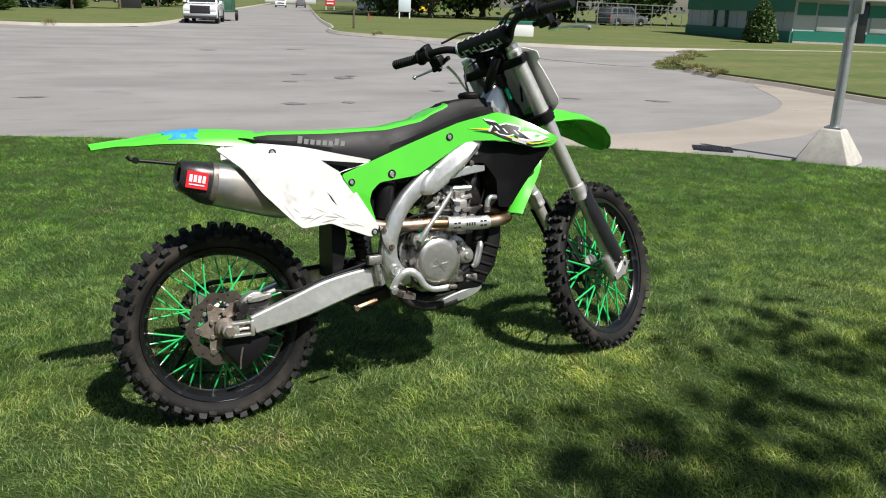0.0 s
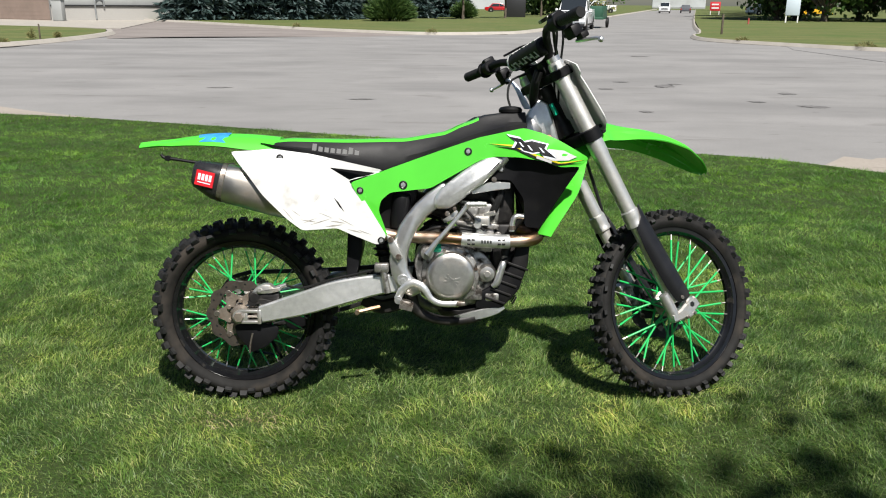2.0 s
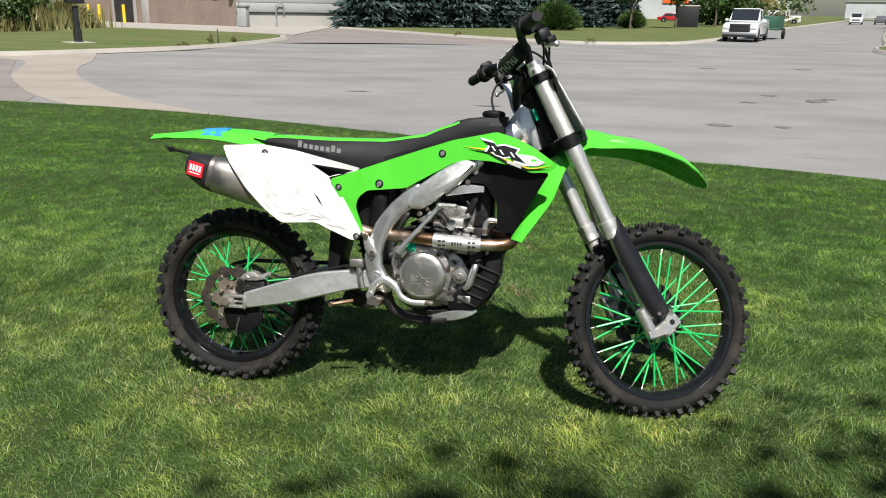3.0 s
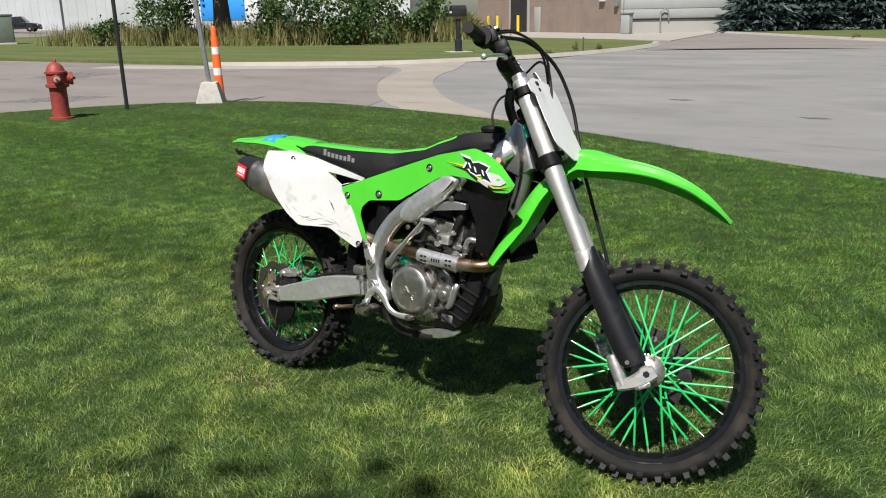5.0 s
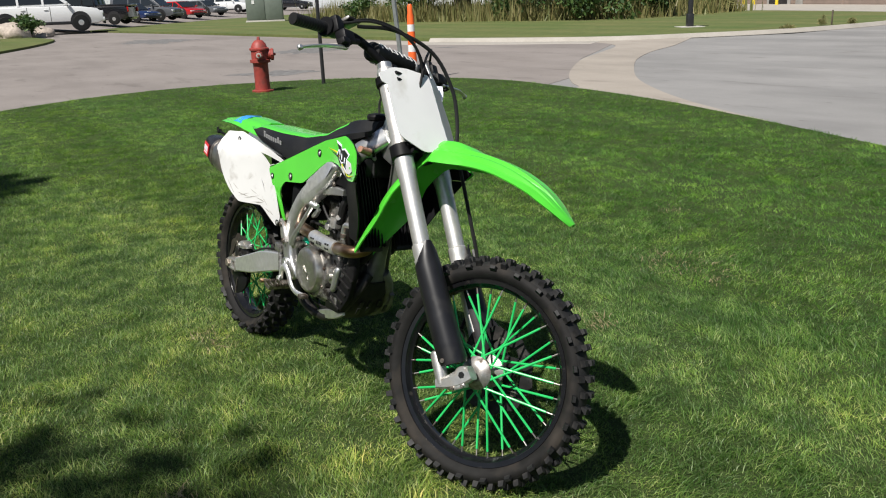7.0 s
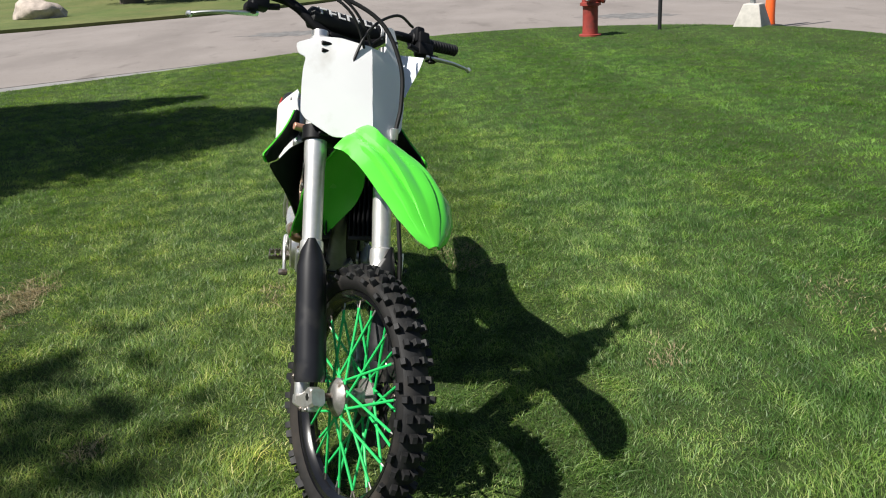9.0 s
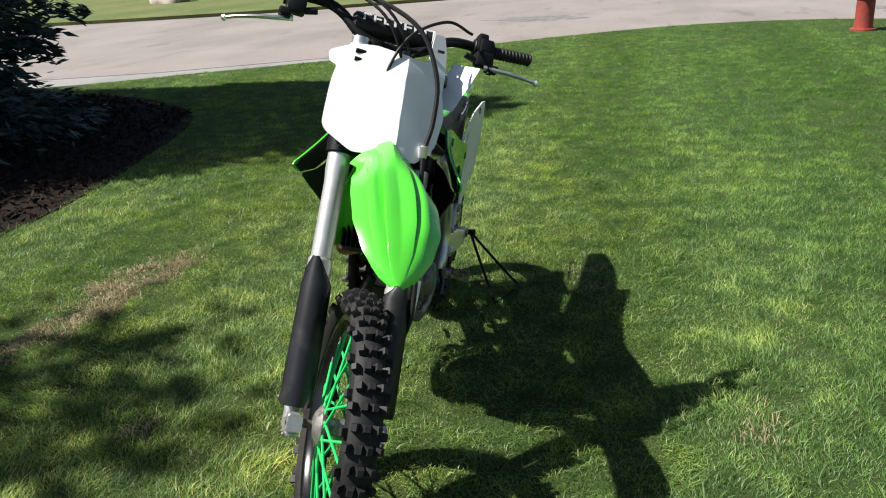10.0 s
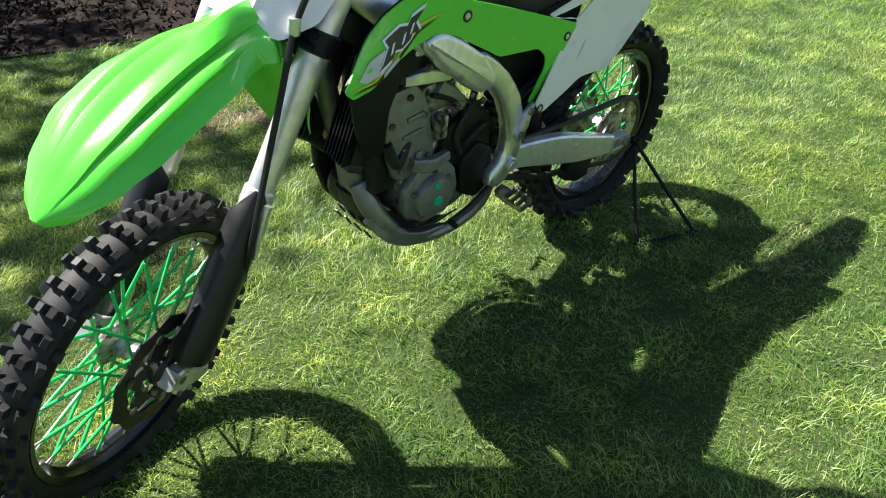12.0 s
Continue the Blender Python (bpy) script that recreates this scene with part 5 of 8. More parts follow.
for s in (-1, 1):
    part("shroud", bent_sheet(rounded(SHROUD), lambda u, v: Vector((u, s * shroud_y(u, v), v)), 4), M["green"], bike, "glossy green plastic radiator shroud", solid=0.004)
    part("radiator_panel", bent_sheet(rounded(RAD), lambda u, v: Vector((u, s * rad_y(u, v), v)), 4), M["black"], bike, "black plastic radiator panel", solid=0.004)
    lining = [(x, z) for x, z in SHROUD if x > 0.80]
    part("shroud_lining", bent_sheet(lining, lambda u, v: Vector((u - 0.004, s * (shroud_y(u, v) - 0.007), v)), 4), M["black"], bike, "black inner face of the shroud", solid=0.003)
    for x, z, r in ((0.404, 0.762, 0.009), (0.550, 0.781, 0.011), (0.770, 0.895, 0.010)):
        if s < 0 or x != 0.550:
            panel_bolt((x, s * (shroud_y(x, z) + 0.001), z), r * 1.1, s)
    panel_bolt((0.885, s * (rad_y(0.885, 0.835) + 0.001), 0.835), 0.010, s)
    # model mark as plain slanted shapes on a pale and yellow flash
    mark = lambda e: (lambda u, v: Vector((u, s * (shroud_y(u, v) + e), v)))
    part("graphic_flash", bent_sheet([(0.84, 0.921), (0.92, 0.912), (1.0, 0.878), (1.075, 0.855), (1.15, 0.871), (1.075, 0.860), (1.0, 0.884), (0.92, 0.918)], mark(0.0035), 3), M["yellow"], bike, "thin yellow stripe", solid=0.001)
    part("graphic_edge", bent_sheet([(0.86, 0.914), (0.93, 0.901), (1.0, 0.869), (1.06, 0.851), (1.14, 0.861), (1.06, 0.857), (1.0, 0.876), (0.93, 0.907)], mark(0.0045), 3), M["ink_and_holes"], bike, "", solid=0.001)
    part("graphic_flash", bent_sheet([(1.035, 0.905), (1.085, 0.900), (1.125, 0.880), (1.10, 0.868), (1.05, 0.866), (1.02, 0.876)], mark(0.0046), 4), M["letter"], bike, "", solid=0.001)
    jag = [(0.902, 0.951), (0.944, 0.942), (0.957, 0.929), (0.982, 0.934), (1.034, 0.921), (1.026, 0.905), (1.066, 0.869), (1.018, 0.881), (1.006, 0.893), (0.984, 0.889), (0.952, 0.898), (0.944, 0.908), (0.918, 0.906), (0.930, 0.928)]
    for grow, mt, e in ((1.0, "paper", 0.0042), (0.86, "ink_and_holes", 0.0054)):
        part("graphic_mark", bent_sheet([(0.982 + (x - 0.982) * (grow + 0.06), 0.911 + (z - 0.911) * grow * (1.08 if grow == 1 else 1.0)) for x, z in jag], mark(e), 3), M[mt], bike, "black jagged mark" if mt == "ink_and_holes" else "", solid=0.001)
    for x, z in ((0.938, 0.928), (0.966, 0.917), (1.004, 0.910)):
        part("graphic_mark", bent_sheet([(x, z), (x + 0.007, z - 0.002), (x + 0.019, z - 0.018), (x + 0.012, z - 0.016)], mark(0.0066), 2), M["paper"], bike, "", solid=0.001)
    part("graphic_mark", bent_sheet([(0.995, 0.874), (1.045, 0.857), (1.045, 0.866), (0.997, 0.883)], mark(0.0066), 2), M["letter"], bike, "", solid=0.001)
    # radiator with fins
    m = pose(0.978, s * 0.074, 0.735, 0, -21, 0) @ pose(0, 0, 0, 0, 0, -14 * s)
    bm = box(None, (0.03, 0.082, 0.27), m, bev=0.004)
    add_box(bm, None, (0.034, 0.086, 0.02), m @ Matrix.Translation((0, 0, 0.138)), bev=0.004)
    add_box(bm, None, (0.034, 0.086, 0.02), m @ Matrix.Translation((0, 0, -0.138)), bev=0.004)
    rad = part("radiator", bm, M["dark"], bike, "dark radiator core")
    for k in range(7):
        part("louvre", box(None, (0.022, 0.003, 0.27), m @ Matrix.Translation((0.03, -0.042 + 0.014 * k, 0)) @ pose(0, 0, 0, 0, 0, 28 * s)), M["black"], rad, "")
part("radiator_hose", tube([(1.03, -0.08, 0.63), (1.0, -0.06, 0.58), (0.95, -0.07, 0.54), (0.89, -0.09, 0.50)], 0.014, 10), M["rubber"], bike, "")
part("radiator_cap", rod((1.030, -0.105, 0.930), (1.043, -0.150, 0.942), 0.013, 0.011, segs=14), M["coppery"], bike, "dull pinkish brass radiator cap")
part("overflow_hose", tube([(1.030, -0.100, 0.930), (1.005, -0.080, 0.935), (0.985, -0.060, 0.918), (0.976, -0.052, 0.895), (0.985, -0.055, 0.84)], 0.006, 8), M["rubber"], bike, "")
part("hose_clip", rod((0.980, -0.056, 0.912), (0.974, -0.050, 0.900), 0.009, segs=10), M["alu"], bike, "")
part("fuel_tank", tube([(0.74, 0, 0.90), (0.82, 0, 0.93), (0.92, 0, 0.95), (0.985, 0, 0.955)], [0.06, 0.085, 0.075, 0.05], 18, 5), M["black"], bike, "")
part("tank_base", box((0.86, 0, 0.875), (0.24, 0.17, 0.085), bev=0.02), M["black"], bike, "")
part("head_pipe_shield", box((0.905, 0.0, 0.715), (0.07, 0.12, 0.15), bev=0.012), M["dark"], bike, "")
part("front_case", box((0.905, 0.0, 0.555), (0.085, 0.13, 0.17), bev=0.014), M["dark"], bike, "")
for x, y, z, r in ((0.88, -0.072, 0.60, 0.014), (0.915, -0.07, 0.565, 0.011), (0.905, -0.072, 0.52, 0.012)):
    part("engine_fitting", rod((x, y, z), (x, y - 0.02, z), r, segs=12), M["cast"], bike, "")
part("ignition_coil", box((0.875, 0.0, 0.80), (0.11, 0.13, 0.10), bev=0.012), M["dark"], bike, "")
part("fuel_cap", lathe([(0.030, -0.008), (0.040, -0.006), (0.042, 0.004), (0.036, 0.012), (0.018, 0.016), (0.001, 0.016)][::1], pose(0.925, -0.01, 1.034, 90, 0, 0), 24), M["black"], bike, "black fuel filler cap")
part("breather_hose", tube([(0.925, -0.01, 1.045), (0.915, -0.005, 1.09), (0.93, 0.01, 1.14), (0.985, 0.01, 1.165)], 0.004, 8), M["rubber"], bike, "")

# -- underside, pegs, pedals --
bm = bmesh.new()
rings = []
for x, z, w in ((0.70, 0.300, 0.085), (0.78, 0.298, 0.092), (0.86, 0.312, 0.095), (0.92, 0.352, 0.092), (0.96, 0.42, 0.075), (0.975, 0.47, 0.06)):
    rings.append([bm.verts.new((x - 0.03 * abs(u) ** 3, w * u, z + 0.035 * abs(u) ** 4)) for u in [k / 6 - 1 for k in range(13)]])
ring_faces(bm, rings, closed=False)
part("skid_plate", bm, M["dark"], bike, "dark engine skid plate with cut holes", solid=0.005)
# black plates stand for the shade in the holes of the whole sheet
for k in range(10):
    y = -0.055 + 0.0122 * k
    part("skid_hole", box(None, (0.004, 0.014, 0.03), pose(0.945, y, 0.385 + 0.022 * (k % 3 - 1), 0, 32, 0), bev=0.001), M["ink_and_holes"], bike, "")
part("skid_rail", beam([(0.725, -0.088, 0.305), (0.80, -0.094, 0.318), (0.87, -0.094, 0.335), (0.905, -0.09, 0.345)], [(0.012, 0.02), (0.034, 0.02), (0.03, 0.02), (0.01, 0.015)], ch=0.3), M["alu"], bike, "")
# the left rail's shadow side is painted in by the darker aluminium
part("skid_rail", beam([(0.725, 0.088, 0.305), (0.82, 0.096, 0.320), (0.90, 0.09, 0.36), (0.95, 0.07, 0.43)], [(0.02, 0.02), (0.034, 0.02), (0.04, 0.02), (0.05, 0.015)], ch=0.3), M["frame"], bike, "")
gd = part("engine_guard", flat_plate(rounded([(0.80, 0.345), (0.895, 0.345), (0.955, 0.41), (0.985, 0.50), (0.99, 0.575), (0.945, 0.575), (0.925, 0.50), (0.895, 0.455), (0.85, 0.42), (0.81, 0.40)]), -0.108, -0.085, 0.006), M["black"], bike, "black plastic engine guard with ribs")
for k in range(5):
    part("guard_rib", box(None, (0.075, 0.008, 0.008), pose(0.87 + 0.020 * k, -0.110, 0.375 + 0.030 * k, 0, 20, 0), bev=0.002), M["dark"], gd)
for s in (-1, 1):
    bm = bmesh.new()
    for dx in (-0.020, 0.020):
        add_box(bm, (0.56 + dx, s * 0.190, 0.372), (0.005, 0.064, 0.014))
        for k in range(6):
            add_box(bm, (0.56 + dx, s * (0.162 + 0.011 * k), 0.381), (0.004, 0.005, 0.008))
    for k in range(4):
        add_box(bm, (0.56, s * (0.160 + 0.020 * k), 0.370), (0.040, 0.005, 0.012))
    add_box(bm, (0.56, s * 0.142, 0.370), (0.032, 0.036, 0.024), bev=0.004)
    part("footpeg", bm, M["steel"], bike, "serrated steel footpeg", pose(0.56, 0, 0.372, 0, 14, 0) @ pose(-0.56, 0, -0.372))
part("brake_pedal", tube([(0.53, -0.15, 0.388), (0.55, -0.158, 0.425), (0.585, -0.164, 0.446), (0.62, -0.166, 0.428), (0.645, -0.166, 0.392), (0.68, -0.165, 0.374), (0.74, -0.165, 0.373)], [0.013, 0.013, 0.014, 0.013, 0.011, 0.010, 0.011], 12, 5, flat=0.6, side=(0, 1, 0)), M["brushed"], bike, "curved aluminium brake pedal")
part("pedal_tip", box((0.748, -0.168, 0.376), (0.03, 0.03, 0.014), bev=0.003), M["steel"], bike, "")
bolt((0.533, -0.16, 0.386), 0.014, bike, -1, "alu")
bm = tube([(0.47, -0.15, 0.36), (0.43, -0.155, 0.352), (0.392, -0.16, 0.344)], 0.007, 8)
add_rod(bm, (0.392, -0.15, 0.344), (0.392, -0.172, 0.344), 0.009)
part("linkage_lever", bm, M["titan"], bike, "")
part("linkage", beam([(0.56, 0, 0.36), (0.47, 0, 0.335), (0.40, 0, 0.36)], [(0.05, 0.10), (0.05, 0.08), (0.04, 0.06)]), M["dark"], bike, "")

# -- steering: clamps, legs, guards, fender, plate, bars --
for zs, hgt, mtl in ((-0.235, 0.045, "black"), (0.0, 0.032, "black")):
    bm = box((0.012, 0, zs), (0.06, 0.20, hgt), bev=0.008)
    for s in (-1, 1):
        add_lathe(bm, [(0.030, -hgt / 2), (0.038, -hgt / 2 + 0.004), (0.038, hgt / 2 - 0.004), (0.030, hgt / 2)], pose(0.022, 0.106 * s, zs, 90), 28)
        for dz in (-0.011, 0.011):
            add_rod(bm, (0.066, 0.106 * s - 0.014, zs + dz), (0.066, 0.106 * s + 0.014, zs + dz), 0.006)
            add_box(bm, (0.058, 0.106 * s, zs + dz), (0.02, 0.02, 0.012))
    part("triple_clamp", bm, M[mtl], bike, "black fork clamp", STEER)
for s in (-1, 1):
    y = 0.106 * s
    part("fork_cap", lathe([(0.024, -0.02), (0.024, 0.0), (0.018, 0.006), (0.008, 0.012), (0.001, 0.012)], STEER @ pose(0.022, y, 0.040, 90) @ pose(0, 0, 0, 180), 18), M["alu"], bike, "silver fork cap")
    part("adjuster", rod((0.022, y, 0.05), (0.022, y, 0.060), 0.009, segs=6), M["capgreen"], bike, "green adjuster screw", STEER)
    part("fork_leg", rod((0.022, y, -0.575), (0.022, y, -0.90), 0.0225, segs=20), M["fork"], bike, "", STEER)
    bm = bmesh.new()
    rings = []
    for i, (z, r, sx, a0) in enumerate(((-0.530, 0.033, 0.004, 14), (-0.565, 0.035, 0.004, 50), (-0.60, 0.037, 0.006, 105), (-0.68, 0.038, 0.010, 118), (-0.76, 0.039, 0.014, 118), (-0.84, 0.040, 0.019, 116), (-0.89, 0.040, 0.023, 108), (-0.905, 0.037, 0.023, 95))):
        rings.append([bm.verts.new((0.022 + sx + r * 1.05 * math.cos(radians(a)), y + s * r * math.sin(radians(a)), z)) for a in [30 - a0 + 2 * a0 * k / 14 for k in range(15)]])
    ring_faces(bm, rings, closed=False)
    part("fork_guard", bm, M["guard"], bike, "black plastic fork guard", STEER, solid=0.004)
    # the foot of the leg, and the lug that reaches forward to the axle
    bm = lathe([(0.014, 0.0), (0.0195, 0.006), (0.0205, 0.085), (0.0185, 0.10), (0.012, 0.104)], pose(-0.004 if s < 0 else 0.010, y, -0.958, 90), 20)
    add_beam(bm, [(-0.020, y, -0.948), (0.02, y, -0.953), (0.060, y, -0.949), (0.100, y, -0.942)], [(0.030, 0.036), (0.038, 0.038), (0.048, 0.038), (0.042, 0.036)], 3, 0.35)
    add_rod(bm, (0.073, y - s * 0.014, -0.942), (0.073, y + s * 0.018, -0.942), 0.0255, segs=24, ch=0.004)
    add_box(bm, (0.052, y + s * 0.002, -0.972), (0.046, 0.030, 0.016), bev=0.004)
    part("axle_clamp", bm, M["cast_silver"], bike, "silver axle clamp", STEER)
    # black stud paints the dark inside of the socket
    part("axle_end", rod((0.073, y + s * 0.012, -0.942), (0.073, y + s * 0.0192, -0.942), 0.011, segs=6), M["ink_and_holes"], bike, "dark hexagon socket of the axle", STEER)
    for dx, dz in ((0.034, -0.972), (0.068, -0.974)):
        bolt((dx, y + s * 0.016, dz), 0.006, bike, s, xf=STEER)
    bolt((0.034, y + s * 0.038, -0.890), 0.007, bike, s, xf=STEER)
part("axle", rod((0.073, -0.11, -0.942), (0.073, 0.11, -0.942), 0.011), M["steel"], bike, "", STEER)
bm = box((-0.032, 0.078, -0.845), (0.05, 0.05, 0.11), bev=0.012)
add_rod(bm, (-0.032, 0.05, -0.825), (-0.032, 0.108, -0.825), 0.021)
add_rod(bm, (-0.032, 0.05, -0.868), (-0.032, 0.108, -0.868), 0.021)
add_box(bm, (-0.004, 0.098, -0.86), (0.05, 0.016, 0.05), bev=0.005)
part("front_caliper", bm, M["cast"], bike, "", STEER)
part("disc_shield", flat_plate(rounded([(-0.03, -0.885), (0.02, -0.785), (0.09, -0.775), (0.13, -0.845), (0.12, -0.905), (0.05, -0.845)]), 0.098, 0.102), M["guard"], bike, "", STEER)
# front fender, running back between the fork legs and down behind them
SP = curve_points([(-0.285, 0, -0.452), (-0.20, 0, -0.385), (-0.12, 0, -0.322), (-0.05, 0, -0.276), (0.02, 0, -0.246), (0.10, 0, -0.232), (0.18, 0, -0.268), (0.275, 0, -0.322), (0.362, 0, -0.398), (0.428, 0, -0.489), (0.470, 0, -0.596)], 6)
WID = [(-0.285, 0.050), (-0.22, 0.066), (-0.13, 0.088), (-0.09, 0.086), (-0.04, 0.070), (0.05, 0.068), (0.09, 0.080), (0.115, 0.088), (0.15, 0.071), (0.18, 0.077), (0.25, 0.096), (0.33, 0.104), (0.40, 0.101), (0.44, 0.081), (0.460, 0.050), (0.470, 0.012)]
DROP = [(-0.285, 0.03), (-0.15, 0.058), (-0.05, 0.050), (0.05, 0.05), (0.12, 0.058), (0.25, 0.050), (0.36, 0.040), (0.43, 0.030), (0.470, 0.012)]
bm = bmesh.new()
rings = []
for i, p in enumerate(SP):
    t = clamp((p.x + 0.055) / 0.515) if p.x < 0.44 else 0.96 + 0.04 * clamp((p.x - 0.44) / 0.02)
    d = (SP[min(i + 1, len(SP) - 1)] - SP[max(i - 1, 0)]).normalized()
    n = Vector((-d.z, 0, d.x))
    w, drop = along(WID, p.x, 1), along(DROP, p.x, 1)
    ring = []
    fade = clamp((t - 0.26) / 0.14) * clamp((1.0 - t) / 0.2)
    late = fade * clamp((t - 0.42) / 0.14)
    half = [0.33 * k / 6 for k in range(7)] + [0.345 + 0.315 * k / 6 for k in range(7)] + [0.675 + 0.325 * k / 5 for k in range(6)]
    for u in [-a for a in half[:0:-1]] + half:
        a = abs(u)
        groove = fade * 0.015 * (clamp(1 - (a - 0.345) / 0.25) if a > 0.34 else 0.0)
        step = late * 0.012 * (clamp(1 - (a - 0.675) / 0.40) if a > 0.67 else 0.0)
        crest = 0.020 * clamp(1 - a / 0.5) * clamp((p.x - 0.05) / 0.05) * clamp((0.25 - p.x) / 0.09) - 0.008 * clamp(1 - a / 0.34) * clamp((p.x - 0.22) / 0.08) * clamp((0.46 - p.x) / 0.08)
        ring.append(bm.verts.new(p + Vector((0, w * u, 0)) - n * (drop * a ** 2.4 + groove + step - crest)))
    rings.append(ring)
ring_faces(bm, rings, closed=False)
part("front_fender", bm, M["green"], bike, "glossy green plastic front fender", STEER, solid=0.004, sharp=28)
# number plate
PLATE = [(-0.186, 0.002), (-0.123, 0.031), (-0.066, 0.034), (0.022, 0.016), (0.070, 0.018), (0.080, 0.108), (0.110, 0.115), (0.120, 0.07), (0.124, 0.0), (0.122, -0.05), (0.138, -0.115), (0.124, -0.20), (0.074, -0.258), (0.015, -0.250), (-0.09, -0.258), (-0.160, -0.214), (-0.172, -0.195), (-0.172, -0.165), (-0.170, -0.11), (-0.167, -0.07), (-0.160, -0.036), (-0.180, -0.028)]


def on_plate(u, v):
    """The plate is creased along one upright line."""
    u = 0.015 if abs(u - 0.015) < 0.013 else u
    return Vector((0.122 - 0.30 * abs(u - 0.015) - 0.07 * (v + 0.25) - 0.12 * max(0, v), u, v))


part("number_plate", bent_sheet(rounded(PLATE), on_plate, 5), M["white"], bike, "blank white plastic number plate", STEER, solid=0.003, sharp=14)
# slot painted as a small black plate, not cut
part("plate_slot", box((0.081, 0.100, 0.060), (0.006, 0.018, 0.006)), M["ink_and_holes"], bike, "", STEER)
# bars
for s in (-1, 1):
    part("bar_mount", box((0.012, 0.045 * s - 0.02, 0.035), (0.052, 0.036, 0.062), bev=0.008), M["black"], bike, "black bar clamp", STEER)
for y, z in ((-0.038, -0.10), (0.036, -0.06)):
    part("connector", box((-0.022, y, z), (0.014, 0.012, 0.045), bev=0.003), M["capgreen"], bike, "green wiring connector", STEER)
part("wiring_loom", tube([(-0.02, -0.06, 0.04), (-0.045, -0.03, 0.0), (-0.05, 0.02, -0.06), (-0.03, 0.04, -0.14), (0.0, 0.03, -0.2)], 0.016, 10), M["rubber"], bike, "", STEER)
BAR = [(-0.042, -0.440, 0.138), (-0.033, -0.32, 0.148), (-0.018, -0.22, 0.148), (-0.002, -0.165, 0.125), (0.014, -0.115, 0.078), (0.018, -0.06, 0.056), (0.018, 0.02, 0.056), (0.014, 0.075, 0.078), (-0.002, 0.125, 0.118), (-0.018, 0.18, 0.136), (-0.033, 0.28, 0.139), (-0.040, 0.385, 0.149)]
part("handlebar", tube(BAR, 0.0135, 14, 5), M["black"], bike, "black tapered handlebar", STEER)
part("crossbar", rod((0.0, -0.155, 0.108), (0.0, 0.115, 0.108), 0.009), M["black"], bike, "", STEER)
pad = part("bar_pad", tube([(0.0, -0.135, 0.108), (0.0, -0.128, 0.108), (0.0, 0.088, 0.108), (0.0, 0.095, 0.108)], [0.022, 0.031, 0.031, 0.022], 22, 1), M["rubber"], bike, "black foam bar pad with pale bars", STEER)
part("pad_end", rod((0.0, 0.082, 0.108), (0.0, 0.092, 0.108), 0.0322, segs=24), M["letter"], pad, "", STEER)
for k in range(7):
    y = -0.100 + 0.028 * k
    for a in (205, 25, 95):
        c = Vector((0.0315 * math.cos(radians(a)), y, 0.108 + 0.0315 * math.sin(radians(a))))
        m = Matrix.Translation(c) @ Matrix.Rotation(radians(-a), 4, "Y")
        part("pad_bar", box(None, (0.002, 0.006, 0.024), m @ Matrix.Translation((0, -0.008, 0))), M["letter"], pad, "", STEER)
        part("pad_bar", box(None, (0.002, 0.014, 0.006), m @ Matrix.Translation((0, 0.003, 0.009 - 0.009 * (k % 3)))), M["letter"], pad, "", STEER)
for s, y0, y1, z0, z1 in ((-1, -0.315, -0.448, 0.147, 0.137), (1, 0.265, 0.392, 0.1385, 0.1495)):
    bm = tube([Vector((-0.031, y0, z0)).lerp(Vector((-0.040, y1, z1)), k / 47) for k in range(48)], [0.0182 if k % 4 in (1, 2) else 0.0162 for k in range(48)], 14, 1)
    part("grip", bm, M["rubber"], bike, "black ribbed rubber grip", STEER)
    c = Vector((-0.026, y0 + s * 0.004, z0))
    part("grip_collar", rod(c, c - Vector((0, s * 0.012, 0)), 0.030, segs=20), M["black"], bike, "", STEER)
    bm = rod(c - Vector((0, s * 0.012, 0)), c - Vector((0, s * 0.055, -0.001)), 0.024, segs=16)
    add_box(bm, c + Vector((0.012, -s * 0.035, 0.010)), (0.045, 0.03, 0.05), bev=0.008)
    part("throttle_housing" if s < 0 else "switch_housing", bm, M["black"], bike, "", STEER)
    q = Vector((0.014, s * (abs(y0) - 0.022), z0 - 0.035))
    bm = box(q + Vector((-0.018, 0, 0.03)), (0.042, 0.036, 0.044), bev=0.006)
    add_box(bm, q + Vector((0.004, -s * 0.006, -0.012)), (0.040, 0.052, 0.040), bev=0.008)
    add_box(bm, q + Vector((0.012, s * 0.018, -0.036)), (0.030, 0.034, 0.020), bev=0.005)
    add_rod(bm, q + Vector((0.010, -s * 0.03, -0.02)), q + Vector((0.010, -s * 0.062, -0.012)), 0.009)
    add_rod(bm, q + Vector((0.016, s * 0.012, -0.052)), q + Vector((0.016, s * 0.012, -0.018)), 0.008)
    part("brake_master" if s < 0 else "clutch_perch", bm, M["black"], bike, "", STEER)
    lv = [q + Vector((0.014, -s * 0.004, -0.036)), q + Vector((0.026, s * 0.035, -0.040)), q + Vector((0.032, s * 0.078, -0.042)), q + Vector((0.026, s * 0.122, -0.043)), q + Vector((0.016, s * 0.152, -0.042))]
    if s < 0:
        lv = [p + Vector((-0.012 - 0.011 * i, -0.003 * i, -0.008 - 0.006 * i)) for i, p in enumerate(lv)]
    bm = tube(lv, [0.010, 0.008, 0.007, 0.006, 0.006], 10, flat=0.75, side=(0, 0, 1))
    add_lathe(bm, [(0.001, -0.009), (0.006, -0.007), (0.0095, 0), (0.006, 0.007), (0.001, 0.009)], Matrix.Translation(lv[-1]), 12)
    part("lever", bm, M["alu"], bike, "silver hand lever", STEER)
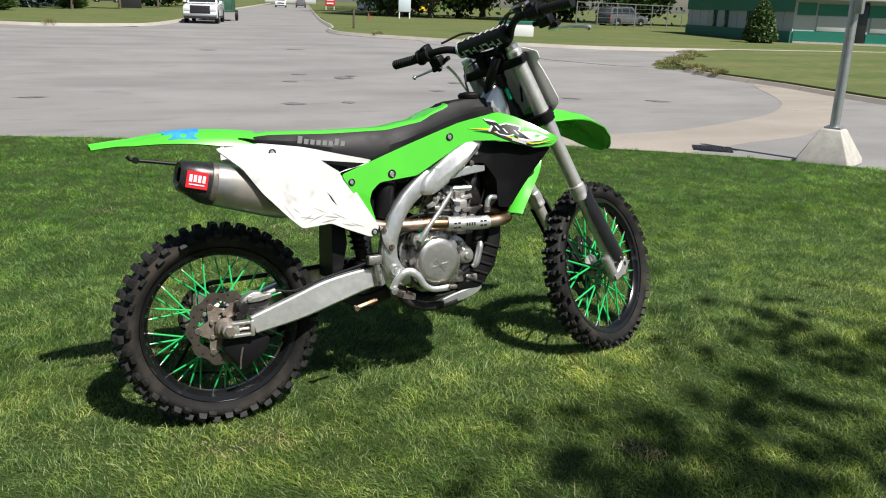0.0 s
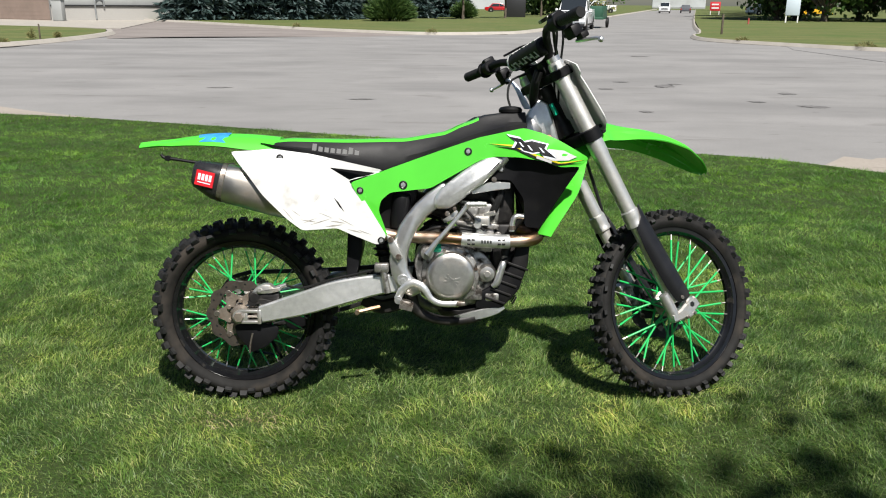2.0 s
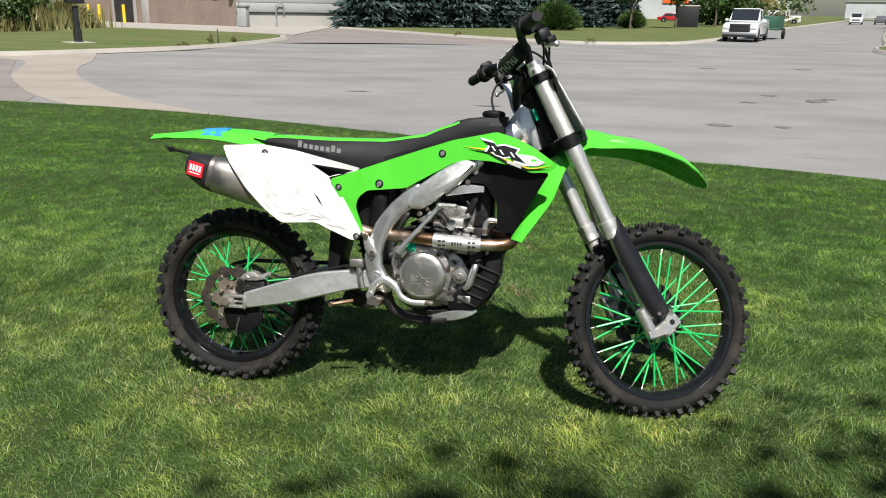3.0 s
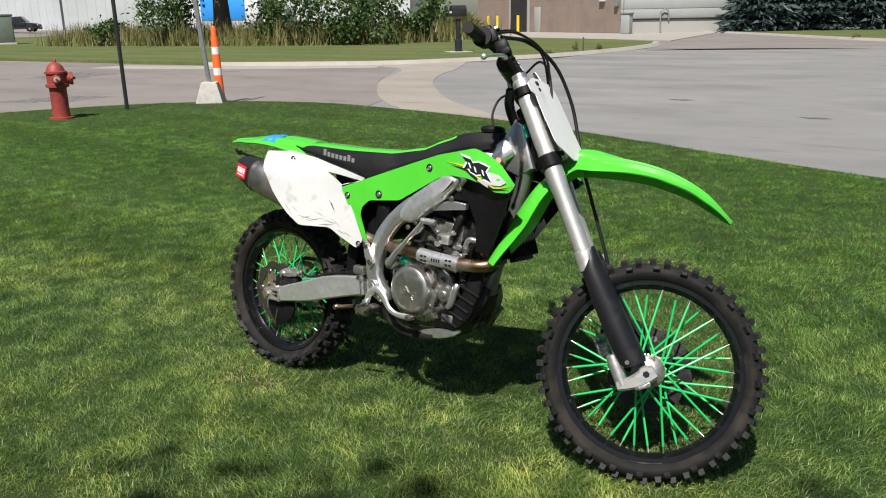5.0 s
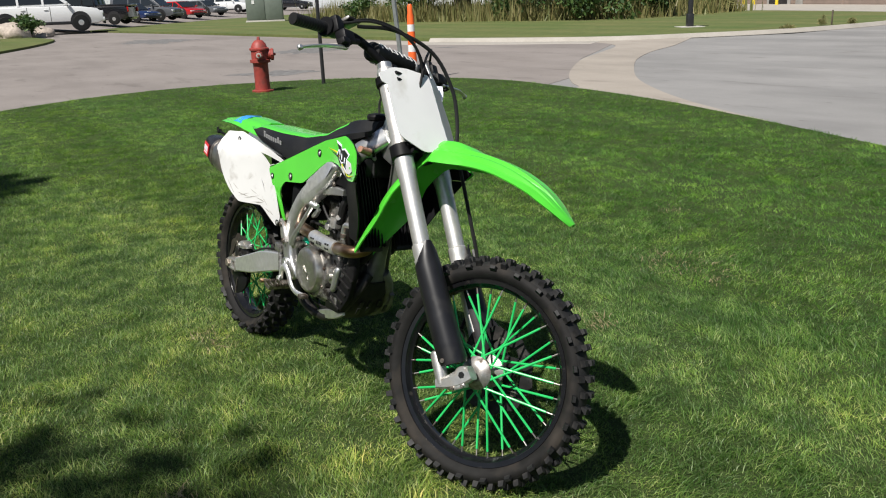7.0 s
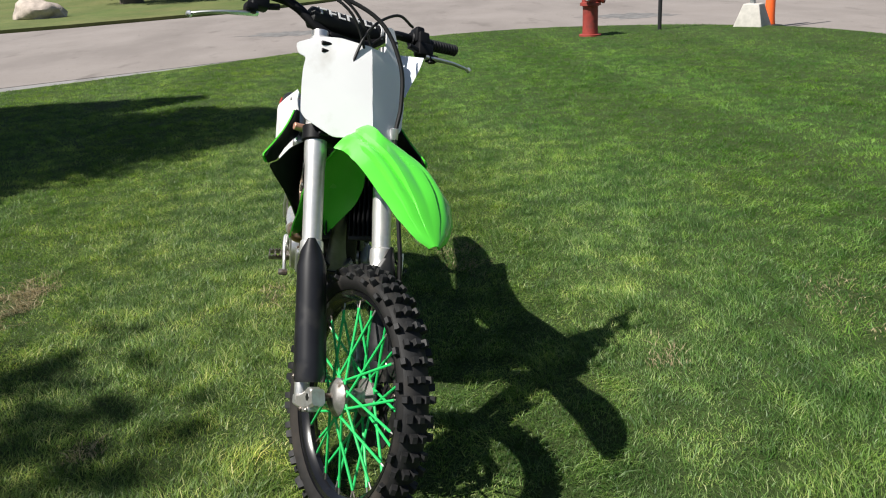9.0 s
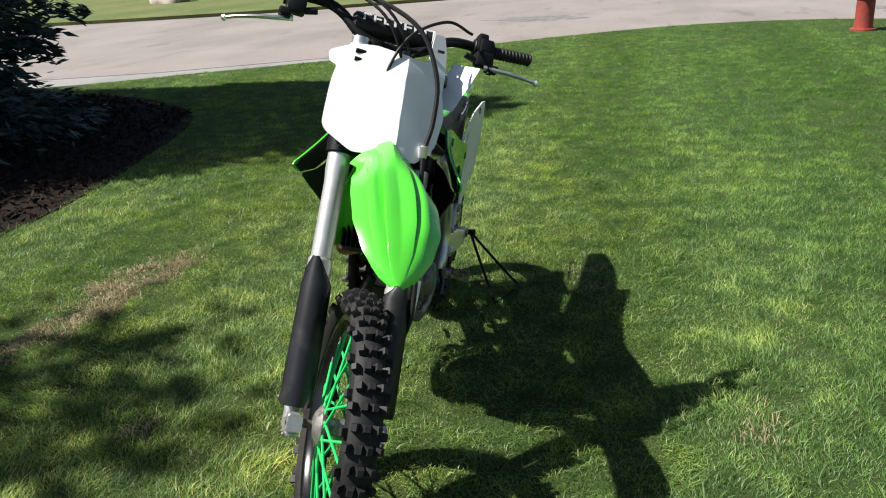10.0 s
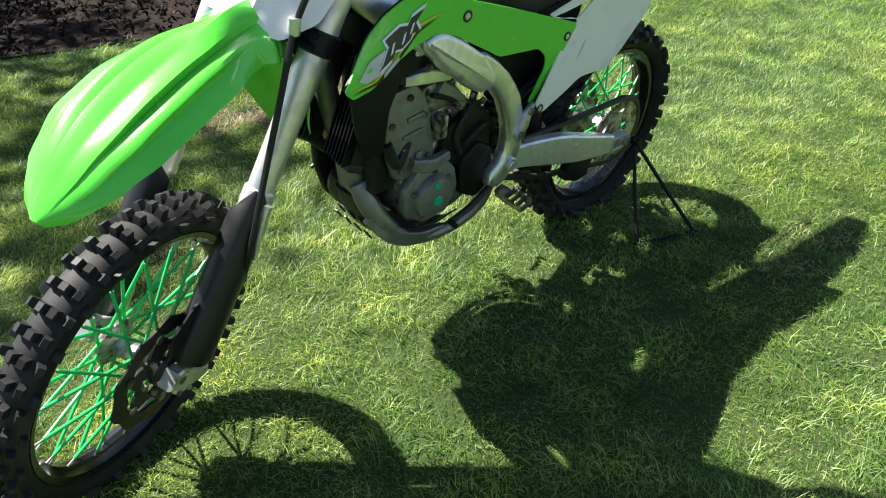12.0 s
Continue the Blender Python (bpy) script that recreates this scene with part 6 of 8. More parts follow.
part("reservoir_cap", box((0.0, -0.225, 0.178), (0.05, 0.06, 0.012), bev=0.004), M["cast"], bike, "", STEER)
for p, r in (([(0.02, -0.21, 0.16), (0.085, -0.10, 0.15), (0.135, 0.02, 0.085), (0.142, 0.085, -0.03), (0.125, 0.10, -0.14), (0.106, 0.094, -0.23), (0.092, 0.112, -0.36), (0.080, 0.128, -0.48), (0.068, 0.142, -0.58), (0.048, 0.146, -0.66), (0.0, 0.13, -0.74), (-0.03, 0.10, -0.80)], 0.0062), ([(-0.01, -0.27, 0.165), (0.06, -0.17, 0.175), (0.11, -0.06, 0.12), (0.09, 0.02, 0.02), (0.04, 0.05, -0.10)], 0.0042), ([(-0.005, -0.275, 0.16), (0.07, -0.18, 0.16), (0.12, -0.07, 0.10), (0.09, 0.0, 0.0), (0.03, 0.03, -0.12)], 0.0042), ([(0.03, 0.19, 0.15), (0.09, 0.10, 0.14), (0.11, 0.0, 0.06), (0.08, -0.04, -0.06), (0.03, -0.04, -0.16)], 0.0042), ([(-0.02, 0.20, 0.14), (0.03, 0.10, 0.10), (0.05, 0.02, 0.02), (0.02, 0.0, -0.10)], 0.0035)):
    part("cable", tube(p, r, 8, 6), M["rubber"], bike, "black control cable", STEER)
part("hose_clamp", rod((0.112, 0.090, -0.205), (0.100, 0.094, -0.235), 0.011, segs=12), M["alu"], bike, "", STEER)
part("hose_guide", beam([(0.06, 0.150, -0.545), (0.048, 0.150, -0.62), (0.03, 0.148, -0.66)], [(0.014, 0.012)] * 3), M["alu"], bike, "", STEER)
A0, A1, B0, B1 = Vector((-0.018, 0.165, 0.072)), Vector((-0.034, 0.110, -0.056)), Vector((0.036, 0.227, 0.059)), Vector((0.030, 0.172, -0.073))
part("paper_tag", bent_sheet([(0, 0), (1, 0), (1, 1), (0, 1)], lambda u, v: A0.lerp(B0, u).lerp(A1.lerp(B1, u), v) + Vector((0.006 * math.sin(5 * v), 0, 0)), 5), M["paper"], bike, "white paper sheet tied to the bars", STEER, solid=0.0008)

# -- the stand that holds it up --
stand = thing("triangle_stand", Matrix(), "black steel triangle stand propping the rear axle", "stand")
top = BIKE @ Vector((-0.045, 0.14, 0.315))
part("stand_hook", rod(top + Vector((0, -0.02, 0)), top + Vector((0, 0.03, 0)), 0.012), M["black"], stand)
for x, y in ((0.04, 0.245), (-0.15, 0.325)):
    part("stand_leg", tube([top + Vector((0, 0.01, 0)), ((top.x + x) / 2, (top.y + y) / 2, 0.15), (x, y, 0.004)], 0.006, 8, 2), M["black"], stand)
part("stand_foot", rod((0.05, 0.241, 0.012), (-0.16, 0.329, 0.012), 0.006), M["black"], stand)


# ---- trees, shrubs and turf ----
rng = np.random.default_rng(7)


def cloud_mesh(name, verts, faces, material):
    me = bpy.data.meshes.new(name)
    me.vertices.add(len(verts))
    me.vertices.foreach_set("co", np.asarray(verts, dtype=np.float32).ravel())
    n, k = faces.shape
    me.loops.add(n * k)
    me.loops.foreach_set("vertex_index", faces.astype(np.int32).ravel())
    me.polygons.add(n)
    me.polygons.foreach_set("loop_start", np.arange(0, n * k, k, dtype=np.int32))
    me.update(calc_edges=True)
    me.materials.append(material)
    return me


def leaf_quads(centres, size, spread=1.0, long=1.6, droop=0.0):
    """Small folded leaves, one quad each, at the given centres, turned at random."""
    n = len(centres)
    d = rng.normal(size=(n, 3))
    d[:, 2] = d[:, 2] * spread - droop
    d /= np.linalg.norm(d, axis=1, keepdims=True)
    e = np.cross(d, rng.normal(size=(n, 3)))
    e /= np.linalg.norm(e, axis=1, keepdims=True)
    s = size * rng.uniform(0.6, 1.3, (n, 1))
    a, b = d * s * long * 0.5, e * s * 0.5
    v = np.stack([centres - a, centres + b, centres + a, centres - b], 1).reshape(-1, 3)
    return v, np.arange(n * 4).reshape(n, 4)


def tree(name, m, h, trunk_h, r, leaf, clumps, per, label, material="leaf", trunk_r=0.12, squash=0.8, clump=0.16):
    """A tapered trunk, limbs to each clump, and a crown of many small leaves with gaps."""
    t = thing(name, m, label, "tree")
    bm = tube([(0, 0, -0.1), (0.03, 0.02, trunk_h * 0.5), (-0.02, 0.03, trunk_h), (0.05, 0, h * 0.8)], [trunk_r * 1.35, trunk_r, trunk_r * 0.85, trunk_r * 0.2], 12, 4)
    cs = []
    for i in range(clumps):
        a, z = rng.uniform(0, 2 * math.pi), rng.uniform(-1, 1)
        q = math.sqrt(1 - z * z) * rng.uniform(0.45, 1.0)
        c = np.array([r * q * math.cos(a), r * q * math.sin(a), trunk_h + (h - trunk_h) * 0.52 + z * (h - trunk_h) * 0.46])
        cs.append(c)
        if i % 3 == 0:
            z0 = trunk_h * rng.uniform(0.85, 1.1)
            add_tube(bm, [(0, 0, z0), tuple(c * 0.5 + np.array([0, 0, z0 * 0.5 + 0.05])), tuple(c)], [trunk_r * 0.42, trunk_r * 0.22, trunk_r * 0.06], 6, 3)
    part("trunk", bm, M["bark"], t)
    pts = np.concatenate([c + rng.normal(size=(per, 3)) * np.array([1, 1, squash]) * r * clump for c in cs])
    ob = new("crown", cloud_mesh("crown", *leaf_quads(pts, leaf), M[material]))
    ob.parent = t
    tagged(ob, kind="stuff")
    return t


def spruce(name, m, h, r, tiers, leaf, label, seed, dense=1, taper=0.85):
    """A conifer: straight trunk, tiers of drooping boughs, each bough set with needle sprays that point outwards."""
    g = np.random.default_rng(seed)
    t = thing(name, m, label, "spruce")
    bm = rod((0, 0, -0.1), (0, 0, h * 0.97), 0.02 * h, 0.01, segs=10)
    pts, dirs = [], []
    for k in range(tiers):
        f = k / tiers
        z = 0.12 + h * 0.97 * f
        rr = r * (1 - f) ** taper * g.uniform(0.85, 1.1)
        n = max(5, int(15 * (1 - f)) + 4)
        for j in range(n):
            a = 2 * math.pi * (j + g.uniform(-0.3, 0.3)) / n
            L = rr * g.uniform(0.75, 1.12)
            tip = np.array([math.cos(a) * L, math.sin(a) * L, z - 0.16 * L + 0.08])
            base = np.array([0, 0, z + 0.10 * L])
            if leaf < 0.1:
                add_rod(bm, tuple(base), tuple(base + (tip - base) * 0.85), 0.018 * (1 - f) + 0.006, 0.004, segs=4)
            c = int((10 + 60 * L / max(r, 1)) * dense)
            u = np.sqrt(g.uniform(0.03, 1, (c, 1)))
            side = np.array([-math.sin(a), math.cos(a), 0])
            off = g.normal(0, 0.16, (c, 1)) * (1.15 - u * 0.5)
            pts.append(base + (tip - base) * u + side * off * L + np.array([0, 0, 1]) * g.normal(-0.02, 0.05, (c, 1)))
            dirs.append((tip - base) / np.linalg.norm(tip - base) * 0.8 + side * np.clip(off * 4, -1, 1) + g.normal(0, 0.28, (c, 3)))
    part("trunk", bm, M["bark"], t)
    p, d = np.concatenate(pts), np.concatenate(dirs)
    d /= np.linalg.norm(d, axis=1, keepdims=True)
    e = np.cross(d, g.normal(0, 1, (len(p), 3)))
    e /= np.linalg.norm(e, axis=1, keepdims=True)
    s = leaf * g.uniform(0.7, 1.3, (len(p), 1))
    v = np.stack([p - d * s * 2, p + e * s * 0.5 - d * s * 0.4, p + d * s * 2, p - e * s * 0.5 - d * s * 0.4], 1).reshape(-1, 3)
    ob = new("foliage", cloud_mesh("foliage", v, np.arange(len(p) * 4).reshape(-1, 4), M["spruce"]))
    ob.parent = t
    tagged(ob, kind="stuff")
    return t


spruce("blue_spruce", pose(-2.3, -6.6, 0), 9.4, 2.75, 50, 0.034, "dark blue-green spruce standing in a mulch bed", 3, 5.5, 0.52)
spruce("blue_spruce", pose(-3.85, -7.35, 0), 9.0, 1.8, 40, 0.046, "dark spruce behind another in the mulch bed", 4, 2.6, 0.7)
tree("shade_tree", pose(3.42, -6.70, 0, 0, 0, 38) @ Matrix.Diagonal((1.44, 0.94, 1.0, 1.0)), 7.6, 3.6, 2.45, 0.088, 54, 80, "leafy broad tree whose shade falls on the lawn", trunk_r=0.16, clump=0.085)


# mulch bed and its chips
bed = [(1.6, -3.6), (0.6, -3.0), (-0.9, -2.72), (-2.4, -2.9), (-4.3, -3.5), (-5.4, -5.2), (-5.3, -7.6), (-3.6, -9.2), (-0.8, -9.6), (1.6, -8.0), (2.2, -5.4)]
slab(bed, -0.05, 0.010, M["mulch"], "mulch_bed", "dark brown bark mulch bed under the spruce", category="mulch bed", steps=5)
n = 26000
c = np.stack([rng.uniform(-5.4, 2.0, n), rng.uniform(-9.4, -2.7, n), rng.uniform(0.008, 0.045, n)], 1)
poly = np.array(bed)


def inside(p, poly):
    x, y = p[:, 0], p[:, 1]
    r = np.zeros(len(p), bool)
    for (x0, y0), (x1, y1) in zip(poly, np.roll(poly, -1, 0)):
        k = (y0 > y) != (y1 > y)
        r ^= k & (x < (x1 - x0) * (y - y0) / (y1 - y0 + 1e-12) + x0)
    return r


M["chip"] = leaf_mat("bark_chip", ((0.010, 0.007, 0.006), (0.024, 0.016, 0.012), (0.050, 0.032, 0.024)), 0.0, 1.0)
M["chip"].node_tree.nodes["Principled BSDF"].inputs["Specular IOR Level"].default_value = 0.12
M["mulch"].node_tree.nodes["Principled BSDF"].inputs["Specular IOR Level"].default_value = 0.12
c = c[inside(c, poly)]
tagged(new("mulch_chips", cloud_mesh("mulch_chips", *leaf_quads(c, 0.022, 0.7, 2.6), M["chip"])), "loose dark bark chips", "mulch", kind="stuff")

# grass blades
curve = np.array([(p.x, p.y) for p in curve_points([(x, y, 0) for x, y in NEAR] + [(*NEAR[0], 0)], 6)[:-1]])


DRY = [(0.10, -1.52, 0.36, 0.11, 1.5), (0.55, -1.60, 0.24, 0.07, 1.2), (-0.25, -1.42, 0.20, 0.08, 1.0), (1.13, -0.76, 0.06, 0.04, 0.6), (-5.8, -2.55, 0.35, 0.16, 0.9), (-0.26, 2.95, 0.10, 0.10, 0.5), (0.02, -0.26, 0.14, 0.06, 0.25), (-0.3, 0.6, 0.2, 0.1, 0.25), (0.6, 2.1, 0.25, 0.15, 0.25), (0.9, 1.2, 0.10, 0.06, 0.35)]


def dryness(p):
    """How dead the turf is at each place: ragged patches."""
    d = np.zeros(len(p))
    for x, y, rx, ry, k in DRY:
        q = np.hypot((p[:, 0] - x) / rx, (p[:, 1] - y) / ry) + 0.25 * np.sin(p[:, 0] * 31 + p[:, 1] * 17) + 0.2 * np.sin(p[:, 0] * 13 - p[:, 1] * 41)
        d = np.maximum(d, k * np.clip(1.6 - q, 0, 1))
    return d


def blades(n, x0, x1, y0, y1, keep, h, w, name, segs, seed, dry=False, material="blade"):
    g = np.random.default_rng(seed)
    p = np.stack([g.uniform(x0, x1, n), g.uniform(y0, y1, n)], 1)
    p = p[keep(p) > g.uniform(0, 1, n)]
    p = p[inside(p, curve) & ~inside(p, poly)]
    dead = dryness(p) > g.uniform(0, 1, len(p))
    p = p[dead if dry else ~dead]
    n = len(p)
    # clumps lean together
    cell = np.floor(p * 9).astype(int)
    key = (cell[:, 0] * 73856093 ^ cell[:, 1] * 19349663) & 0xFFFF
    wide = np.floor(p @ np.array([[0.8, -0.6], [0.6, 0.8]]) * 3.7 + 0.35 * np.sin(p[:, ::-1] * 9)).astype(int)
    tuft_key = (wide[:, 0] * 83492791 ^ wide[:, 1] * 19349663) & 0xFFFF
    lean = g.normal(0, 1, (65536, 2))[key] * 0.26 + g.normal(0, 1, (65536, 2))[tuft_key] * 0.12 + g.normal(0, 0.78, (n, 2))
    # the mower laid it over, one way and then the other
    lean[:, 0] += 0.42 * np.tanh(3 * np.sin(2 * math.pi * (p[:, 1] + 0.12 * np.sin(p[:, 0] * 0.9)) / 2.1))
    tall = (0.52 + 0.86 * g.uniform(0, 1, 65536)[key]) * (0.80 + 0.40 * g.uniform(0, 1, 65536)[tuft_key]) * h * g.uniform(0.5, 1.2, n)
    a = g.uniform(0, 2 * math.pi, n)
    wid = w * g.uniform(0.7, 1.3, n)
    s = np.stack([np.cos(a) * wid / 2, np.sin(a) * wid / 2], 1)
    z = lambda v: np.full((n, 1), 0.0) + v[:, None]
    base = np.concatenate([p, np.full((n, 1), -0.004)], 1)
    side = np.concatenate([s, np.zeros((n, 1))], 1)
    tip = base + np.concatenate([lean * tall[:, None], z(tall * 0.85)], 1)
    if segs == 1:
        v = np.stack([base - side, base + side, tip], 1).reshape(-1, 3)
        f = np.arange(n * 3).reshape(n, 3)
    else:
        mid = base + np.concatenate([lean * tall[:, None] * 0.28, z(tall * 0.58)], 1)
        v = np.stack([base - side, base + side, mid + side * 0.8, mid - side * 0.8, tip], 1).reshape(-1, 3)
        i = np.arange(n)[:, None] * 5
        f = np.concatenate([i + np.array([[0, 1, 2]]), i + np.array([[0, 2, 3]]), i + np.array([[3, 2, 4]])])
    ob = tagged(new(name, cloud_mesh(name, v, f, M["straw" if dry else material])), "short dead straw-coloured lawn grass" if dry else "short green lawn grass blades", "grass", kind="stuff")
    return ob


def near_share(p):
    d = np.hypot((p[:, 0] - 0.9) / 1.5, p[:, 1] + 0.1)
    return np.clip(1.55 - d / 2.3, 0, 1)


def far_share(p):
    d = np.hypot((p[:, 0] - 0.9) / 1.5, p[:, 1] + 0.1)
    return np.clip(d / 1.5 - 1.0, 0, 1) * np.clip(1.9 - d / 5.5, 0.25, 1)


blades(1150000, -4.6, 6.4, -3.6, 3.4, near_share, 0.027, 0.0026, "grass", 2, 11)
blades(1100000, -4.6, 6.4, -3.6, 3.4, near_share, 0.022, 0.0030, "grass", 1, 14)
blades(1500000, -4.6, 6.4, -3.6, 3.4, near_share, 0.024, 0.004, "dry_grass", 2, 13, True)
blades(1500000, -11.9, 8.6, -6.0, 8.3, far_share, 0.029, 0.0056, "grass", 1, 12, material="blade_far")


# ---- street furniture on and near the lawn ----
M["hydrant"] = mat("faded_red_paint", (0.30, 0.045, 0.035), 0.55, vary=0.15, scale=20, dirt=(0.16, 0.05, 0.04), dscale=8)
M["galv"] = mat("galvanised_steel", (0.42, 0.44, 0.45), 0.45, 0.8, vary=0.1, scale=15)
M["orange"] = mat("orange_plastic", (0.85, 0.13, 0.02), 0.5, vary=0.05)
M["bandwhite"] = mat("white_band", (0.75, 0.75, 0.75), 0.4, vary=0.05)
M["block"] = mat("pale_concrete_block", (0.45, 0.43, 0.39), 0.85, vary=0.12, scale=12, bump=0.004, bscale=60)
M["postblack"] = mat("black_post_paint", (0.02, 0.02, 0.022), 0.45, vary=0.1)
M["box_green"] = mat("grey_green_enamel", (0.13, 0.155, 0.13), 0.5, vary=0.08, scale=3)
M["rock"] = mat("pale_boulder", (0.40, 0.34, 0.29), 0.85, vary=0.25, scale=5, bump=0.03, bscale=6)
M["yellowpaint"] = mat("yellow_paint", (0.75, 0.55, 0.03), 0.5, vary=0.08)

hyd = thing("fire_hydrant", pose(-10.05, 4.05, 0, 0, 0, 154), "faded red cast iron fire hydrant on the lawn", "hydrant")
S9 = 1.12
body = part("barrel", lathe([(0.16, 0.0), (0.16, 0.025), (0.115, 0.03), (0.11, 0.10), (0.11, 0.40), (0.115, 0.42), (0.15, 0.43), (0.15, 0.47), (0.125, 0.475), (0.125, 0.60), (0.145, 0.61), (0.145, 0.635), (0.12, 0.645), (0.10, 0.70), (0.06, 0.745), (0.03, 0.755), (0.001, 0.755)], pose(0, 0, 0, 90), 28), M["hydrant"], hyd, "", Matrix.Scale(S9, 4))
part("operating_nut", rod((0, 0, 0.74), (0, 0, 0.80), 0.028, 0.022, segs=5), M["hydrant"], hyd, "", Matrix.Scale(S9, 4))
for d, r in (((0, -1, 0), 0.075), ((1, 0, 0), 0.055), ((-1, 0, 0), 0.055)):
    v = Vector(d)
    bm = rod(v * 0.09 + Vector((0, 0, 0.54)), v * 0.19 + Vector((0, 0, 0.54)), r, segs=18)
    add_rod(bm, v * 0.16 + Vector((0, 0, 0.54)), v * 0.205 + Vector((0, 0, 0.54)), r * 1.15, segs=8)
    add_rod(bm, v * 0.20 + Vector((0, 0, 0.54)), v * 0.235 + Vector((0, 0, 0.54)), 0.02, segs=5)
    part("outlet", bm, M["hydrant"], hyd, "", Matrix.Scale(S9, 4))
    if d[0] < 0:
        part("outlet_cap", rod(v * 0.206 + Vector((0, 0, 0.54)), v * 0.214 + Vector((0, 0, 0.54)), 0.04, segs=8), M["block"], hyd, "pale worn outlet cap", Matrix.Scale(S9, 4))

mp = thing("marker_post", pose(-10.4, 5.35, 0, 0.3, -0.6, 0), "thin dark steel marker post", "post")
part("shaft", rod((0, 0, -0.1), (0, 0, 2.9), 0.033, segs=10), M["postblack"], mp)
part("sign_plate", box((0, 0.03, 2.6), (0.30, 0.012, 0.45), bev=0.004), M["bandwhite"], mp)


def pyramid_base(parent, w, top, h):
    bm = bmesh.new()
    lo = [bm.verts.new((sx * w / 2, sy * w / 2, 0)) for sx, sy in ((-1, -1), (1, -1), (1, 1), (-1, 1))]
    md = [bm.verts.new((v.co.x * 0.97, v.co.y * 0.97, h * 0.18)) for v in lo]
    hi = [bm.verts.new((v.co.x * top / w, v.co.y * top / w, h)) for v in lo]
    ring_faces(bm, [lo, md, hi])
    part("footing", bm, M["block"], parent, "", bevel=0.015)


sp = thing("sign_post", pose(-10.15, 6.86, ROAD, 0, 0, 44), "galvanised sign post in a concrete footing", "sign post")
pyramid_base(sp, 0.50, 0.26, 0.46)
part("shaft", rod((0, 0, 0.3), (-0.20, -0.14, 3.2), 0.045, segs=4), M["galv"], sp)
lp = thing("lamp_post", pose(6.74, 3.41, ROAD, 0, 0, 25), "grey steel post in a pyramid concrete footing", "lamp post")
pyramid_base(lp, 0.52, 0.20, 0.36)
part("shaft", rod((0, 0, 0.3), (0.0, 0, 2.0), 0.048, segs=14), M["galv"], lp)
part("junction_box", box((-0.05, -0.06, 1.62), (0.10, 0.07, 0.26), bev=0.01), M["galv"], lp)
part("bracket", box((0, 0, 0.37), (0.16, 0.16, 0.02), bev=0.004), M["galv"], lp)

dl = thing("traffic_delineator", pose(-10.62, 7.40, ROAD, 0, -1.5, 0), "orange plastic traffic delineator with white bands", "delineator")
part("base", lathe([(0.24, 0), (0.24, 0.04), (0.10, 0.06)], pose(0, 0, 0, 90), 8), M["postblack"], dl, "black rubber base")
part("tube", lathe([(0.10, 0.05), (0.085, 0.2), (0.065, 1.2), (0.05, 1.25), (0.05, 1.38), (0.03, 1.42)], pose(0, 0, 0, 90), 18), M["orange"], dl)
for z in (0.42, 0.80):
    part("band", lathe([(0.086 - 0.02 * z, z), (0.0845 - 0.02 * z, z + 0.24)], pose(0, 0, 0, 90), 18), M["bandwhite"], dl, "white reflective band", solid=0.004)

mb = thing("mailbox", pose(-18.7, 25.0, 0.02, 0, 0, 60), "black mailbox on a square black post", "mailbox")
part("post", box((0, 0, 0.65), (0.16, 0.16, 1.3), bev=0.01), M["postblack"], mb)
part("plinth", box((0, 0, 0.25), (0.24, 0.24, 0.5), bev=0.02), M["postblack"], mb)
bm = box((0.0, 0, 1.52), (0.62, 0.36, 0.26), bev=0.02)
add_lathe(bm, [(0.18, -0.31), (0.18, 0.31)], pose(0, 0, 1.64, 0, 0, 90), 20)
part("box", bm, M["postblack"], mb)
part("number_bars", box((-0.315, 0, 1.56), (0.01, 0.22, 0.08)), M["bandwhite"], mb)
part("paving", box((0, 0, 0.01), (0.9, 0.9, 0.03)), M["block"], mb)

tf = thing("transformer_cabinet", pose(-65.0, 26.6, -0.1, 0, 0, 66), "grey-green steel utility cabinet on a lawn", "utility cabinet")
part("plinth", box((0, 0, 0.12), (3.2, 2.2, 0.24), bev=0.03), M["block"], tf)
part("housing", box((0, 0, 1.2), (3.0, 2.0, 2.0), bev=0.06), M["box_green"], tf)
part("lid", box((0, 0, 2.26), (3.1, 2.1, 0.14), bev=0.04), M["box_green"], tf)
part("door", box((-0.7, -1.02, 1.15), (1.4, 0.05, 1.7), bev=0.01), M["box_green"], tf)
part("door", box((0.75, -1.02, 1.15), (1.4, 0.05, 1.7), bev=0.01), M["box_green"], tf)
part("notice", box((-0.9, -1.06, 1.7), (0.22, 0.02, 0.3)), M["bandwhite"], tf)


def boulder(m, r, label, seed):
    g = np.random.default_rng(seed)
    bm = bmesh.new()
    bmesh.ops.create_icosphere(bm, subdivisions=3, radius=r)
    off = Vector(g.uniform(0, 50, 3))
    for v in bm.verts:
        k = 1 + 0.45 * noise.noise(v.co / r * 1.1 + off) + 0.12 * noise.noise(v.co / r * 3 + off)
        v.co = Vector((v.co.x * k * 1.25, v.co.y * k, max(v.co.z * k * 0.75, -0.25 * r)))
    ob = new("boulder", finish("boulder", bm, M["rock"], 50))
    ob.matrix_basis = m
    return tagged(ob, label, "boulder", "boulders")


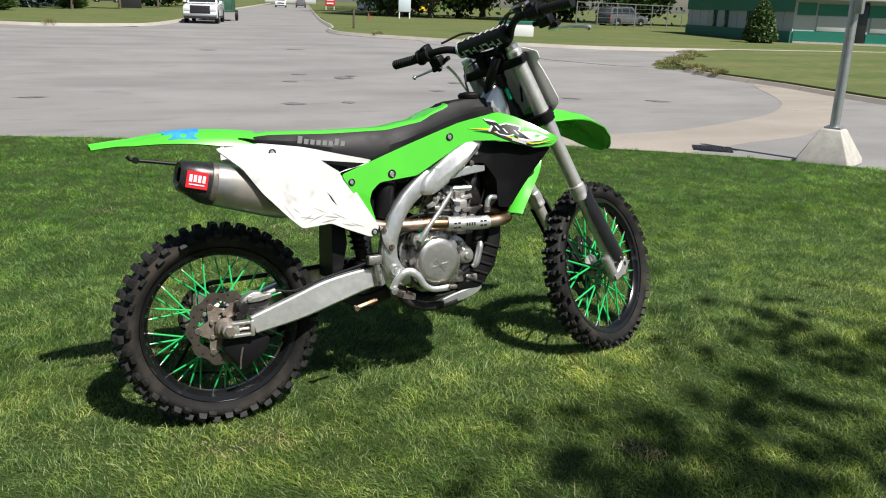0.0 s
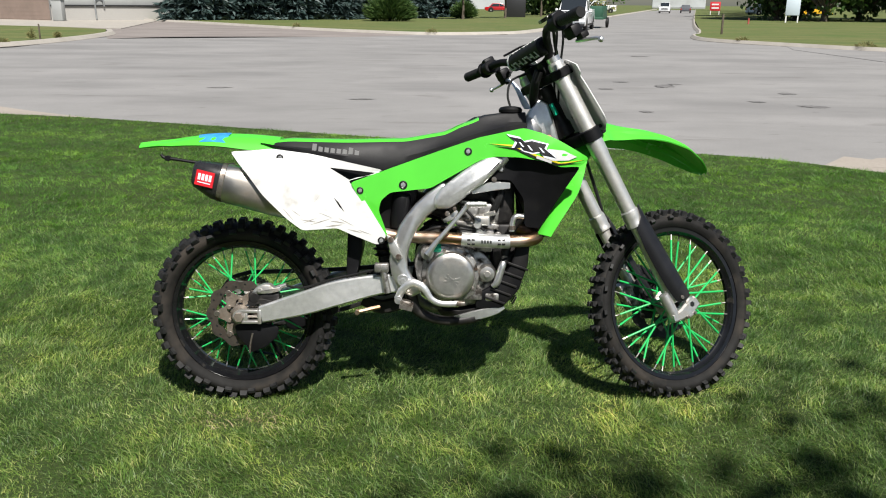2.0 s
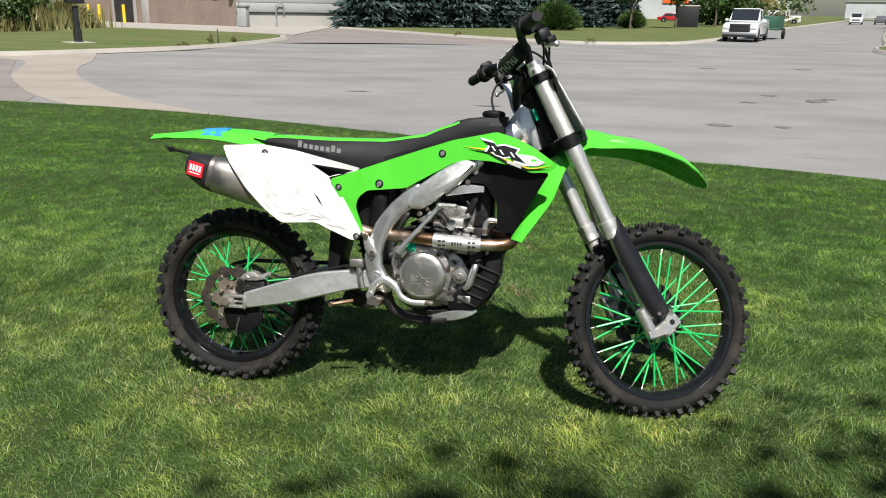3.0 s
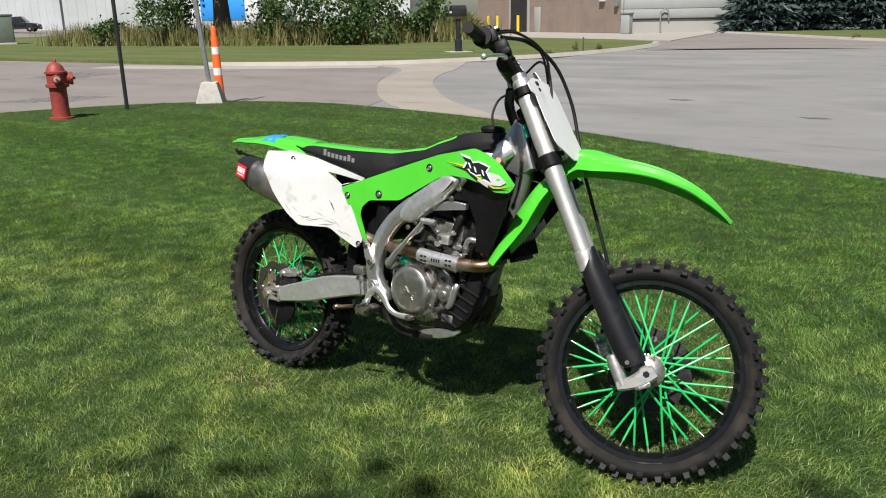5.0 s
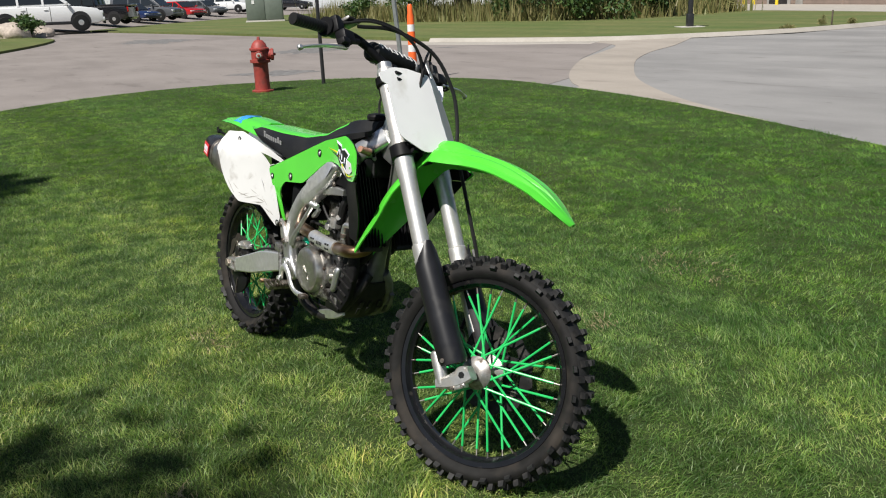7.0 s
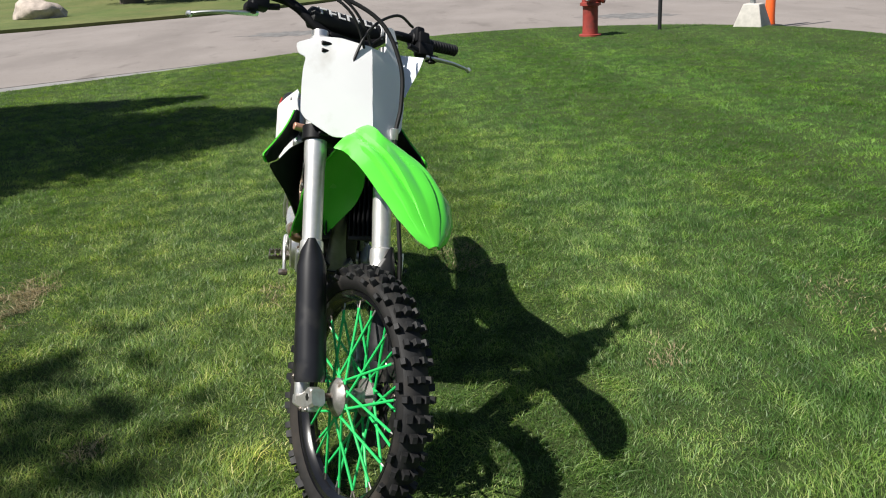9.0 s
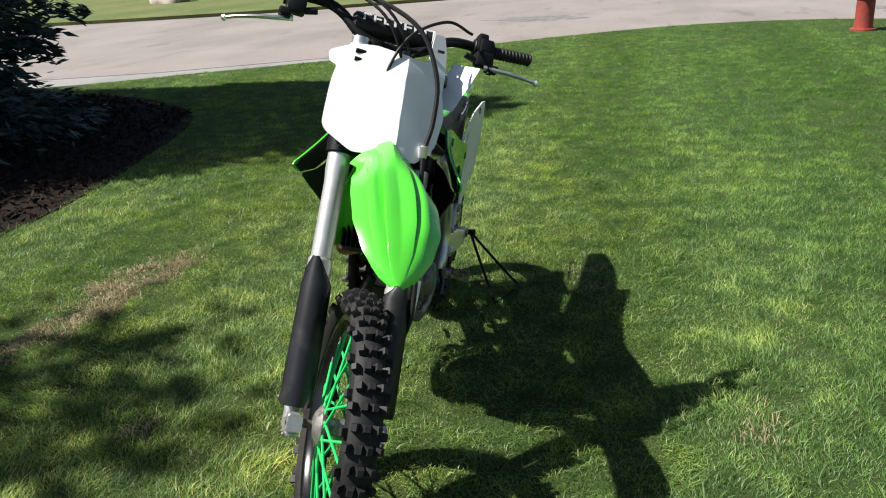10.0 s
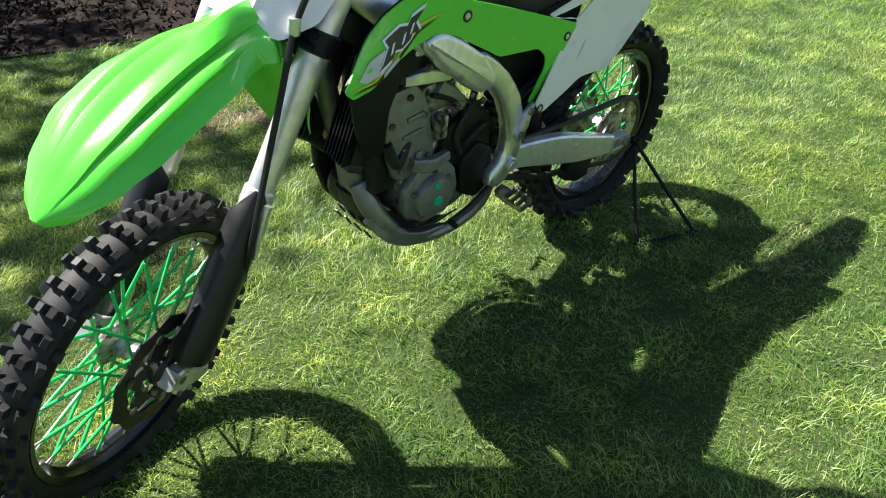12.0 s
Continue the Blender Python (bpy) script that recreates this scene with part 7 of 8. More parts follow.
boulder(pose(-52.5, 5.6, 0.15), 0.95, "pale rounded boulder beside a driveway", 1)
boulder(pose(-54.5, 7.4, 0.1), 0.75, "pale rounded boulder beside a driveway", 2)
boulder(pose(-26.5, -16.3, 0.15, 0, 0, 30), 0.7, "pale rounded boulder on grass", 3)
boulder(pose(-25.0, -9.6, 0.15, 0, 0, 80), 0.65, "pale rounded boulder on grass", 4)
pb = thing("concrete_footing", pose(-26.9, -13.8, 0.0), "small pyramid of pale concrete on grass", "footing")
pyramid_base(pb, 0.75, 0.3, 0.55)
slab([(-23.5, -3.2), (-27, -0.6), (-34, 3.0), (-43, 6.2), (-49, 6.6), (-60, 4), (-70, -10), (-60, -39), (-16.5, -39), (-17, -20), (-19.5, -10)], -0.3, 0.0, M["farlawn"], "lawn_side", "mown side lawn beyond the driveway", category="lawn", steps=3)
# drain grate, dark road patches and a bare strip
dg = thing("drain_grate", pose(6.1, 4.42, ROAD + 0.014, 0, 0, -38), "black iron drain grate in the gutter", "drain")
part("frame", box((0, 0, -0.004), (0.42, 0.32, 0.012), bev=0.003), M["dark"], dg)
for k in range(9):
    part("bar", box((-0.16 + 0.04 * k, 0, 0.003), (0.020, 0.27, 0.008), bev=0.002), M["postblack"], dg)


# a thin dark diamond with a ragged edge, laid on the asphalt
def patch(x, y, l, w, a, seed):
    g = np.random.default_rng(seed)
    bm = bmesh.new()
    vs = []
    for t in np.linspace(0, 2 * math.pi, 40, endpoint=False):
        c, s = math.cos(t), math.sin(t)
        k = (abs(c) ** 1.25 + abs(s) ** 1.25) ** -0.8 * g.uniform(0.55, 1.12)
        vs.append(bm.verts.new((0.5 * l * c * k, 0.5 * w * s * k, 0)))
    bm.faces.new(vs)
    r = bmesh.ops.extrude_face_region(bm, geom=bm.faces[:])
    for v in r["geom"]:
        if isinstance(v, bmesh.types.BMVert):
            v.co.z += 0.0015
    ob = new("tar_patch", finish("tar_patch", bm, M["patch"]))
    ob.matrix_basis = pose(x, y, ROAD + 0.007, 0, 0, a)
    tagged(ob, "dark ragged patch on the asphalt", "road patch", kind="structure")


for i, (x, y, l, w, a) in enumerate(((4.63, 13.16, 0.46, 0.75, -17), (3.95, 13.9, 0.36, 0.30, -10), (3.41, 12.47, 0.34, 0.28, -10), (2.61, 9.15, 0.42, 0.36, -8), (3.44, 9.18, 0.22, 0.22, -12), (6.48, 11.93, 0.34, 0.40, -20), (6.17, 10.03, 0.55, 0.36, -22), (5.5, 10.6, 0.30, 0.22, -20), (3.42, 21.7, 0.55, 0.40, -5), (6.08, 22.3, 0.60, 0.40, -10), (4.91, 13.5, 0.30, 0.25, -15), (-0.8, 10.4, 0.5, 0.18, 5), (-3.5, 12.0, 0.5, 0.2, 8), (-22.1, 10.45, 2.5, 3.8, 63), (-14.6, 6.15, 2.3, 1.7, 65), (-18.85, 13.87, 1.0, 0.6, 54), (-14.95, -1.12, 2.4, 1.5, 90), (-37.5, 9.8, 4.2, 7.0, 76), (8.7, 8.63, 0.5, 0.25, -40), (7.35, 9.22, 0.4, 0.2, -40))):
    patch(x, y, l, w, a, i)


# ---- far buildings, vehicles and woods ----
M["brick"] = mat("brown_painted_block", (0.27, 0.205, 0.17), 0.8, vary=0.06, scale=2, dirt=(0.22, 0.17, 0.14), dscale=0.6)
M["siding"] = mat("pale_grey_siding", (0.31, 0.32, 0.315), 0.6, vary=0.05, scale=2)
M["weeds"] = leaf_mat("low_weeds", ((0.10, 0.16, 0.04), (0.20, 0.24, 0.08), (0.28, 0.26, 0.12)), 0.3)
M["whitewall"] = mat("white_metal_wall", (0.50, 0.52, 0.54), 0.55, vary=0.07, scale=0.5, dirt=(0.40, 0.41, 0.42), dscale=0.25, dlow=0.45, dhigh=0.7)
M["tealband"] = mat("dark_green_band", (0.012, 0.17, 0.12), 0.5, vary=0.05)
M["glass"] = mat("dark_window_glass", (0.02, 0.025, 0.03), 0.08, vary=0.1)
# near-black that stands for the shade inside a doorway
M["void"] = mat("painted_dark_interior", (0.02, 0.018, 0.017), 0.9, vary=0.3, scale=2)
M["roofmetal"] = mat("grey_roof", (0.30, 0.30, 0.31), 0.6, vary=0.06)
M["doorgrey"] = mat("grey_door_paint", (0.36, 0.35, 0.33), 0.6, vary=0.05)
M["paintwhite"] = mat("white_car_paint", (0.75, 0.76, 0.77), 0.25, vary=0.02, coat=0.6)
M["paintblack"] = mat("black_car_paint", (0.012, 0.012, 0.014), 0.2, vary=0.05, coat=0.6)
M["paintred"] = mat("red_car_paint", (0.42, 0.012, 0.015), 0.25, vary=0.03, coat=0.6)
M["paintblue"] = mat("dark_blue_car_paint", (0.012, 0.025, 0.09), 0.25, vary=0.03, coat=0.6)
M["paintgrey"] = mat("grey_car_paint", (0.10, 0.105, 0.115), 0.25, vary=0.03, coat=0.6)
M["paintyellow"] = mat("yellow_vehicle_paint", (0.80, 0.45, 0.02), 0.35, vary=0.03)
M["paintgreen"] = mat("green_trailer_paint", (0.03, 0.10, 0.06), 0.5, vary=0.1)
M["lamp_glass"] = mat("clear_lamp_glass", (0.6, 0.62, 0.63), 0.1, vary=0.03)
M["tail_red"] = mat("red_lamp_glass", (0.45, 0.01, 0.01), 0.15, vary=0.03)


def wall_run(name, p, q, h, parts, label, category="building", depth=12, z=-0.1):
    """A building behind the line from p to q; parts(b, length) adds its face. Local x runs along the face, -y looks out."""
    p, q = Vector((*p, z)), Vector((*q, z))
    d = q - p
    b = thing(name, Matrix.Translation(p) @ Matrix.Rotation(math.atan2(d.y, d.x), 4, "Z"), label, category)
    parts(b, d.length)
    part("roof", box((d.length / 2, depth / 2, h + 0.15), (d.length + 0.4, depth + 0.4, 0.3)), M["roofmetal"], b)
    return b


def block_face(b, L, depth=12, h=6.5):
    part("wall", box((L / 2, depth / 2 + 0.2, h / 2), (L, depth, h)), M["brick"], b)
    for i in range(24):
        part("course", box((L / 2, 0.198, 0.22 + i * 0.26), (L, 0.012, 0.250)), M["brick"], b)
    for x in (6.0, 11.5, 18.0):
        part("pilaster", box((x, 0.16, h / 2), (0.14, 0.10, h)), M["brick"], b)


def brown(b, L):
    block_face(b, L)
    k = L - 17.5
    # no opening is cut: a near-black slab paints the unlit inside
    part("door_opening", box((k + 1.7, 0.10, 1.9), (3.4, 0.10, 3.8)), M["void"], b, "dark slab painted as the shaded inside of an open garage doorway")
    for x in (k, k + 3.4):
        part("door_frame", box((x, 0.05, 1.95), (0.18, 0.2, 3.9)), M["doorgrey"], b)
    part("service_door", box((L - 12.6, 0.12, 1.1), (1.0, 0.1, 2.2), bev=0.02), M["doorgrey"], b, "plain grey service door")
    part("meter_box", box((L - 2.6, 0.05, 2.9), (0.6, 0.3, 0.9), bev=0.03), M["bandwhite"], b)
    part("meter_box", box((L - 0.7, 0.05, 2.3), (0.4, 0.3, 0.5), bev=0.03), M["galv"], b)
    part("meter_box", box((L - 0.6, 0.05, 3.0), (0.3, 0.2, 0.4), bev=0.03), M["bandwhite"], b)


wall_run("brown_building", (-50, 68), (-28, 57), 6.5, brown, "low brown painted block building with an open doorway")


def grey(b, L):
    part("wall", box((L / 2, 6.2, 3.3), (L, 12, 6.6)), M["siding"], b)
    for i in range(7):
        part("siding_board", box((L / 2, 0.16, 1.45 + 0.72 * i), (L, 0.10, 0.69), bev=0.02), M["siding"], b)
    part("plinth", box((L / 2, 0.15, 0.5), (L, 0.2, 1.0)), M["doorgrey"], b)
    part("ledge", box((L / 2, 0.1, 1.06), (L, 0.3, 0.10)), M["postblack"], b)
    part("gas_pipe", tube([(3.0, -0.1, 0.1), (3.0, -0.1, 1.6), (3.5, -0.1, 1.7), (3.6, -0.1, 1.0)], 0.06, 8, 2), M["galv"], b)


wall_run("grey_building", (-28, 57), (-14, 68), 6.6, grey, "low building with pale grey horizontal siding")
ub = thing("utility_pedestal", pose(-27.0, 56.0, -0.05), "pale green utility pedestal beside a wall", "utility box")
part("body", box((0, 0, 0.7), (0.7, 0.6, 1.4), bev=0.05), M["siding"], ub)
part("cap", box((0, 0, 1.45), (0.8, 0.7, 0.12), bev=0.03), M["box_green"], ub)
slab([(-17, 41.5), (-20, 43), (-31, 48), (-55, 44), (-90, 70), (-50, 70), (-28, 58), (-22, 62)], -0.12, -0.06, M["concrete"], "building_apron", "pale concrete apron before the buildings", category="driveway", steps=1)
for x, y in ((-40.8, 62.0), (-44.5, 64.0), (-46.0, 64.6)):
    bo = thing("bollard", pose(x, y, -0.08), "yellow painted steel bollard", "bollard", "bollards by the doorway")
    part("pipe", rod((0, 0, 0), (0, 0, 1.5), 0.13), M["yellowpaint"], bo)


def white_shed(b, L):
    part("wall", box((L / 2, 5.2, 3.0), (L, 10, 6.0)), M["whitewall"], b)
    for i in range(int(L / 1.2)):
        part("wall_rib", box((0.6 + 1.2 * i, 0.19, 3.0), (0.06, 0.03, 6.0)), M["whitewall"], b)
    part("base_band", box((L / 2, 0.15, 0.3), (L, 0.1, 0.6)), M["siding"], b)


wall_run("white_shed", (-88, 44), (-52, 60), 6.0, white_shed, "long white ribbed metal shed")
wall_run("white_warehouse", (-175, 25), (-120, 60), 8.0, white_shed, "large pale warehouse behind parked cars")


def banded(b, L):
    part("wall", box((L / 2, 5.2, 1.75), (L, 10, 3.5)), M["whitewall"], b)
    part("lower_band", box((L / 2, 0.16, 0.36), (L, 0.1, 0.68)), M["tealband"], b)
    part("upper_band", box((L / 2, 0.16, 2.02), (L, 0.1, 0.66)), M["tealband"], b)
    for x in (4.6, 6.3, 9.3):
        w = part("window", box((x, 0.13, 1.2), (0.28, 0.12, 0.98), bev=0.02), M["glass"], b)
        part("window_frame", box((x, 0.17, 1.2), (0.42, 0.08, 1.0), bev=0.02), M["tealband"], w)
    for i in range(int(L / 1.4)):
        part("panel_seam", box((0.7 + 1.4 * i, 0.185, 1.75), (0.03, 0.03, 3.5)), M["whitewall"], b)


wall_run("banded_building", (39.2, 44.2), (34.6, 30.6), 3.5, banded, "white building with dark green bands")


def banded_wing(b, L):
    part("wall", box((L / 2, 4.2, 1.75), (L, 8, 3.5)), M["whitewall"], b)
    for x0, x1, z, h in ((0.0, 2.95, 0.5, 0.5), (3.6, L, 0.45, 0.48), (0.1, 1.0, 1.86, 0.62), (1.12, 2.95, 1.85, 0.55), (3.6, L, 1.82, 0.6)):
        part("band", box(((x0 + x1) / 2, 0.16, z), (x1 - x0, 0.1, h)), M["tealband"], b)
    for x0, x1 in ((1.12, 2.9), (3.75, 5.2)):
        part("blank_panel", box(((x0 + x1) / 2, 0.17, 1.15), (x1 - x0, 0.09, 0.78), bev=0.02), M["whitewall"], b)
    d = part("door", box((3.27, 0.12, 1.1), (0.5, 0.12, 2.2), bev=0.02), M["glass"], b)
    part("door_frame", box((3.27, 0.16, 1.12), (0.62, 0.06, 2.28), bev=0.02), M["postblack"], d)
    part("foundation", box((L / 2, 0.12, 0.11), (L, 0.2, 0.22)), M["block"], b)
    part("eave", box((L / 2, -0.1, 2.4), (L + 0.3, 0.7, 0.16), bev=0.03), M["whitewall"], b)


wall_run("banded_wing", (34.75, 30.35), (45.2, 23.6), 3.5, banded_wing, "white building wing with green bands and a dark door")


def car(kind, m, paint, label):
    """A parked vehicle, nose along +x: lower body, cabin with glass, four wheels, lamps."""
    L, W, body, cab = {"suv": (4.9, 1.9, 1.08, [(-2.38, 1.05), (-2.15, 1.74), (0.45, 1.80), (1.2, 1.10)]), "pickup": (5.9, 2.0, 1.15, [(-0.9, 1.1), (-0.75, 1.9), (0.75, 1.95), (1.35, 1.18)]), "van": (5.0, 1.95, 1.0, [(-2.45, 0.95), (-2.35, 1.75), (0.75, 1.75), (1.6, 1.02)]), "sedan": (4.6, 1.8, 0.88, [(-1.7, 0.85), (-1.1, 1.42), (0.35, 1.44), (1.15, 0.9)])}[kind]
    t = thing("parked_" + kind, m, label, "vehicle", "parked vehicles")
    h = L / 2
    low = [(-h, 0.45), (-h + 0.05, body - 0.1), (-h + 0.2, body), (0.9, body), (h - 0.9, body - 0.03), (h - 0.2, body - 0.14), (h, body - 0.35), (h, 0.42), (h - 0.25, 0.30), (-h + 0.2, 0.30)]
    part("body", flat_plate(low, -W / 2, W / 2, 0.06), paint, t)
    if kind == "pickup":
        part("bed_wall", box((-1.95, 0, 1.2), (1.95, W - 0.06, 0.16), bev=0.03), paint, t)
    cb = [(x, z) for x, z in cab]
    z0, z1 = cab[0][1], cab[2][1]

    def taper(bm):
        for v in bm.verts:
            v.co.y *= 1 - 0.17 * clamp((v.co.z - z0) / (z1 - z0))
        return bm

    cabin = part("cabin", taper(flat_plate(cb, -W / 2 + 0.06, W / 2 - 0.06, 0.05)), paint, t)
    cx, cz = sum(x for x, z in cb) / 4, sum(z for x, z in cb) / 4
    glass = [(cx + (x - cx) * 0.86, cz + (z - cz) * 0.72) for x, z in cb]
    part("side_glass", taper(flat_plate(glass, -W / 2 + 0.045, W / 2 - 0.045)), M["glass"], cabin)
    for x in ((-0.95, 0.05) if kind in ("suv", "van") else (0.0,)):
        part("pillar", taper(box((x, 0, (z0 + z1) / 2), (0.09, W - 0.075, (z1 - z0) * 0.9))), paint, cabin)
    (xa, za), (xb, zb) = cab[2], cab[3]
    part("windscreen", box(None, (math.hypot(xb - xa, zb - za) * 0.85, W - 0.42, 0.03), pose((xa + xb) / 2 + 0.012, 0, (za + zb) / 2 + 0.012, 0, math.degrees(math.atan2(za - zb, xb - xa)), 0)), M["glass"], cabin)
    for x in (-h + 0.95, h - 0.95):
        for s in (-1, 1):
            w = part("wheel", lathe([(0.20, -0.12), (0.33, -0.11), (0.36, -0.06), (0.36, 0.06), (0.33, 0.11), (0.20, 0.12)], pose(x, s * (W / 2 - 0.085), 0.36), 24), M["rubber"], t)
            part("rim", lathe([(0.03, -0.125), (0.21, -0.115), (0.22, 0.0), (0.21, 0.115), (0.03, 0.125)], pose(x, s * (W / 2 - 0.085), 0.36), 16), M["alu"], w)
    for s in (-1, 1):
        # black discs on the flanks paint the shade inside the wheel wells
        for x in (-h + 0.95, h - 0.95):
            part("wheel_arch", lathe([(0.05, -0.012), (0.43, -0.012), (0.43, 0.012), (0.05, 0.012)], pose(x, s * (W / 2 - 0.008), 0.42), 20), M["postblack"], t)
        part("sill", box((0, s * (W / 2 - 0.02), 0.36), (L - 2.6, 0.06, 0.14), bev=0.02), M["postblack"], t, "black plastic sill")
        for x in (-0.62, 0.30):
            part("door_seam", box((x, s * W / 2, (body + 0.42) / 2), (0.018, 0.012, body - 0.46)), M["postblack"], t)
            part("door_handle", box((x - 0.16, s * (W / 2 + 0.01), body - 0.14), (0.18, 0.03, 0.035), bev=0.008), paint, t)
        part("headlight", box((h - 0.05, s * (W / 2 - 0.25), body - 0.32), (0.16, 0.38, 0.18), bev=0.03), M["lamp_glass"], t)
        part("tail_light", box((-h + 0.03, s * (W / 2 - 0.12), body - 0.22), (0.1, 0.16, 0.3), bev=0.02), M["tail_red"], t)
        part("mirror", box((1.0, s * (W / 2 + 0.08), body + 0.12), (0.12, 0.18, 0.14), bev=0.03), paint, t)
    gh = 0.52 if kind == "pickup" else 0.26
    gr = part("grille", box((h - 0.01, 0, body - 0.36), (0.08, W * 0.60, gh), bev=0.03), M["postblack"], t, "black grille")
    for k in range(2):
        part("grille_bar", box((h + 0.035, 0, body - 0.36 + (k - 0.5) * gh * 0.5), (0.02, W * 0.54, 0.03)), M["postblack" if kind == "pickup" else "galv"], gr)
    part("lower_intake", box((h + 0.05, 0, 0.36), (0.10, W * (0.96 if kind == "pickup" else 0.7), 0.16), bev=0.02), M["postblack"], t)
    part("bumper", box((h - 0.02, 0, 0.48), (0.18, W * 0.98, 0.2), bev=0.05), M["galv"] if kind == "pickup" else paint, t)
    return t


R0 = -0.09
st = math.degrees(math.atan2(0.97, 0.25))
car("pickup", pose(7.55, 48.0, R0, 0, 0, st + 180) @ Matrix.Scale(0.9, 4), M["paintwhite"], "white pickup truck parked at the kerb")
tr = thing("utility_trailer", pose(9.3, 53.2, R0, 0, 0, st), "dark green utility trailer behind the truck", "trailer")
part("deck", box((0, 0, 0.6), (3.2, 1.8, 0.15), bev=0.02), M["paintgreen"], tr)
for x, y, sx, sy in ((0, 0.85, 3.2, 0.06), (0, -0.85, 3.2, 0.06), (-1.55, 0, 0.06, 1.7), (1.55, 0, 0.06, 1.7)):
    part("side_rail", box((x, y, 1.0), (sx, sy, 0.7), bev=0.01), M["paintgreen"], tr)
for s in (-1, 1):
    part("wheel", lathe([(0.18, -0.1), (0.32, -0.08), (0.32, 0.08), (0.18, 0.1)], pose(0.3, s * 1.02, 0.32), 20), M["rubber"], tr)
# rising car park and its cars
RIM = [(-60, -14), (-58, -4), (-57, 4), (-57, 8.6), (-64, 13.5), (-71, 18), (-88, 31.5), (-99, 44), (-104, 57)]
bm = bmesh.new()
ring_faces(bm, [[bm.verts.new((x * k, y * k, z)) for x, y in RIM] for k, z in ((1, -0.2), (1, 0.03), (1.35, 0.98), (2.0, 1.03))], closed=False)
tagged(new("parking_lot", finish("parking_lot", bm, M["drive"])), "grey asphalt car park rising gently behind a lawn", "car park", kind="structure")
for kind, x, y, z, turn, sc, paint, label in (
        ("suv", -59.6, 8.6, 0.12, 80, 1.5, "paintwhite", "white sport utility car parked in a row"),
        ("pickup", -68.5, 13.3, 0.28, 236, 1.2, "paintblack", "black pickup truck parked in a row"),
        ("sedan", -75.8, 18.4, 0.27, 30, 1.1, "paintblue", "dark blue car parked in a row"),
        ("van", -79.2, 20.6, 0.28, 48, 1.25, "paintgrey", "dark grey van parked in a row"),
        ("sedan", -86.5, 26.0, 0.28, 24, 1.2, "paintred", "red car parked in a row"),
        ("sedan", -94.0, 31.0, 0.36, 24, 1.2, "paintgrey", "grey car parked in a row"),
        ("suv", -103.0, 37.0, 0.52, 52, 1.2, "paintwhite", "white car parked in a row"),
        ("suv", -113.0, 50.5, 0.55, 50, 1.1, "paintblack", "black car parked in a row"),
        ("suv", -72.0, 6.6, 0.70, 60, 1.0, "paintred", "red sport utility car parked beyond a driveway"),
        ("pickup", -69.0, -1.6, 0.55, 255, 1.2, "paintblack", "black pickup truck parked in shade"),
        ("van", -70.5, 3.0, 0.62, 75, 1.05, "paintgrey", "dark van parked in shade"),
        ("suv", -80.0, -3.5, 0.95, 60, 1.2, "paintblack", "black car parked in shade")):
    car(kind, pose(x, y, z, 0, 0, turn) @ Matrix.Scale(sc, 4), M[paint], label)
car("sedan", pose(7.0, 134, R0, 0, 0, 0), M["paintred"], "red car parked in a far lot")
car("suv", pose(12.5, 138, R0, 0, 0, 0), M["paintblack"], "black car parked in a far lot")
car("sedan", pose(18.0, 139, R0, 0, 0, 0), M["paintyellow"], "yellow car parked in a far lot")
car("pickup", pose(23.0, 137, R0, 0, 0, 180), M["paintwhite"], "white pickup parked in a far lot")
car("suv", pose(37, 150, R0, 0, 0, st + 180), M["paintwhite"], "white car standing far down the street")
car("sedan", pose(42, 155, R0, 0, 0, st), M["paintgrey"], "grey car standing far down the street")
car("pickup", pose(47.0, 128.0, R0, 0, 0, 20), M["paintwhite"], "white truck among trees")
car("van", pose(50.5, 119.0, R0, 0, 0, 20), M["paintyellow"], "yellow van among trees")
car("suv", pose(47, 62, R0, 0, 0, 10), M["paintgrey"], "grey car under dark trees")
car("pickup", pose(-62, 44.5, R0, 0, 0, 30), M["paintwhite"], "white truck behind tall grass")
car("pickup", pose(-47.5, 58.0, R0, 0, 0, 150), M["paintgrey"], "grey truck parked beside the doorway")

# signs and small things by the street
M["signred"] = mat("red_sign_paint", (0.55, 0.03, 0.04), 0.5, vary=0.04)
M["signblue"] = mat("pale_blue_sign", (0.52, 0.60, 0.66), 0.5, vary=0.04)


def board(name, m, w, h, z, material, label, posts=True, bars=0, top=None):
    t = thing(name, m, label, "sign")
    part("panel", box((0, 0, z + h / 2), (w, 0.12, h), bev=0.01), M[material], t)
    if posts:
        for s in (-1, 1):
            part("post", box((s * w * 0.42, 0.02, (z + h * 0.5) / 2), (0.1, 0.1, z + h * 0.5)), M["bandwhite"], t)
    for k in range(bars):
        part("lettering_bar", box((0, -0.07, z + h * (0.3 + 0.4 * k)), (w * 0.7, 0.02, h * 0.16)), M["bandwhite"], t)
    if top:
        part("cap", box((0, 0, z + h + 0.05), (w * 1.04, 0.2, 0.12), bev=0.01), M[top], t)
    return t


board("red_sign", pose(36.7, 119, 0, 0, 0, -10), 1.4, 1.2, 0.6, "signred", "red board sign on white posts", bars=2)
board("pale_sign", pose(28.4, 69.1, 0, 0, 0, -15), 1.1, 1.3, 0.6, "signblue", "pale blue upright board sign")
board("low_sign", pose(19.6, 32.9, 0, 0, 0, -25), 1.62, 0.62, 0.0, "bandwhite", "low white sign block with a green cap", posts=False, top="tealband")
po = thing("wooden_post", pose(13.48, 38.9, 0), "weathered grey wooden post by the kerb", "post")
part("shaft", box((0, 0, 0.48), (0.09, 0.09, 0.96), bev=0.012), M["bark"], po)
po = thing("wooden_post", pose(-14.2, 27.2, 0), "short dark post by the kerb", "post")
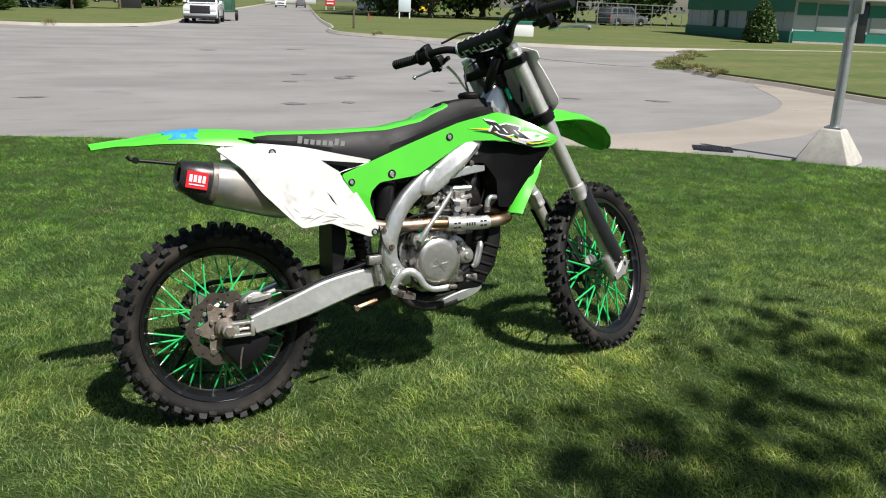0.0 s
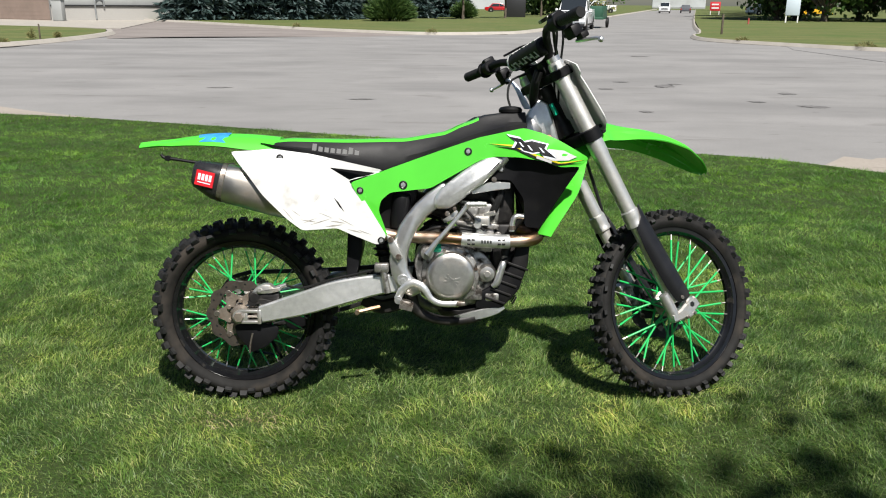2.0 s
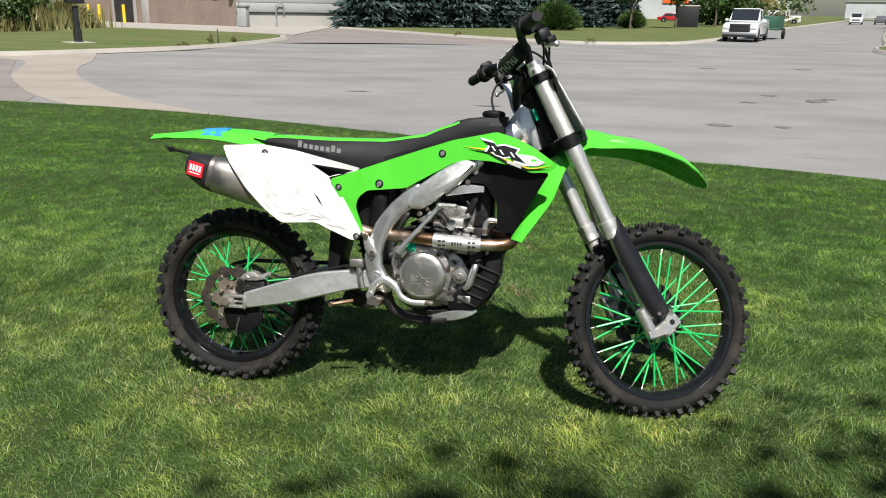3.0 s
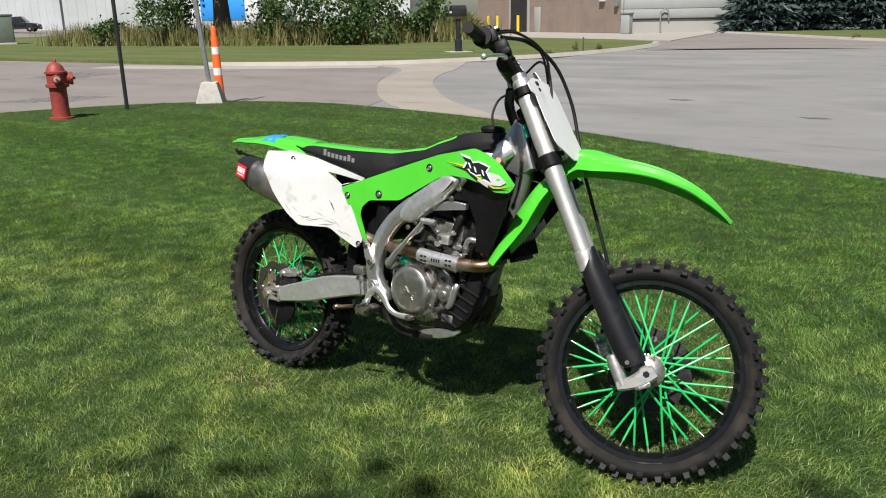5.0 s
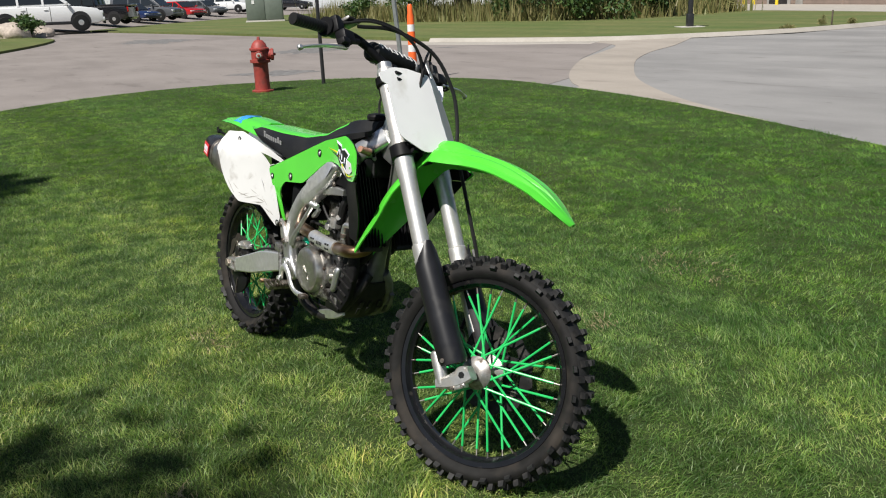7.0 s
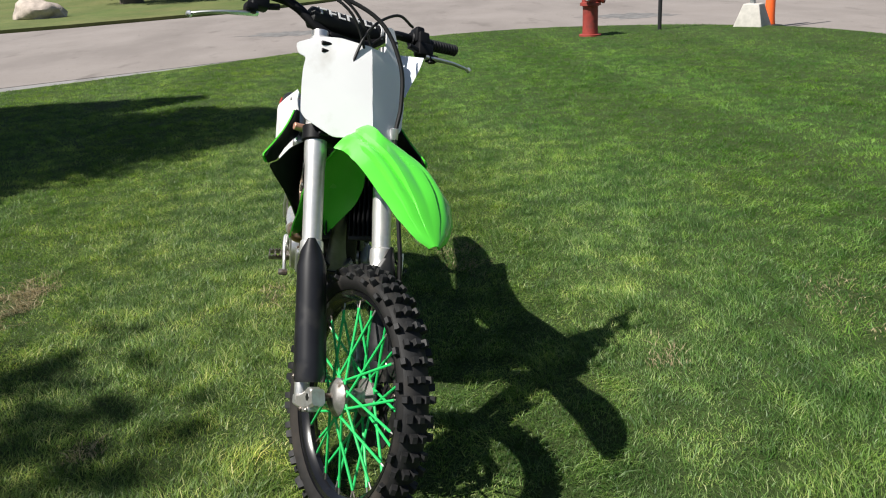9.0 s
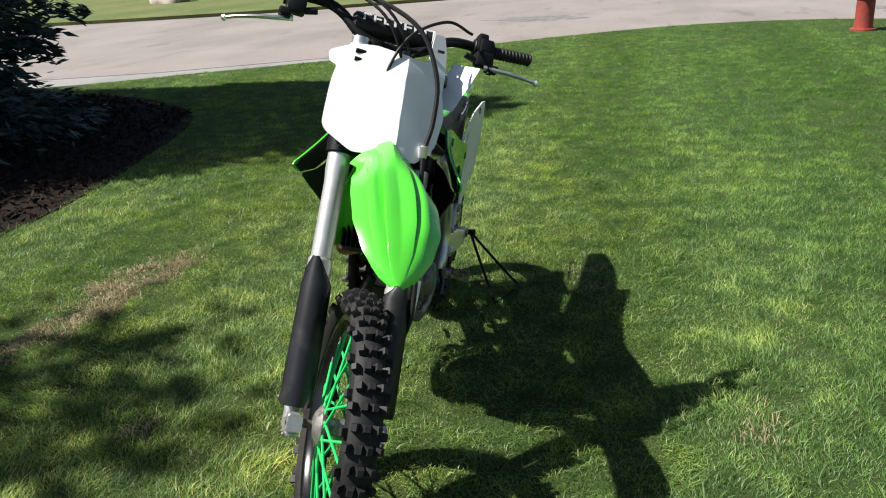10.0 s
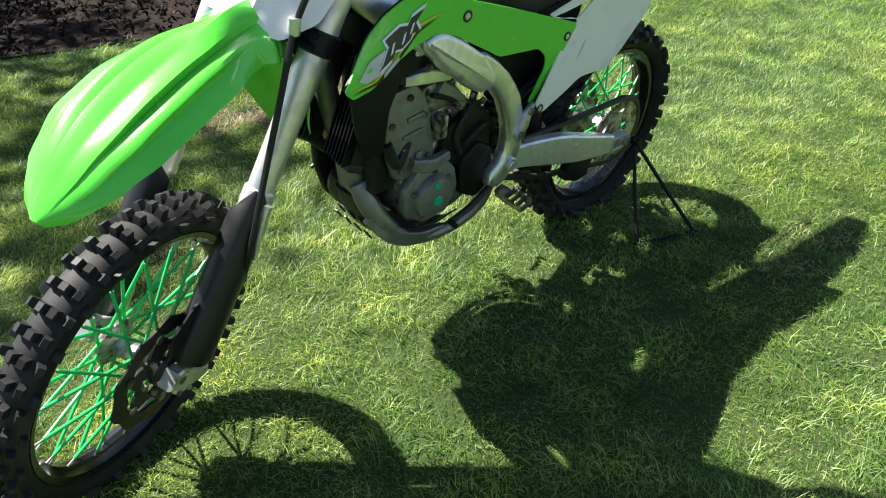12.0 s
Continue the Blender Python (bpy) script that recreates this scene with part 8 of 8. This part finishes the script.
part("shaft", box((0, 0, 0.27), (0.045, 0.045, 0.54), bev=0.008), M["bark"], po)
h2 = thing("fire_hydrant", pose(22.5, 62.1, 0) @ Matrix.Scale(0.62, 4), "small red fire hydrant far off on grass", "hydrant")
part("barrel", lathe([(0.14, 0), (0.11, 0.05), (0.11, 0.6), (0.05, 0.75)], pose(0, 0, 0, 90), 12), M["hydrant"], h2)
fe = thing("chain_fence", pose(33.5, 49, 0, 0, 0, 27), "grey steel mesh fence with round posts", "fence")
for k in range(7):
    part("fence_post", rod((3.1 * k, 0, 0), (3.1 * k, 0, 1.9), 0.045, segs=8), M["galv"], fe)
part("top_rail", rod((0, 0, 1.85), (18.6, 0, 1.85), 0.03, segs=8), M["galv"], fe)
for z in (0.4, 0.8, 1.2, 1.5):
    part("fence_wire", rod((0, 0, z), (18.6, 0, z), 0.010, segs=5), M["galv"], fe)
ca = thing("utility_cabinet", pose(6.4, 85, 0), "dark grey utility cabinet on grass", "utility cabinet")
part("body", box((0, 0, 1.0), (2.0, 1.2, 2.0), bev=0.05), M["postblack"], ca)
part("lid", box((0, 0, 2.05), (2.1, 1.3, 0.12), bev=0.03), M["block"], ca)


def far_store(b, L):
    part("wall", box((L / 2, 10.2, 4.5), (L, 20, 9)), M["whitewall"], b)
    part("sign_panel", box((22.0, 0.1, 5.0), (5.5, 0.3, 3.0)), M["orange"], b)
    part("entrance", box((L * 0.62, 0.12, 1.8), (8, 0.2, 3.6)), M["glass"], b)


wall_run("far_store", (-12, 196), (33, 189), 9, far_store, "far long pale store with an orange panel", depth=20)
wall_run("far_depot", (74, 326), (93, 322), 6, white_shed, "far white depot at the street's end", depth=20)

# shrubs, ornamental grass and tall weeds
def tuft(name, m, r, h, n, leaf, material, label, droop=0.6):
    """A mound of long thin leaves that arch outwards."""
    g = rng
    a, u = g.uniform(0, 2 * math.pi, n), np.sqrt(g.uniform(0, 1, n))
    p = np.stack([r * 0.85 * u * np.cos(a), r * 0.85 * u * np.sin(a), h * (1 - 0.55 * u ** 2) * g.uniform(0.25, 1.0, n)], 1)
    d = np.stack([np.cos(a) * u, np.sin(a) * u, 0.9 - droop * u + g.normal(0, 0.25, n)], 1)
    d /= np.linalg.norm(d, axis=1, keepdims=True)
    e = np.cross(d, g.normal(size=(n, 3)))
    e /= np.linalg.norm(e, axis=1, keepdims=True)
    L = leaf * g.uniform(0.6, 1.4, (n, 1))
    v = np.stack([p - d * L / 2, p + e * L * 0.06, p + d * L / 2, p - e * L * 0.06], 1).reshape(-1, 3)
    ob = new(name, cloud_mesh(name, v, np.arange(n * 4).reshape(n, 4), M[material]))
    ob.matrix_basis = m
    return tagged(ob, label, "plant")


tuft("ornamental_grass", pose(-4.5, 61.5, 0), 2.0, 1.9, 5000, 0.9, "shrub", "round green clump of ornamental grass")
tuft("ornamental_grass", pose(1.1, 76, 0), 1.2, 1.4, 2500, 0.8, "shrub", "smaller green clump of ornamental grass")
tuft("ornamental_grass", pose(-32.0, 42.5, 0), 1.6, 1.5, 3000, 0.8, "drygrass", "drooping clump of dry grass")
for x, y, r, h in ((-14.25, 26.7, 0.16, 0.45), (-14.05, 28.2, 0.14, 0.30), (-14.2, 24.6, 0.30, 0.16), (-0.6, 37.6, 0.35, 0.20), (-8.2, 43.9, 0.25, 0.30), (12.1, 31.6, 0.3, 0.16), (14.9, 27.0, 0.4, 0.2), (14.3, 14.2, 0.35, 0.10), (14.0, 13.5, 0.30, 0.08), (13.8, 12.8, 0.25, 0.08), (15.0, 15.9, 0.45, 0.12), (16.4, 17.3, 0.5, 0.12), (18.0, 18.6, 0.5, 0.14)):
    tuft("weed", pose(x, y, 0.0), r, h, 160, 0.16, "drygrass", "low dry weeds growing at a kerb")
n = 26000
t = rng.uniform(0, 1, n)
line = np.array([(-53, 26.0), (-43, 27.6), (-33, 30.0), (-29.5, 33.0), (-31.5, 43.0)])
seg = np.minimum((t * 4).astype(int), 3)
p = line[seg] + (line[seg + 1] - line[seg]) * (t * 4 - seg)[:, None] + rng.normal(0, 0.9, (n, 2)) + np.array([[-1.2, 1.2]])
hgt = rng.uniform(0.5, 1.5, n) * (0.7 + 0.5 * np.sin(p[:, 0] * 1.3) ** 2)
base = np.concatenate([p, np.zeros((n, 1))], 1)
tip = base + np.stack([rng.normal(0, 0.2, n), rng.normal(0, 0.2, n), hgt], 1)
sd = rng.normal(0, 0.025, (n, 3)) * np.array([1, 1, 0])
v = np.stack([base - sd, base + sd, tip], 1).reshape(-1, 3)
tagged(new("tall_grass", cloud_mesh("tall_grass", v, np.arange(n * 3).reshape(n, 3), M["drygrass"])), "tall dry uncut grass along the lawn", "grass", kind="stuff")


def shrub(m, r, h, n, label, material="shrub", leaf=0.16):
    g = rng
    k = max(8, n // 160)
    cs = np.stack([g.normal(0, r * 0.5, k), g.normal(0, r * 0.5, k), h * g.uniform(0.2, 0.95, k)], 1)
    pts = np.repeat(cs, n // k, 0) + g.normal(size=(n // k * k, 3)) * np.array([r * 0.22, r * 0.22, h * 0.12])
    pts[:, 2] = np.abs(pts[:, 2]) + 0.05
    ob = new("shrub", cloud_mesh("shrub", *leaf_quads(pts, leaf), M[material]))
    ob.matrix_basis = m
    return tagged(ob, label, "shrub", "shrubs")


for x, y, r, h, n in ((-43.5, 28.5, 2.0, 3.4, 1800), (-37.0, 30.0, 1.4, 2.2, 1200), (-33.5, 30.5, 2.6, 3.2, 2600), (-30.5, 32.5, 2.4, 3.6, 2400), (-29.6, 35.0, 1.4, 2.4, 1200), (-31.8, 39.5, 1.2, 1.8, 900), (-48.5, 27.5, 1.5, 1.6, 900), (-52.6, 6.4, 0.9, 1.1, 700)):
    shrub(pose(x, y, 0), r, h, n, "dark green untrimmed shrub among tall grass")
for x, y, r in ((14.4, 15.2, 0.5), (15.0, 16.1, 0.5), (16.0, 17.2, 0.5), (17.6, 18.6, 0.6), (19.4, 20.2, 0.6), (21.4, 22.4, 0.8)):
    tuft("weed", pose(x, y, -0.09), r, 0.09, 900, 0.11, "weeds", "low green weeds over a broken kerb edge")
shrub(pose(12.5, 103, 0), 4.0, 4.5, 3000, "broad green bush beside the street", leaf=0.35)
shrub(pose(16.0, 118, 0), 5.0, 3.0, 2500, "tall weeds beside the street", "drygrass", 0.35)
cb = thing("cone_shrub", pose(32.0, 29.9, 0), "clipped conical evergreen before a wall", "shrub")
zz = rng.uniform(0, 1, 4200)
aa = rng.uniform(0, 2 * math.pi, 4200)
rr = (0.86 * (1 - zz) ** 0.5 * np.clip(zz * 5 + 0.55, 0, 1)) * rng.uniform(0.75, 1.08, 4200)
ob = new("foliage", cloud_mesh("foliage", *leaf_quads(np.stack([rr * np.cos(aa), rr * np.sin(aa), zz * 2.0 + 0.05], 1), 0.11), M["shrub"]))
ob.parent = cb
tagged(ob, kind="stuff")
part("stem", rod((0, 0, 0), (0, 0, 1.5), 0.06, 0.02), M["bark"], cb)

# trees
pk = tree("park_tree", pose(-41.0, 30.0, 0), 11, 3.6, 5.0, 0.32, 70, 60, "large tree with a thick dark trunk on the lawn", trunk_r=0.5)
for x, y, h in ((1.0, 71, 6.0), (5.0, 78, 6.5), (9.5, 90, 7.5)):
    tree("young_tree", pose(x, y, 0), h, 2.2, 1.9, 0.22, 34, 45, "young green tree on a far lawn", trunk_r=0.10)
sa = spruce("blue_spruce", pose(-18.6, 60.5, 0), 9.5, 3.1, 20, 0.22, "tall blue-green spruce in a far row", 5, 0.8)
sb = spruce("blue_spruce", pose(-15.6, 62.5, 0), 8.5, 2.9, 18, 0.22, "tall blue-green spruce in a far row", 6, 0.8)
for i, (x, y, s) in enumerate(((-12.6, 64.5, 1.0), (-9.6, 67, 0.95), (-7.0, 71, 1.0), (-4.0, 74.5, 0.9), (-0.5, 82, 0.9), (-17, 66, 1.1), (-12, 70, 1.1))):
    copy_thing((sa, sb)[i % 2], pose(x, y, 0, 0, 0, 47 * i) @ Matrix.Scale(s, 4))
ta = tree("far_tree", pose(34.5, 84, 0), 13, 0.9, 5.4, 0.34, 90, 62, "dark broad tree in a far wood", trunk_r=0.3)
tb = tree("far_tree", pose(31.5, 81, 0), 11, 0.5, 4.6, 0.32, 90, 56, "dark broad tree in a far wood", "shrub", 0.28)
k = 0
for x, y, s in ((34, 76, 1.0), (38.5, 79, 1.1), (43, 71, 1.0), (47.5, 75, 1.15), (52, 68, 1.0), (57, 72, 1.2), (62, 64, 1.1), (37, 90, 1.1), (46, 88, 1.2), (55, 84, 1.3), (40, 103, 1.2), (46, 120, 1.2), (52, 137, 1.3), (62, 162, 1.5), (72, 190, 1.8), (72, 50, 1.0), (60, 45, 1.0), (-2, 112, 1.0), (-14, 100, 1.1), (-24, 92, 1.2), (-36, 100, 1.4), (20, 165, 1.3), (25, 205, 1.6), (-60, 96, 1.3), (-80, 86, 1.3), (30, 245, 2.0), (98, 240, 2.2), (-20, 185, 1.9), (-105, 80, 1.5), (-140, 80, 1.8)):
    copy_thing((ta, tb)[k % 2], pose(x, y, 0, 0, 0, 61 * k) @ Matrix.Scale(s, 4))
    k += 1
# tree copies, mostly out of view, added to shade side lawn and car park
for i, (x, y, sc) in enumerate(((-33.0, -8.6, 0.72), (-40, -9.5, 0.95), (-48.0, -10.5, 1.0), (-57, -5.6, 1.0), (-47.0, -5.4, 0.9), (-67, -5.4, 1.0), (-38, -6.5, 0.7), (-84, -13, 1.0), (-79, -7, 0.9), (-94, -10, 1.1), (-98, 2, 1.1), (-70, -17, 0.9), (-102, 12, 1.0))):
    copy_thing(pk, pose(x, y, 0, 0, 0, 50 * i) @ Matrix.Scale(sc, 4))
bt = thing("box_truck", pose(-50.5, 37.5, R0, 0, 0, 24), "white box truck with a blue side panel", "truck")
part("cargo_box", box((0, 0, 2.2), (6.5, 2.4, 2.6), bev=0.05), M["paintwhite"], bt)
part("side_panel", box((0.4, -1.215, 2.3), (3.6, 0.03, 1.5), bev=0.01), M["blue"], bt, "bright blue panel")
part("cab", box((4.3, 0, 1.5), (1.9, 2.2, 1.9), bev=0.2), M["paintwhite"], bt)
part("cab_glass", box((4.6, 0, 1.9), (1.0, 2.24, 0.7), bev=0.05), M["glass"], bt)
part("chassis", box((0.6, 0, 0.75), (8.6, 1.0, 0.3), bev=0.02), M["postblack"], bt)
for x in (-2.0, 4.2):
    for s in (-1, 1):
        part("wheel", lathe([(0.2, -0.14), (0.42, -0.12), (0.46, 0), (0.42, 0.12), (0.2, 0.14)], pose(x, s * 1.0, 0.46), 20), M["rubber"], bt)
